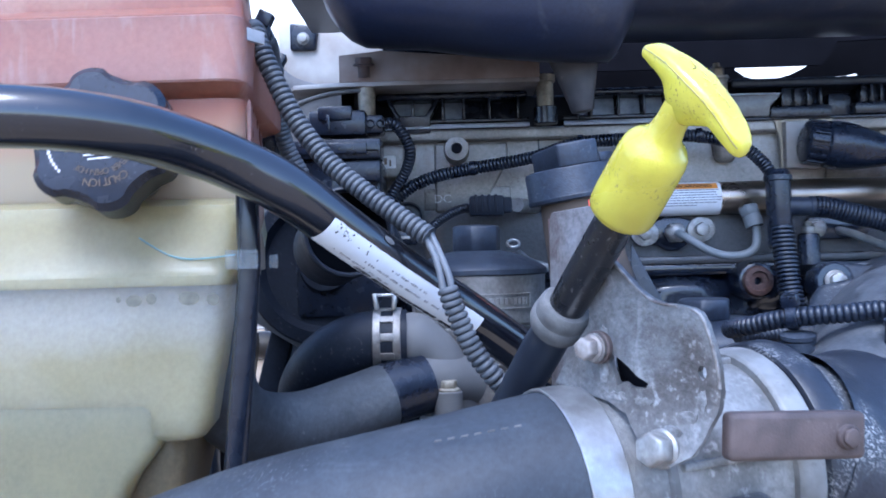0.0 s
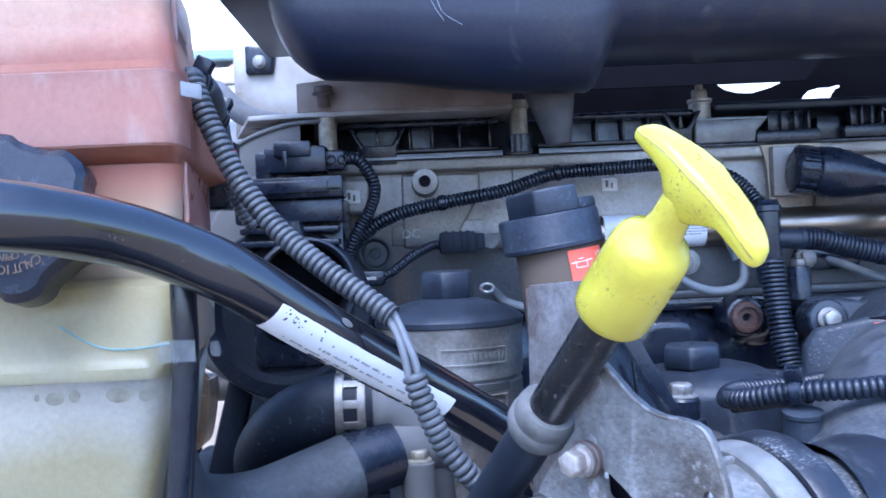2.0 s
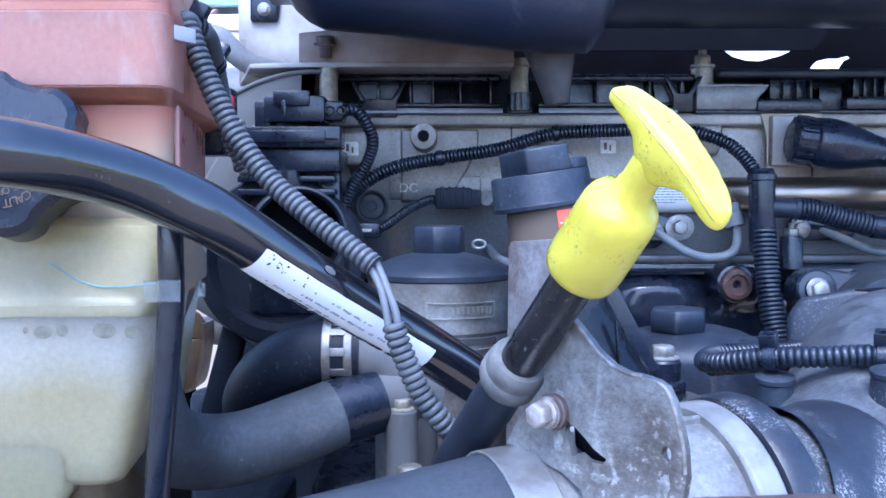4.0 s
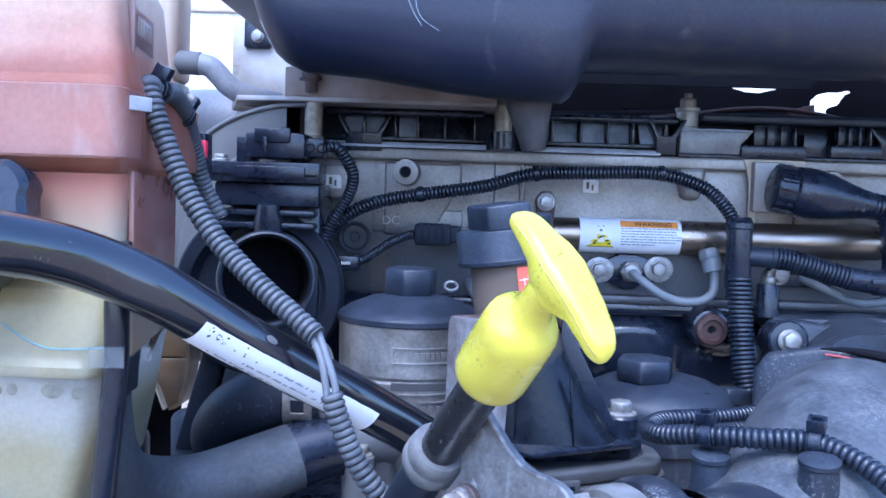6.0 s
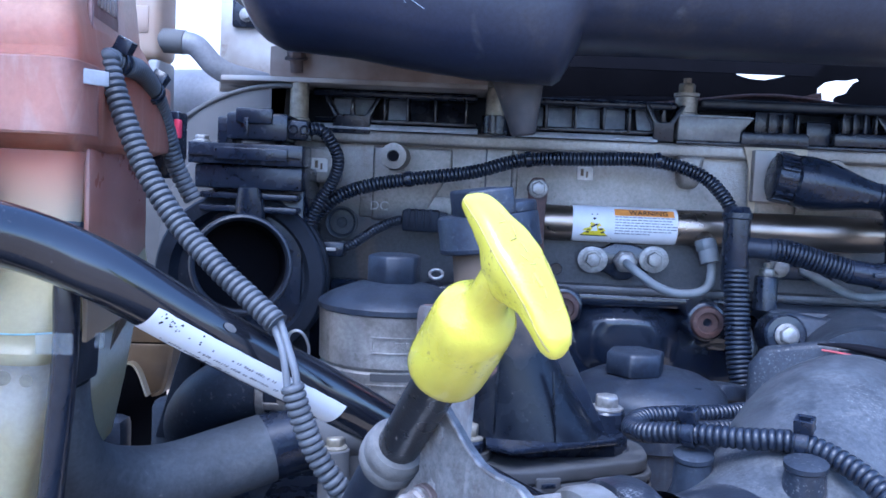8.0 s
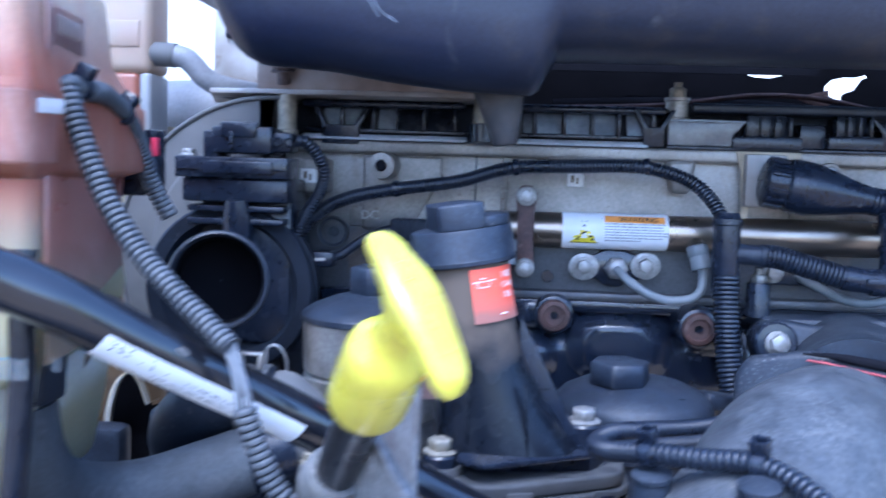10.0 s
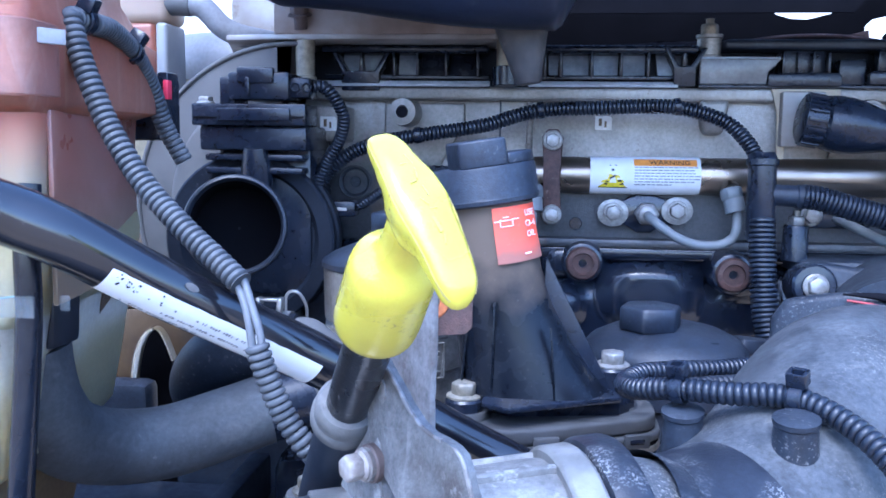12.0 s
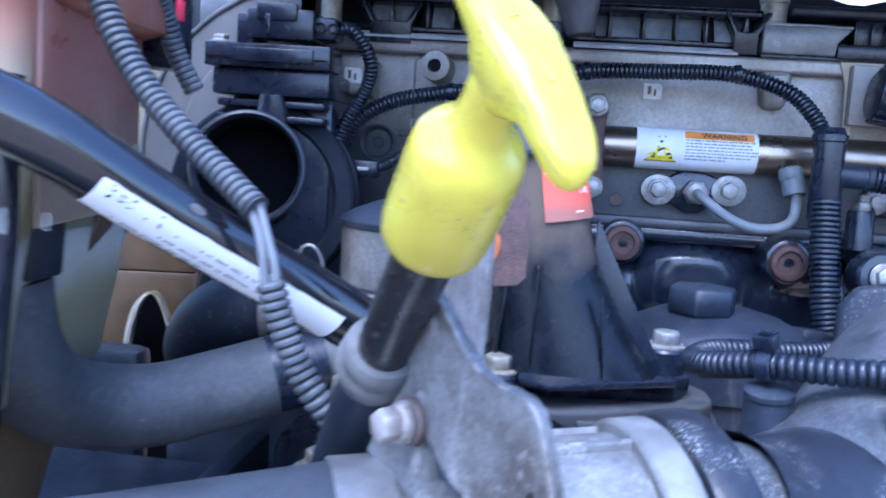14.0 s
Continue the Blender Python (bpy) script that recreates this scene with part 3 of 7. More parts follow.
def block_casting():
    """The block with a moulded front: smooth swellings, webs and dips between them."""
    bm = box_at(-0.095, 1.05, 1.045, 1.55, 0.62, 1.604, 0.012, 3)
    lip = box_at(-0.04, 1.05, 0.998, 1.06, 1.592, 1.606, 0.004, 2)
    swell = [  # centre x, centre z, half width, half height, depth
        (0.262, 1.556, 0.062, 0.040, 0.052), (0.24, 1.535, 0.17, 0.045, 0.040),         (0.262, 1.572, 0.050, 0.021, 0.052), (0.180, 1.590, 0.030, 0.022, 0.045), (0.172, 1.545, 0.036, 0.028, 0.055),
        (0.352, 1.580, 0.026, 0.030, 0.050), (0.290, 1.520, 0.075, 0.028, 0.040), (0.060, 1.52, 0.085, 0.085, 0.05),
        (0.235, 1.600, 0.012, 0.020, 0.030), (0.43, 1.53, 0.06, 0.06, 0.04), (0.55, 1.57, 0.05, 0.03, 0.05), (0.70, 1.56, 0.08, 0.04, 0.05)]
    nx, nz = 150, 60
    grid = []
    for a in range(nx + 1):
        x = -0.094 + 0.95 * a / nx
        col = []
        for b in range(nz + 1):
            z = 1.36 + 0.244 * b / nz
            h = 0.006 * noise.noise(V((x * 14, z * 14, 2.0)))
            for cx, cz, w, hh, d in swell:
                q = abs((x - cx) / w) ** 3 + abs((z - cz) / hh) ** 3
                h = max(h, d / (1 + q ** 1.6)) if q < 6 else h
            col.append(bm.verts.new((x, 1.040 - h, z)))
        grid.append(col)
    for a in range(nx):
        for b in range(nz):
            bm.faces.new((grid[a][b], grid[a + 1][b], grid[a + 1][b + 1], grid[a][b + 1]))
    return merge(bm, lip)


part("casting", block_casting(), "enamel", block, smooth=50)


def core_plug(x, y, z, r=0.0145):
    m = facing(x, y, z)
    p = part("core_plug", lathe([(r * 1.1, -0.012), (r * 1.1, 0.0), (r, 0.003), (r * 0.72, 0.004), (r * 0.66, 0.0015), (r * 0.3, 0.001), (r * 0.26, -0.004), (0.0005, -0.004)], m, 28), "rust", block, "brown rusted threaded plug")
    return p


core_plug(0.197, 0.985, 1.590)
core_plug(0.334, 0.968, 1.585)
part("plug_boss", lathe([(0.022, -0.05), (0.021, -0.012), (0.0185, -0.004), (0.0165, -0.003)], facing(0.197, 0.985, 1.590), 28), "enamel", block)
part("plug_boss", lathe([(0.022, -0.06), (0.021, -0.012), (0.0185, -0.004), (0.0165, -0.003)], facing(0.334, 0.968, 1.585), 28), "enamel", block)

head = thing("cylinder_head", (0.4, 1.2, 1.60), "weathered bare cast aluminium cylinder head on the black block", "cylinder head")
HY = 1.012  # face of the head
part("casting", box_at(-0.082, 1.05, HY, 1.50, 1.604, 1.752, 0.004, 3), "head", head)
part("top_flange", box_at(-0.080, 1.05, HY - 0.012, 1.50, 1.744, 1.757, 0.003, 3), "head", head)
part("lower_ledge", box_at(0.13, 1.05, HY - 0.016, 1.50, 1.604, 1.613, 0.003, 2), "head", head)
# raised pads and ribs of the casting
part("seam", box_at(0.1135, 0.1150, HY - 0.0012, HY + 0.01, 1.66, 1.745, 0.0004), "enamel_dusty", head)
part("rib", box_at(0.140, 0.146, HY - 0.004, HY + 0.01, 1.690, 1.745, 0.002), "head", head)
for x, w in ((0.315, 0.030), (0.428, 0.030), (0.565, 0.030)):
    part("bolt_column", prism([(-w / 2, 0), (w / 2, 0), (w * 0.32, -0.034), (-w * 0.32, -0.034)], 0.018, facing(x, HY + 0.004, 1.747), 0.006, 3), "head", head)
part("raised_pad", prism([(-0.02, -0.075), (0.03, -0.075), (0.06, -0.02), (0.06, 0.0), (-0.02, 0.0)], 0.006, facing(0.02, HY + 0.001, 1.742), 0.003, 3), "head", head)
part("raised_pad", prism([(0, 0), (0.056, 0), (0.05, -0.078), (0.006, -0.078)], 0.008, facing(0.372, HY + 0.002, 1.752), 0.006, 3), "head", head)
name_pad = part("nameplate_pad", box_at(-0.012, 0.082, HY - 0.0035, HY + 0.01, 1.670, 1.694, 0.0015), "head", head)
writing("DC", 0.013, facing(0.008, HY - 0.0037, 1.6815), "alu_dark", name_pad, "cast_letters", 0.0018)
bars([(0.03, 0, 0.005, 0.008), (0.038, 0, 0.005, 0.009), (0.046, 0, 0.004, 0.008)], facing(0.008, HY - 0.0037, 1.6815), "head", name_pad, "cast_marks", 0.0016)
bars([(0.0, 0, 0.006, 0.005), (0.01, 0, 0.006, 0.005), (0.022, 0, 0.006, 0.005), (0.034, 0, 0.006, 0.005)], facing(0.03, HY - 0.001, 1.7135), "head", head, "cast_marks", 0.0016)
# stud boss near the front end
part("stud_boss", lathe([(0.0135, -0.05), (0.0132, -0.008), (0.0125, 0.0), (0.006, 0.001), (0.0055, -0.003), (0.0035, -0.003), (0.0035, -0.008), (0.0005, -0.008)], facing(0.0245, 0.966, 1.7315), 28), "head", head)
# Flat black disc on the boss face paints the shade of a hole.
part("stud_hole", lathe([(0.0052, 0.0), (0.0048, 0.0008), (0.0003, 0.0008)], facing(0.0245, 0.9655, 1.7315), 20), "matte", head, "black disc painted as the shade of a drilled centre")
# round casting plug behind the harness
part("casting_plug", lathe([(0.0165, -0.02), (0.0165, 0), (0.0145, 0.0015), (0.013, 0.0005), (0.012, -0.004), (0.006, -0.004), (0.005, -0.002), (0.0005, -0.002)], facing(-0.030, HY - 0.003, 1.663), 30), "enamel_dusty", head, "dark round plug with a bright rim")
part("plug_rim", ring(0.0145, 0.0168, 0.002, facing(-0.030, HY - 0.0035, 1.663)), "tray_dusty", head)
part("drilled_hole", lathe([(0.0062, 0.001), (0.0056, 0.0014), (0.005, -0.006), (0.0003, -0.006)], facing(0.190, HY + 0.0003, 1.626), 20), "enamel", head)
part("tag_pad", box_at(-0.066, -0.031, 0.9715, HY + 0.01, 1.703, 1.737, 0.004, 3), "head", head)
for x, y, z in ((-0.0475, 0.9713, 1.7195), (0.2138, HY - 0.0002, 1.7235)):
    tag = part("pale_tag", prism([(-0.008, -0.0065), (0.008, -0.0065), (0.008, 0.005), (0.006, 0.007), (-0.008, 0.007)], 0.001, facing(x, y, z), 0.0004), "ink_white", head, "small pale stamped tag")
    bars([(-0.003, 0.001, 0.003, 0.007), (0.002, -0.001, 0.002, 0.006)], facing(x, y - 0.0011, z), "tan", tag, "stamped_marks")
for x, y, z in ((0.455, 0.995, 1.735), (0.545, 0.975, 1.715)):
    bolt(head, (x, y, z), (0, -1, 0), 0.012, 0.006, 0.009)
    part("bolt_boss", lathe([(0.014, -0.05), (0.0125, -0.002), (0.0115, 0)], facing(x, y + 0.0005, z), 24), "head", head)
part("port_face", prism([(-0.012, 0), (0.03, 0), (0.03, -0.050), (-0.010, -0.050), (-0.012, -0.046)], 0.006, facing(0.3925, HY - 0.0060, 1.7540), 0.0015), "plate", head, "bare machined port face")
# right-hand intake port with its pale gasket edge
part("gasket_edge", prism([(-0.028, 0), (0.034, 0), (0.034, -0.006), (0.026, -0.006), (0.026, -0.012), (-0.012, -0.012), (-0.014, -0.070), (-0.020, -0.076), (-0.022, -0.02)], 0.003, facing(0.3935, HY - 0.0122, 1.7562), 0.001), "gasket", head, "tan-edged gasket")

cover = thing("valve_cover", (0.4, 1.2, 1.757), "black plastic valve cover with ribbed pockets on the aluminium head", "valve cover")
part("body", box_at(-0.078, 1.05, 1.034, 1.46, 1.757, 1.797, 0.004, 3), "deep_rubber", cover)
for x0, x1 in ((-0.0625, 0.1025), (0.148, 0.300)):
    part("top_lip", box_at(x0, x1, 0.998, 1.05, 1.7885, 1.7965, 0.0035, 3), "plastic", cover)
for x0, x1 in ((-0.0605, 0.104), (0.141, 0.281)):
    part("base_lip", box_at(x0, x1, 0.998, 1.05, 1.7560, 1.7590, 0.001, 2), "plastic", cover)
    # Narrow pale strip stands for the bright line of light on the ledge.
    part("ledge", box(x1 - x0, 0.0075, 0.0026, pose((x0 + x1) / 2, 0.9985, 1.7597, 34, 0, 0), 0.0008), "ledge", cover, "pale strip painted as the ledge's highlight")
    part("shelf", box_at(x0, x1, 1.004, 1.05, 1.7640, 1.7685, 0.001), "plastic", cover)
part("base_lip", box_at(0.30, 1.05, 0.999, 1.05, 1.7565, 1.7600, 0.001, 2), "plastic", cover)
for x in (0.0105, 0.0336, 0.0614, 0.092, 0.1565, 0.1713, 0.2005, 0.2282, 0.2534):
    part("rib", box_at(x - 0.0012, x + 0.0012, 0.9995, 1.036, 1.7665, 1.7905, 0.0005), "plastic", cover)
# These pockets carry the sky's reflection as pale colour.
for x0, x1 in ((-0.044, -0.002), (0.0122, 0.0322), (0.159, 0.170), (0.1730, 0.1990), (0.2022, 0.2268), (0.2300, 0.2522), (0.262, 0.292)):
    part("pocket_pane", prism([(x0 + 0.001, -0.012), (x1 - 0.001, -0.012), (x1, 0.012), (x0, 0.012)], 0.003, frame_of((0, 1.020, 1.7775), (0, -0.88, 0.47), (1, 0, 0)), 0.0006), "pane", cover, "pocket face with a painted pale sky reflection")
for x0, x1 in ((0.035, 0.060), (0.063, 0.0905)):
    part("pocket_pane", prism([(x0, -0.012), (x1, -0.012), (x1, 0.012), (x0, 0.012)], 0.003, frame_of((0, 1.025, 1.7775), (0, -0.95, 0.30), (1, 0, 0)), 0.0006), "plastic", cover)


def screw_tower(x, w, z):
    """A screw box held by two splayed arms, with a fin between them."""
    h = w / 2
    arms = [(-h - 0.0095, 0.0195), (-h - 0.0050, 0.0195), (-h + 0.0050, 0.0025), (h - 0.0050, 0.0025), (h + 0.0055, 0.0195), (h + 0.0105, 0.0195), (h, 0.0005), (h, -0.0165), (-h, -0.0165), (-h, 0.0005)]
    tw = part("screw_tower", prism(arms, 0.022, facing(x, 1.018, z), 0.0012), "plastic", cover)
    part("tower_fin", prism([(-0.0022, 0), (0.0022, 0), (0.0006, 0.018), (-0.0006, 0.018)], 0.014, facing(x, 1.014, z + 0.002), 0.0004), "plastic", tw)


screw_tower(-0.0219, 0.0375, 1.7692)
screw_tower(0.2865, 0.0200, 1.7745)
side_tank = part("side_tank", prism([(-0.036, -0.012), (-0.036, 0.0115), (-0.031, 0.0125), (0.0375, 0.0120), (0.033, 0.006), (0.026, -0.001), (0.025, -0.012)], 0.045, facing(0.3357, 1.040, 1.7720), 0.0018, 3), "sky_face", cover, "dark plastic block greyed by a painted sky reflection")
part("rim", sweep([V(p) for p in ((0.301, 0.9955, 1.7842), (0.336, 0.9950, 1.7846), (0.3725, 0.9955, 1.7842))], 0.0010, 8), "pane", side_tank, "pale rim")
for x0, x1, x2, x3, z0 in ((0.3615, 0.3757, 0.4162, 0.4270, 1.7582), (0.4511, 0.4600, 0.4913, 0.5027, 1.7605), (0.585, 0.595, 0.63, 0.64, 1.7605)):
    zm = z0 + 0.0126
    tw = part("tower", merge(prism([(x0, z0), (x3, z0), (x3, zm - 0.002), (x3 - 0.003, zm), (x0 + 0.003, zm), (x0, zm - 0.002)], 0.046, facing(0, 1.040, 0), 0.0015),
                        prism([(x1, zm - 0.001), (x2, zm - 0.001), (x2 - 0.002, 1.792), (x1 + 0.002, 1.792)], 0.030, facing(0, 1.036, 0), 0.0015)), "plastic", cover)
    for k in range(4):
        x = x1 + (x2 - x1) * k / 3
        part("tower_rib", prism([(-0.0012, 0), (0.0012, 0), (0.0010, 0.0195), (-0.0010, 0.0195)], 0.012, facing(x, 1.009, zm - 0.0005), 0.0004), "plastic", tw)
part("bridge", box_at(0.427, 0.4511, 1.004, 1.04, 1.760, 1.784, 0.002), "plastic", cover)
part("wing", prism([(0.492, 1.7905), (0.497, 1.7905), (0.517, 1.7765), (0.585, 1.7765), (0.585, 1.7600), (0.5027, 1.7600), (0.5027, 1.7760)], 0.036, facing(0, 1.036, 0), 0.0015), "plastic", cover)

crossbar = thing("cable_tray", (0.6, 1.08, 1.797), "long dusty black plastic cable tray along the valve cover", "cable tray")
part("tray", box_at(0.322, 1.05, 0.999, 1.07, 1.7925, 1.8020, 0.0035, 3), "plastic_dusty", crossbar)

# ---- fuel rail ----
rail = thing("fuel_rail", (0.35, 1.000, 1.673), "bronzed steel common-rail fuel tube along the cylinder head", "fuel rail")
RX = frame_of((0.125, 1.000, 1.6735), (1, 0, 0.004), (0, 0, 1))
part("tube", lathe([(0.009, -0.004), (0.0165, 0.0), (0.0175, 0.003), (0.0175, 0.379), (0.0165, 0.382), (0.009, 0.385)], RX, 40), "rail", rail)
rail_label = part("label", lathe([(0.01765, 0.0), (0.0179, 0.0002), (0.0179, 0.1018), (0.01765, 0.102)], frame_of((0.2015, 1.000, 1.6738), (1, 0, 0.004), (0, 0, 1)), 40, caps=False), "paper", rail, "white warning label with yellow pictogram and orange strip")


def on_rail(x, z, w, h, mat, name="print"):
    """A thin printed patch bent round the front of the rail; z from the axis."""
    a0, a1 = math.asin((z - h / 2) / 0.0180), math.asin((z + h / 2) / 0.0180)
    bm = bmesh.new()
    rows = []
    for k in range(5):
        a = a0 + (a1 - a0) * k / 4
        rows.append([bm.verts.new((x + s * w / 2, 1.000 - 0.01805 * math.cos(a), 1.6735 + (x - 0.125) * 0.004 + 0.01805 * math.sin(a))) for s in (-1, 1)])
    for r0, r1 in zip(rows, rows[1:]):
        bm.faces.new((r0[0], r0[1], r1[1], r1[0]))
    return bm


part("orange_strip", on_rail(0.271, 0.0126, 0.058, 0.0060, "ink_orange"), "ink_orange", rail_label, "orange warning strip")
writing("WARNING", 0.0078, frame_of((0.275, 1.000 - 0.01805 * 0.72 - 0.0003, 1.6740 + 0.0128), (0, -0.72, 0.69), (1, 0, 0)), "ink", rail_label, "warning_word", 0.0001)
lines = []
word_rng = random.Random(9)
for k in range(7):
    x = 0.2425
    end = 0.2995 - (0.022 if k == 6 else 0.004 * word_rng.random())
    while x < end:
        w = 0.002 + 0.004 * word_rng.random()
        lines.append(on_rail(x + w / 2, 0.0084 - 0.0027 * k, w, 0.0012, ""))
        x += w + 0.0008
part("small_print", merge(*lines), "ink_grey", rail_label)


def rail_shape(points):
    """A flat printed outline laid on the front of the rail: x and height from the axis."""
    bm = bmesh.new()
    bm.faces.new([bm.verts.new((x, 1.000 - 0.0182 * math.sqrt(1 - (z / 0.0185) ** 2), 1.6738 + z)) for x, z in points])
    return bm


part("hazard_triangle", merge(rail_shape([(0.2085, -0.0105), (0.2360, -0.0105), (0.2300, -0.0060), (0.2150, -0.0060)]), rail_shape([(0.2110, -0.0060), (0.2190, -0.0060), (0.2235, 0.0010), (0.2195, 0.0025)]), rail_shape([(0.2260, -0.0060), (0.2340, -0.0060), (0.2275, 0.0015), (0.2240, 0.0005)])), "ink_yellow", rail_label, "yellow hazard pictogram")
part("pictogram", merge(*[rail_shape(p) for p in ([(0.2085, -0.0110), (0.2360, -0.0110), (0.2360, -0.0102), (0.2085, -0.0102)], [(0.2140, -0.0075), (0.2165, -0.0040), (0.2190, -0.0050), (0.2170, -0.0085)], [(0.2190, -0.0015), (0.2250, 0.0015), (0.2262, 0.0002), (0.2200, -0.0030)], [(0.2265, -0.0040), (0.2300, -0.0030), (0.2330, -0.0080), (0.2295, -0.0085)], [(0.2205, 0.0058), (0.2225, 0.0074), (0.2243, 0.0060), (0.2222, 0.0046)], [(0.2190, 0.0098), (0.2200, 0.0108), (0.2212, 0.0096)], [(0.2240, 0.0100), (0.2252, 0.0110), (0.2264, 0.0096)])]), "ink", rail_label)
part("label_rule", rail_shape([(0.2395, -0.0135), (0.2400, -0.0135), (0.2400, 0.0135), (0.2395, 0.0135)]), "ink", rail_label)

clamp = thing("rail_clamp", (0.1655, 0.98, 1.67), "brown rusted strap clamp bolted over the fuel rail", "clamp")
part("strap", prism([(-0.010, 0.038), (-0.005, 0.046), (0.005, 0.046), (0.010, 0.038), (0.0085, 0.018), (0.008, 0.0), (0.0085, -0.018), (0.010, -0.036), (0.005, -0.044), (-0.005, -0.044), (-0.010, -0.036), (-0.0085, -0.018), (-0.008, 0), (-0.0085, 0.018)], 0.006, facing(0.1655, 0.984, 1.671), 0.0015), "rust", clamp)
part("standoff", lathe([(0.009, -0.04), (0.009, 0.0)], facing(0.1655, 0.983, 1.706), 20), "head", clamp)
part("standoff", lathe([(0.009, -0.04), (0.009, 0.0)], facing(0.1655, 0.983, 1.637), 20), "head", clamp)
bolt(clamp, (0.1655, 0.977, 1.7065), (0, -1, 0), 0.0125, 0.007, 0.0095, turn=10)
bolt(clamp, (0.1660, 0.977, 1.637), (0, -1, 0), 0.0125, 0.007, 0.0095, turn=22)

line = thing("injector_line", (0.29, 0.98, 1.64), "grey coated steel injector line with plated nuts", "fuel line")
part("flange_plate", prism([(-0.042, 0.006), (-0.034, 0.013), (-0.022, 0.011), (-0.012, 0.017), (0.006, 0.017), (0.018, 0.012), (0.030, 0.013), (0.036, 0.006), (0.036, -0.006), (0.028, -0.012), (0.014, -0.013), (0.004, -0.020), (-0.008, -0.020), (-0.020, -0.013), (-0.034, -0.013), (-0.042, -0.006)], 0.010, facing(0.257, HY, 1.639), 0.002), "enamel", line)
bolt(line, (0.225, HY - 0.010, 1.638), (0, -1, 0), 0.0135, 0.007, 0.0105)
bolt(line, (0.2855, HY - 0.010, 1.641), (0, -1, 0), 0.0135, 0.007, 0.0105, turn=15)
for x, z in ((0.225, 1.638), (0.2855, 1.641)):
    part("washer", prism([(0.0150 * math.cos(radians(a)), 0.0135 * math.sin(radians(a))) for a in range(0, 360, 20)], 0.0018, facing(x, HY - 0.010, z), 0.0005), "zinc", line)
part("nut", merge(hexagon(0.020, 0.012, facing(0.2565, HY - 0.010, 1.638)), lathe([(0.0095, 0.0), (0.0085, 0.016), (0.0055, 0.018)], facing(0.2565, HY - 0.010, 1.638), 24)), "zinc", line)
part("pipe", sweep(spline([(0.2565, HY - 0.018, 1.638), (0.2575, HY - 0.034, 1.636), (0.266, HY - 0.045, 1.629), (0.281, HY - 0.047, 1.619), (0.300, HY - 0.046, 1.6125), (0.320, HY - 0.044, 1.613), (0.333, HY - 0.040, 1.620), (0.3365, HY - 0.036, 1.633), (0.3355, HY - 0.034, 1.646)], 0.002), 0.0044, 16), "pipe_grey", line)
part("upper_nut", merge(lathe([(0.0095, 0.0), (0.0095, 0.012), (0.0085, 0.014)], frame_of((0.3355, HY - 0.034, 1.642), (-0.22, 0.25, 1)), 24), hexagon(0.0185, 0.011, frame_of((0.3325, HY - 0.031, 1.654), (-0.22, 0.25, 1)))), "pipe_grey", line)
part("rail_stub", lathe([(0.0085, 0.0), (0.0085, 0.022)], frame_of((0.331, HY - 0.028, 1.662), (-0.2, 0.7, 0.6)), 20), "rail", line)
line2 = thing("injector_line", (0.142, 0.97, 1.63), "grey coated steel injector line dropping behind the oil filler", "fuel line")
part("pipe", sweep(spline([(0.1475, 0.967, 1.646), (0.1480, 0.962, 1.628), (0.142, 0.960, 1.610), (0.128, 0.962, 1.603), (0.10, 0.97, 1.61), (0.09, HY, 1.62)], 0.002), 0.0044, 16), "pipe_grey", line2)
part("nut", merge(lathe([(0.0105, 0.0), (0.0105, 0.012), (0.0085, 0.014)], frame_of((0.1475, 0.967, 1.640), (-0.05, 0.2, 1)), 24), hexagon(0.0195, 0.012, frame_of((0.147, 0.970, 1.653), (-0.05, 0.2, 1)))), "pipe_grey", line2)
part("rail_stub", lathe([(0.0085, 0.0), (0.0085, 0.024)], frame_of((0.146, 0.974, 1.662), (0, 0.8, 0.5)), 20), "rail", line2)
line3 = thing("injector_line", (0.50, 0.97, 1.64), "grey coated steel injector line beside the sensor elbow", "fuel line")
part("pipe", sweep(spline([(0.516, 0.975, 1.668), (0.522, 0.972, 1.650), (0.518, 0.968, 1.632), (0.500, 0.966, 1.620), (0.47, 0.97, 1.618), (0.44, 0.985, 1.632), (0.43, HY, 1.638)], 0.002), 0.0044, 16), "pipe_grey", line3)
part("nut", lathe([(0.010, 0), (0.010, 0.02), (0.008, 0.022)], frame_of((0.516, 0.976, 1.664), (-0.1, 0.5, 1)), 24), "pipe_grey", line3)
part("flange_plate", prism([(-0.03, -0.012), (0.03, -0.012), (0.036, 0), (0.03, 0.012), (-0.03, 0.012), (-0.036, 0)], 0.010, facing(0.432, HY, 1.639), 0.002), "enamel", line3)
bolt(line3, (0.409, HY - 0.010, 1.639), (0, -1, 0), 0.0135, 0.007, 0.0105)

# ---- big black intake duct across the top ----
duct = thing("intake_duct", (0.2, 0.86, 1.79), "large dusty black moulded plastic air intake duct", "air duct")


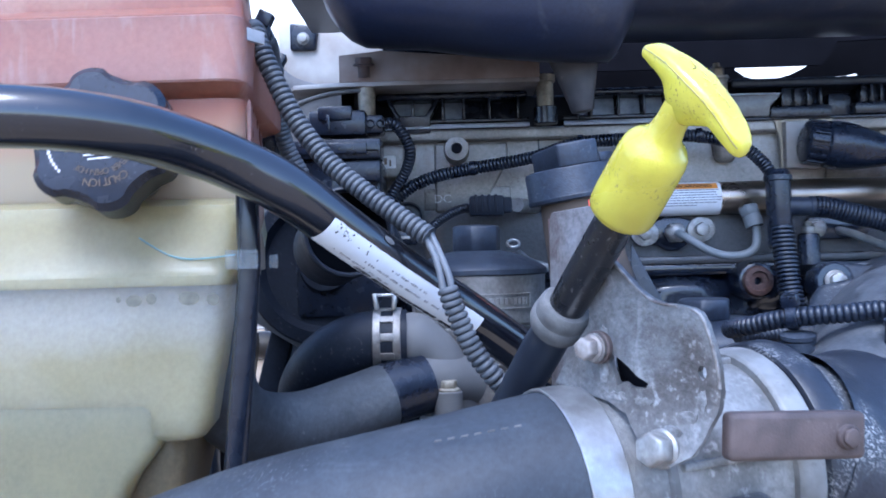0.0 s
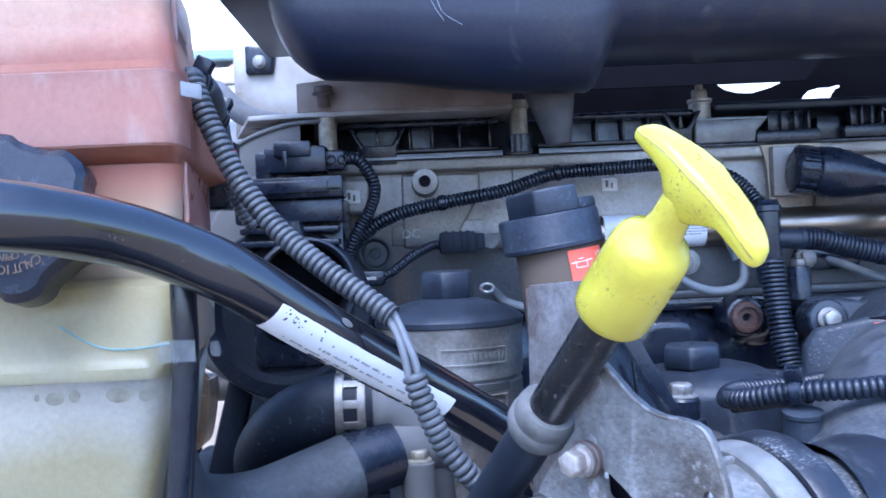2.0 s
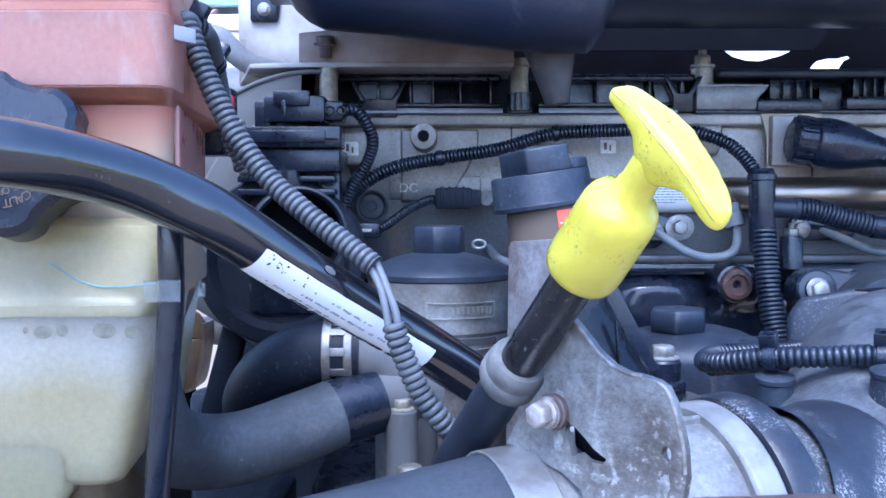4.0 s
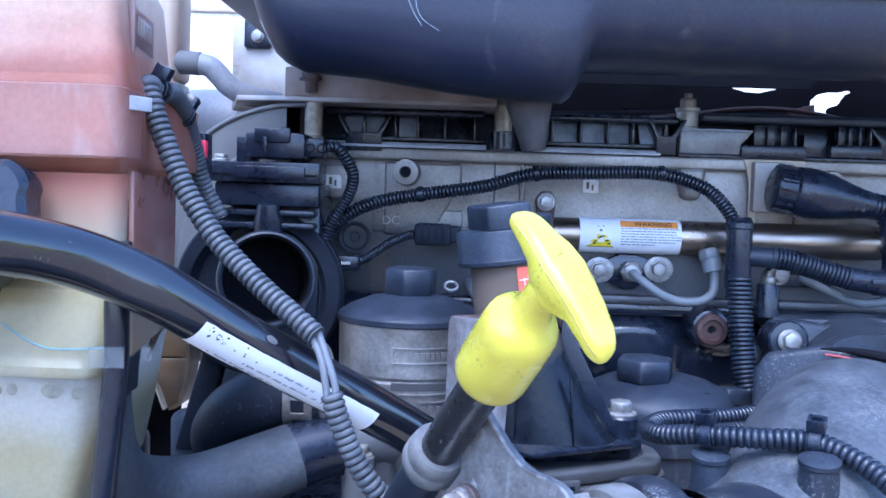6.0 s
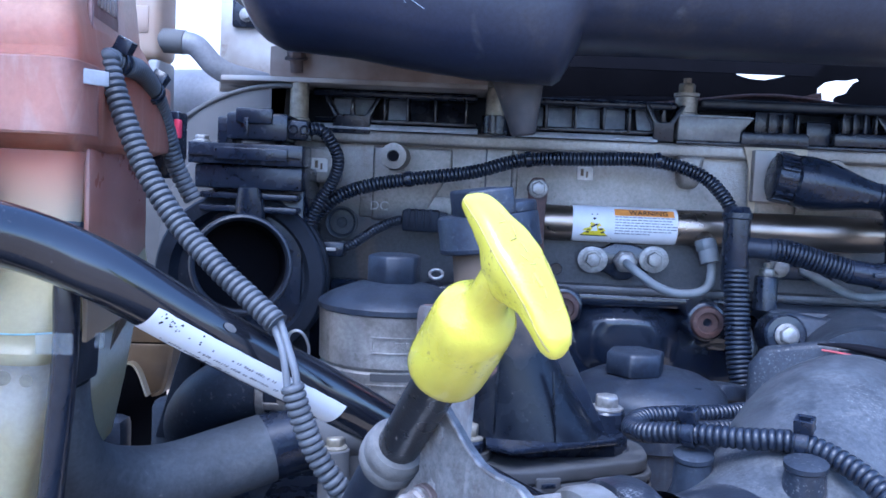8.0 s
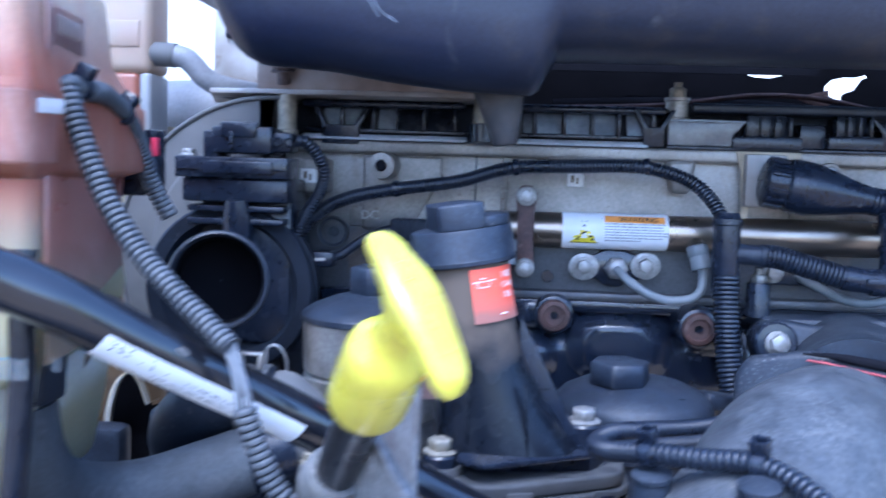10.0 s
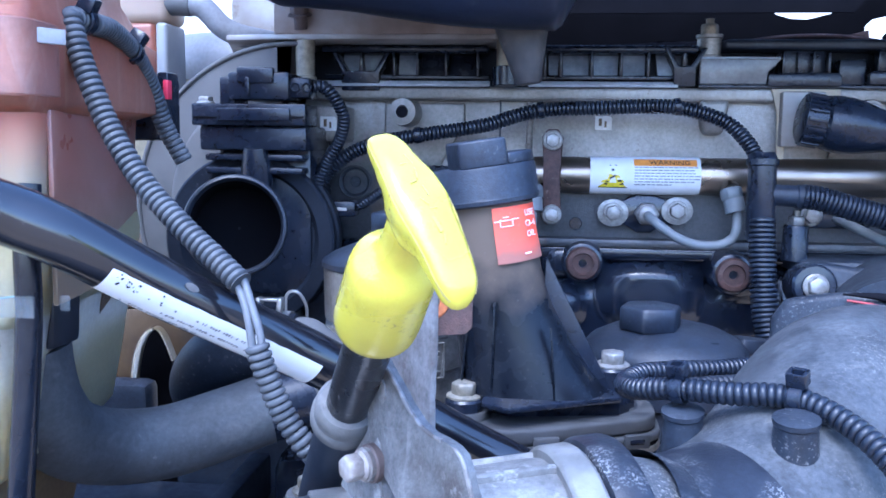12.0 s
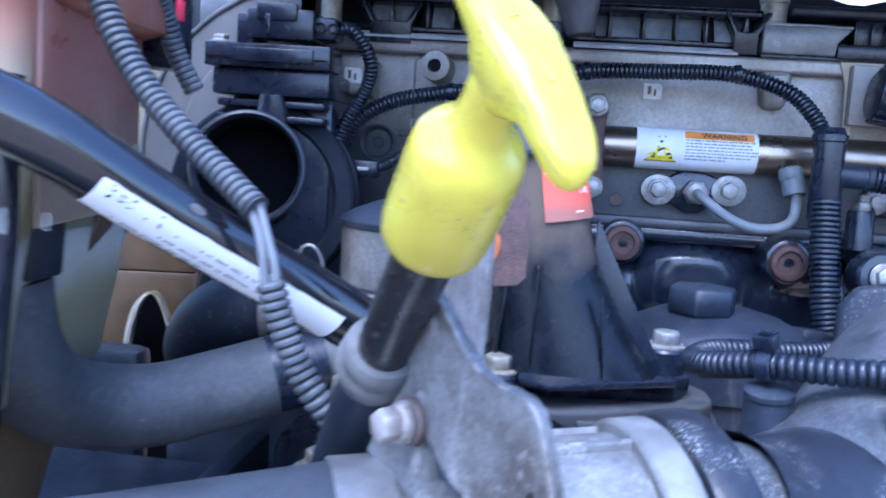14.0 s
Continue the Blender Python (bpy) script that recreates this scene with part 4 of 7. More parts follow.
def duct_shell():
    """Rounded section lofted along x; its underside drops into a boss and steps up again."""
    def low(x):
        pts = [(-0.098, 1.850), (-0.092, 1.826), (-0.080, 1.811), (-0.055, 1.803), (0.0, 1.799), (0.05, 1.791), (0.10, 1.7855), (0.140, 1.7835), (0.164, 1.784), (0.170, 1.789), (0.175, 1.799), (0.183, 1.815), (0.20, 1.8165), (0.5, 1.816), (1.1, 1.81)]
        for (a, za), (b, zb) in zip(pts, pts[1:]):
            if a <= x <= b:
                return za + (zb - za) * (x - a) / (b - a)
        return pts[-1][1]
    xs = [-0.098, -0.0965, -0.094, -0.090, -0.084, -0.078, -0.068, -0.055] + [-0.04 + 0.02 * k for k in range(9)] + [0.14, 0.152, 0.160, 0.164, 0.167, 0.170, 0.1725, 0.175, 0.179, 0.183, 0.19, 0.20] + [0.24 + 0.05 * k for k in range(18)]
    bm = bmesh.new()
    rings = []
    for x in xs:
        zl = low(x)
        zt = 1.985
        climb = 0.42 - 0.29 * min(1.0, max(0.0, (x - 0.15) / 0.04))
        e = min(1.0, max(0.05, (x + 0.099) / 0.035)) ** 0.45 if x < -0.064 else 1.0
        half_y, cy = 0.115 * (0.80 + 0.2 * e), 0.905
        prof = []
        for k in range(36):
            a = 2 * math.pi * k / 36
            ca, sa = math.cos(a), math.sin(a)
            py = cy + half_y * math.copysign(abs(ca) ** 0.62, ca)
            pz = (zt + zl) / 2 + (zt - zl) / 2 * math.copysign(abs(sa) ** 0.55, sa)
            if sa < 0 and py > 0.835:  # the underside climbs towards the back
                pz = min(pz + (py - 0.835) * climb * min(1.0, -sa * 2), 1.95)
            if x < -0.064:
                pz = 1.90 + (pz - 1.90) * (0.55 + 0.45 * e)
            prof.append(bm.verts.new((x, py, pz)))
        rings.append(prof)
    for r0, r1 in zip(rings, rings[1:]):
        for k in range(36):
            bm.faces.new((r0[k], r0[(k + 1) % 36], r1[(k + 1) % 36], r1[k]))
    bm.faces.new(rings[0])
    bm.faces.new(rings[-1][::-1])
    return bm


part("shell", duct_shell(), "duct", duct, smooth=50)
part("drain_funnel", lathe([(0.0095, -0.052), (0.0110, -0.050), (0.0125, -0.042), (0.0190, -0.017), (0.0235, 0.0)], Matrix.Translation((0.137, 0.875, 1.803)) @ pose(0, 0, 0, 0, -8, 0), 28), "spout", duct, "scuffed tapered drain spout")
part("lid_flange", box_at(-0.134, 1.05, 0.786, 1.03, 1.8725, 1.8765, 0.0012), "duct", duct, "moulded lid flange")
for k, (dx, dz) in enumerate(((0, 0), (0.006, -0.004))):
    part("scratch", sweep(spline([(0.034 + dx, 0.7905, 1.866), (0.039 + dx, 0.7905, 1.854 + dz), (0.046 + dx * 2.4, 0.791, 1.843 + dz)], 0.004), 0.00025, 6), "pane", duct)

# ---- support plate, box and posts under the duct ----
plate = thing("duct_support_plate", (0.0, 0.97, 1.80), "dull grey metal support plate with rust bloom under the duct", "bracket")
part("upright_plate", box_at(-0.182, -0.060, 1.085, 1.092, 1.797, 1.90, 0.001), "plate", plate)
part("shelf", prism([(-0.182, 1.09), (-0.145, 0.965), (-0.090, 0.955), (0.112, 0.955), (0.112, 1.05), (-0.06, 1.09)], 0.005, Matrix.Translation((0, 0, 1.797)), 0.001), "plate", plate)
part("front_lip", prism([(-0.095, 0.0), (0.112, 0.0), (0.112, 0.020), (0.02, 0.026), (-0.05, 0.032), (-0.095, 0.028)], 0.004, facing(0, 0.958, 1.8015), 0.001), "plate_rusty", plate, "rust-stained front lip darkened for the duct's shade")
for x, y in ((-0.068, 0.965), (0.120, 0.985)):
    part("post", lathe([(0.0105, 0.0), (0.0105, 0.006), (0.009, 0.007), (0.009, 0.044), (0.011, 0.045), (0.011, 0.052)], Matrix.Translation((x, y, 1.757)), 24), "zinc_yellow", plate)
part("post_sleeve", ring(0.009, 0.0125, 0.018, Matrix.Translation((0.120, 0.985, 1.757))), "plastic", plate)
bolt(plate, (-0.069, 0.9500, 1.8175), (0, -0.3, 1), 0.015, 0.007, 0.011, "stay_brown")
post = thing("duct_post", (0.310, 1.01, 1.783), "plated steel post with a hex nut standing on the valve cover", "post")
part("sleeve", lathe([(0.0125, 0.0), (0.0125, 0.004), (0.0112, 0.005), (0.0112, 0.020), (0.0125, 0.021), (0.0125, 0.024)], Matrix.Translation((0.310, 1.012, 1.783)), 24), "zinc", post)
part("nut", merge(hexagon(0.0145, 0.010, Matrix.Translation((0.310, 1.012, 1.807))), lathe([(0.004, 0), (0.004, 0.006)], Matrix.Translation((0.310, 1.012, 1.816)), 16)), "zinc_yellow", post)
airbox = thing("air_filter_box", (-0.10, 1.15, 1.86), "black plastic air filter box with a screwed corner lug", "air box")
part("body", box_at(-0.150, 0.10, 1.095, 1.35, 1.862, 2.02, 0.012, 3), "plastic", airbox)
part("lug", prism([(-0.018, -0.014), (0.012, -0.014), (0.016, 0.014), (-0.018, 0.018)], 0.016, facing(-0.150, 1.094, 1.880), 0.003), "plastic", airbox)
bolt(airbox, (-0.152, 1.078, 1.879), (0, -1, 0), 0.010, 0.004, 0.0075)
part("lid_lip", box_at(-0.160, 0.10, 1.085, 1.36, 1.925, 1.940, 0.003), "plastic", airbox)

# ---- front end: housing, throttle, hoses ----
housing = thing("gear_housing", (-0.10, 1.0, 1.64), "dusty grey round cast gear housing at the engine front", "housing")


def arc_plate(cx, cz, r, a0, a1, x_close):
    pts = [(cx + r * math.cos(radians(a)), cz + r * math.sin(radians(a))) for a in range(a0, a1 + 1, 6)]
    return pts + [(x_close, cz - r * 0.95), (x_close, cz + r * 0.95)]


part("cover", prism(arc_plate(-0.08, 1.640, 0.157, 84, 204, -0.088), 0.10, facing(0, 1.060, 0) , 0.006, 3), "housing", housing)
part("rim", prism(arc_plate(-0.08, 1.640, 0.160, 84, 204, -0.088), 0.03, facing(0, 1.050, 0), 0.004, 3), "housing", housing)
part("lower_case", box_at(-0.176, -0.06, 1.03, 1.06, 1.36, 1.60, 0.01), "plastic_dusty", housing)
part("inner_step", prism(arc_plate(-0.08, 1.640, 0.118, 90, 204, -0.088), 0.012, facing(0, 0.962, 0), 0.004, 3), "housing", housing)

part("rim_bead", sweep([V((-0.08 + 0.1535 * math.cos(radians(a)), 0.960, 1.640 + 0.1535 * math.sin(radians(a)))) for a in range(84, 205, 4)], 0.0024, 12), "housing", housing, "rounded casting rim")

throttle = thing("throttle_actuator", (-0.10, 0.90, 1.70), "black plastic throttle actuator with a plugged connector", "actuator")
part("mounting_plate", box_at(-0.152, -0.049, 0.893, 0.935, 1.716, 1.735, 0.0015), "plastic", throttle)
part("cover_strip", box_at(-0.128, -0.062, 0.889, 0.90, 1.720, 1.731, 0.001), "plastic", throttle)
part("lower_block", box_at(-0.148, -0.050, 0.900, 0.985, 1.694, 1.716, 0.003), "plastic", throttle)
part("hub", lathe([(0.013, -0.05), (0.014, -0.02), (0.010, 0.0)], frame_of((-0.098, 0.905, 1.697), (0, -0.2, 1)), 24), "plastic", throttle)
for z in (1.688, 1.676):
    part("arm", box_at(-0.145, -0.055, 0.905, 0.93, z - 0.003, z + 0.003, 0.002), "plastic", throttle)
part("body", box_at(-0.140, -0.052, 0.925, 1.005, 1.560, 1.712, 0.006), "plastic", throttle)
conn = part("connector", box_at(-0.117, -0.062, 0.888, 0.935, 1.738, 1.762, 0.003), "plastic", throttle)
part("connector_tail", box_at(-0.070, -0.046, 0.896, 0.925, 1.740, 1.758, 0.003), "plastic", conn)
part("connector_latch", box_at(-0.108, -0.075, 0.885, 0.892, 1.752, 1.766, 0.002), "plastic", conn)
part("lock_tab", box_at(-0.107, -0.093, 0.890, 0.900, 1.7620, 1.7650, 0.0006), "red_dark", conn, "small red lock tab")
part("latch_rib", box_at(-0.100, -0.096, 0.8835, 0.890, 1.741, 1.757, 0.0008), "plastic", conn)
for k in range(2):
    part("wire_clip", ring(0.003, 0.0045, 0.004, facing(-0.058 + 0.010 * k, 0.8965, 1.749), 16), "plastic", throttle)
part("plate_groove", box_at(-0.150, -0.051, 0.8915, 0.894, 1.7225, 1.7240, 0.0003), "matte", throttle)
part("base", box_at(-0.126, -0.112, 0.893, 0.93, 1.733, 1.758, 0.002), "plastic", throttle)
bolt(throttle, (-0.143, 0.905, 1.735), (0, 0, 1), 0.011, 0.005, 0.008)
MOUTH = frame_of((-0.0645, 0.755, 1.641), (0.30, -1, 0.13))
part("pipe_mouth", lathe([(0.0345, -0.10), (0.0350, -0.020), (0.0362, -0.018), (0.0362, -0.012), (0.0375, -0.010), (0.0380, -0.003), (0.0368, 0.0), (0.0352, 0.0006), (0.0338, -0.001), (0.0332, -0.004), (0.0332, -0.08), (0.001, -0.08)], MOUTH, 48), "rubber", throttle, "open black rubber pipe mouth")
# Bore lined in near-black to paint the shade inside the mouth.
part("bore", lathe([(0.0331, -0.006), (0.0329, -0.066), (0.001, -0.067)], MOUTH, 48, caps=False), "matte", throttle, "inside of the pipe, blackened for its shade")

# harness conduits on the head
harness = thing("engine_harness", (0.15, 0.95, 1.72), "black corrugated wiring harness arching over the fuel rail", "wiring harness")
part("conduit", corrugated([(-0.064, 0.965, 1.57), (-0.063, 0.962, 1.60), (-0.062, 0.958, 1.630), (-0.052, 0.955, 1.662), (-0.033, 0.955, 1.685), (-0.004, 0.957, 1.700), (0.040, 0.962, 1.7095), (0.100, 0.964, 1.719), (0.150, 0.965, 1.733), (0.212, 0.966, 1.7365), (0.272, 0.966, 1.7375), (0.316, 0.962, 1.726), (0.338, 0.954, 1.706), (0.349, 0.947, 1.684)], 0.0068, 0.0038, 0.24), "conduit_black", harness)
part("conduit_end", corrugated([(-0.046, 0.91, 1.751), (-0.036, 0.912, 1.750), (-0.026, 0.918, 1.737), (-0.022, 0.925, 1.722), (-0.029, 0.935, 1.703), (-0.044, 0.942, 1.680), (-0.053, 0.946, 1.655), (-0.057, 0.95, 1.62), (-0.058, 0.955, 1.57)], 0.0058, 0.0036, 0.24), "conduit_black", harness)
part("conduit_down", corrugated([(0.350, 0.940, 1.640), (0.351, 0.932, 1.600), (0.353, 0.922, 1.560), (0.357, 0.91, 1.523)], 0.0118, 0.0044, 0.2, 22), "conduit_black", harness)
part("junction", lathe([(0.0105, -0.05), (0.0125, -0.045), (0.0125, 0.018), (0.0140, 0.019), (0.0140, 0.024), (0.0125, 0.025), (0.0105, 0.030)], frame_of((0.3495, 0.945, 1.668), (0, 0.05, 1)), 28), "plastic", harness)
part("junction_arm", lathe([(0.0095, 0.0), (0.0095, 0.022), (0.0105, 0.023), (0.0105, 0.028)], frame_of((0.357, 0.945, 1.661), (1, 0, -0.05)), 24), "plastic_dusty", harness)
part("conduit_side", corrugated([(0.384, 0.943, 1.660), (0.400, 0.943, 1.658), (0.425, 0.942, 1.651), (0.455, 0.94, 1.643)], 0.0110, 0.0040, 0.16, 20), "conduit_black", harness)
part("elbow_arm", lathe([(0.0105, 0), (0.0115, 0.001), (0.0115, 0.03), (0.0125, 0.031), (0.0125, 0.038)], frame_of((0.452, 0.94, 1.6435), (1, 0, -0.12)), 24), "plastic", harness)
part("elbow", sweep(spline([(0.478, 0.94, 1.640), (0.492, 0.94, 1.640), (0.4965, 0.94, 1.648), (0.497, 0.94, 1.665), (0.4965, 0.94, 1.690)], 0.003), 0.0125, 24), "plastic", harness)
part("elbow_band", ring(0.0125, 0.0138, 0.005, frame_of((0.4968, 0.94, 1.668), (0, 0, 1))), "plastic", harness)
part("elbow_key", box_at(0.470, 0.488, 0.925, 0.93, 1.639, 1.644, 0.001), "plastic_dusty", harness)
part("branch", corrugated([(0.040, 0.972, 1.668), (0.030, 0.970, 1.669), (0.010, 0.968, 1.660), (-0.008, 0.966, 1.647), (-0.020, 0.966, 1.640)], 0.0048, 0.0030), "conduit_black", harness)
part("branch_end", box_at(-0.048, -0.018, 0.955, 0.975, 1.632, 1.647, 0.003), "plastic", harness)
part("branch_tag", box_at(-0.040, -0.026, 0.953, 0.956, 1.638, 1.641, 0.0005), "plate", harness)
for x, y, z in ((0.0375, 0.962, 1.7095), (0.151, 0.965, 1.7335), (0.274, 0.966, 1.7375)):
    m = frame_of((x, y, z), (1, 0, 0.15))
    part("cable_tie", merge(ring(0.0066, 0.0078, 0.006, m), box(0.008, 0.007, 0.007, m @ Matrix.Translation((0.0, 0.009, 0.003)), 0.001)), "plastic", harness)
plug = thing("sensor_plug", (0.085, 0.955, 1.672), "black plastic sensor plug with locking ribs", "connector")
part("housing", box_at(0.036, 0.072, 0.955, 0.98, 1.660, 1.681, 0.003), "deep_rubber", plug)
part("collar", box_at(0.070, 0.080, 0.957, 0.977, 1.663, 1.679, 0.002), "deep_rubber", plug)
for k in range(4):
    part("rib", box_at(0.041 + 0.007 * k, 0.044 + 0.007 * k, 0.9535, 0.957, 1.664, 1.682, 0.0008), "deep_rubber", plug)
part("sensor_ring", lathe([(0.009, 0), (0.009, 0.01), (0.0075, 0.012)], frame_of((0.078, 0.967, 1.671), (1, 0, 0)), 20), "steel", plug)
part("sensor_body", lathe([(0.0075, 0), (0.0075, 0.06)], frame_of((0.086, 0.967, 1.671), (0.5, 1, 0)), 20), "zinc", plug)

# large connector boot on the head
boot = thing("connector_boot", (0.42, 0.955, 1.727), "shiny black rubber connector boot with a knurled ring", "connector")
BX = frame_of((0.389, 0.963, 1.7275), (1, -0.02, -0.16), (0, 0, 1))
bring = part("ring", lathe([(0.018, -0.006), (0.0212, -0.004), (0.0212, 0.014), (0.0195, 0.016)], BX, 36), "plastic", boot)
for k in range(16):
    a = 2 * math.pi * k / 16
    part("knurl", box(0.0036, 0.0042, 0.016, BX @ pose(0.0222 * math.cos(a), 0.0222 * math.sin(a), 0.005, 0, 0, math.degrees(a)), 0.0006), "plastic", bring)
part("shroud", lathe([(0.0195, 0.012), (0.0238, 0.016), (0.0252, 0.026), (0.0250, 0.036), (0.0235, 0.046), (0.0195, 0.062), (0.0150, 0.080), (0.0130, 0.092)], BX, 40), "plastic", boot)
for k in range(4):
    part("grip_rib", box(0.0050, 0.0020, 0.0045, BX @ Matrix.Translation((-0.006, 0.0185 - 0.0018 * k, 0.056 + 0.008 * k)), 0.0008), "plastic", boot)
part("neck", corrugated([BX @ V((0, 0, 0.088)), BX @ V((0, 0, 0.10)), BX @ V((0, 0, 0.112))], 0.0132, 0.0045, 0.10, 24), "plastic", boot)
part("elbow_head", box(0.030, 0.026, 0.05, BX @ Matrix.Translation((-0.002, 0, 0.128)), 0.006, 3), "plastic", boot)
part("elbow_drop", lathe([(0.0135, 0), (0.0135, 0.016), (0.0125, 0.018)], frame_of((0.4965, 0.945, 1.684), (0, 0, 1)), 24), "plastic", boot)
part("tail", box(0.014, 0.016, 0.06, BX @ Matrix.Translation((0.006, 0, 0.17)), 0.003), "plastic", boot)
part("port_block", box_at(0.3735, 0.4120, 0.9860, 1.004, 1.7030, 1.7535, 0.002), "plate", boot, "pale machined port block")

# ---- fuel filter with aluminium canister ----
ff = thing("fuel_filter", (0.040, 0.856, 1.45), "dusty aluminium fuel filter housing with a black hex cap", "fuel filter")
FC = (0.0405, 0.852)
mF = Matrix.Translation((FC[0], FC[1], 0))
part("cap", lathe([(0.0005, 1.6235), (0.022, 1.6232), (0.036, 1.620), (0.0535, 1.613), (0.0615, 1.608), (0.0630, 1.606), (0.0630, 1.602), (0.0615, 1.601), (0.0005, 1.600)], mF, 56, caps=False), "plastic_dusty", ff, "dusty black filter cap")
part("hex", hexagon(0.040, 0.024, pose(FC[0], FC[1], 1.6225, 0, 0, 18), 0.06), "plastic_dusty", ff)
bars([(0.030 * math.cos(radians(a)), 0.030 * math.sin(radians(a)), 0.003, 0.003) for a in range(190, 250, 8)], pose(FC[0] - 0.008, FC[1] - 0.010, 1.618, 12, 0, 0), "plastic", ff, "cap_marks", 0.001)
canister = part("canister", lathe([(0.056, 1.40), (0.056, 1.52), (0.0595, 1.524), (0.0600, 1.555), (0.058, 1.557), (0.0605, 1.560), (0.0615, 1.599), (0.0618, 1.601)], mF, 56), "alu_dark", ff)


def can_strip(name, a0, a1, z0, z1, r=0.0612, mat="alu_dark", label=""):
    """A raised strip round the canister between two angles and two heights."""
    bm = bmesh.new()
    prev = None
    n = max(2, int(abs(a1 - a0) / 4) + 1)
    rows = []
    for k in range(n + 1):
        a = radians(a0 + (a1 - a0) * k / n)
        rows.append([bm.verts.new((FC[0] + q * math.cos(a), FC[1] + q * math.sin(a), z)) for q, z in ((r - 0.003, z0), (r, z0 + 0.0003), (r, z1 - 0.0003), (r - 0.003, z1))])
    for r0, r1 in zip(rows, rows[1:]):
        for k in range(4):
            bm.faces.new((r0[k], r0[(k + 1) % 4], r1[(k + 1) % 4], r1[k]))
    bm.faces.new(rows[0])
    bm.faces.new(rows[-1][::-1])
    return part(name, bm, mat, canister, label)


for z0, z1 in ((1.5845, 1.5858), (1.5722, 1.5735)):
    can_strip("raised_frame", -100, -44, z0, z1, 0.0626)
for a in (-100, -45.5):
    can_strip("raised_frame", a, a + 1.5, 1.5722, 1.5858, 0.0626)
for k in range(9):
    can_strip("raised_mark", -82 + 4 * k, -79.6 + 4 * k, 1.5762, 1.5820, 0.0624)
can_strip("groove", -100, -40, 1.5500, 1.5565, 0.0606, "tray_dusty", "dark band round the canister")
for z0, z1 in ((1.5465, 1.5478), (1.519, 1.5203)):
    can_strip("raised_frame", -103, -44, z0, z1, 0.0618)
for a in (-103, -100.5, -45):
    can_strip("raised_frame", a, a + 1.3, 1.519, 1.5478, 0.0618)
can_strip("raised_frame", -78, -48, 1.5405, 1.5415, 0.0618)
can_strip("raised_frame", -78, -48, 1.5245, 1.5255, 0.0618)
for k in range(5):
    can_strip("raised_mark", -76 + 6 * k, -72.4 + 6 * k, 1.5290, 1.5375, 0.0616)
for k in range(2):
    can_strip("raised_mark", -94 + 6 * k, -91 + 6 * k, 1.524, 1.535, 0.0612)
part("side_lug", lathe([(0.018, -0.03), (0.020, 0.0), (0.016, 0.012), (0.008, 0.016)], Matrix.Translation((0.000, 0.80, 1.515)), 28), "alu_dark", ff)
part("mount_rib", box_at(0.085, 0.092, 0.83, 0.90, 1.47, 1.60, 0.002), "alu_dark", ff)
part("mount", box_at(0.0, 0.10, 0.87, 1.04, 1.44, 1.58, 0.006), "alu_dark", ff)
part("clip_ring", ring(0.0045, 0.0068, 0.003, frame_of((0.075, 0.87, 1.628), (0, -0.6, 0.8))), "steel", ff)

# ---- second filter cap, black ----
of = thing("oil_filter_cap", (0.262, 0.868, 1.45), "dusty black plastic oil filter cap with a large hex", "filter cap")
mO = Matrix.Translation((0.2615, 0.872, 0))
part("dome", lathe([(0.0005, 1.5565), (0.030, 1.556), (0.046, 1.552), (0.060, 1.545), (0.0665, 1.538), (0.0675, 1.533), (0.0675, 1.500), (0.064, 1.498), (0.064, 1.40)], mO, 56, caps=False), "plastic_dusty", of)
ohex = part("hex", hexagon(0.0445, 0.020, pose(0.2475, 0.858, 1.5545, 0, 0, 12), 0.08), "plastic_dusty", of)
part("hex_dimple", lathe([(0.003, 0.0), (0.0025, 0.0006), (0.0005, 0.0002)], Matrix.Translation((0.2475, 0.858, 1.5743)), 12), "plastic", ohex)
part("raised_arrow", prism([(0, 0), (0.016, 0.006), (0.028, 0.006), (0.010, 0.012), (0.002, 0.010)], 0.0012, pose(0.270, 0.826, 1.5475, 14, 0, 0), 0.0003), "plastic_dusty", of)
part("lug", box(0.03, 0.02, 0.014, pose(0.335, 0.885, 1.537, 0, 8, 20), 0.003), "plastic_dusty", of)

# ---- oil filler ----
filler = thing("oil_filler", (0.15, 0.755, 1.49), "black plastic oil filler neck with screw cap and red-orange label", "oil filler")


def filler_neck():
    rows = [(1.664, 0.1210, 0.0305, 0.033), (1.640, 0.1235, 0.0305, 0.033), (1.615, 0.1275, 0.0315, 0.034), (1.590, 0.1330, 0.0350, 0.036), (1.565, 0.1410, 0.0405, 0.039), (1.545, 0.1490, 0.0465, 0.042), (1.530, 0.1560, 0.0520, 0.045)]
    bm = bmesh.new()
    rings = []
    for z, cx, rx, ry in rows:
        p = 1.0 - 0.35 * (1.664 - z) / 0.134
        ring_v = []
        for k in range(40):
            a = 2 * math.pi * k / 40
            ca, sa = math.cos(a), math.sin(a)
            ring_v.append(bm.verts.new((cx + rx * math.copysign(abs(ca) ** p, ca), 0.757 + ry * math.copysign(abs(sa) ** p, sa), z)))
        rings.append(ring_v)
    for r0, r1 in zip(rings, rings[1:]):
        for k in range(40):
            bm.faces.new((r0[k], r0[(k + 1) % 40], r1[(k + 1) % 40], r1[k]))
    bm.faces.new(rings[0][::-1])
    bm.faces.new(rings[-1])
    return bm


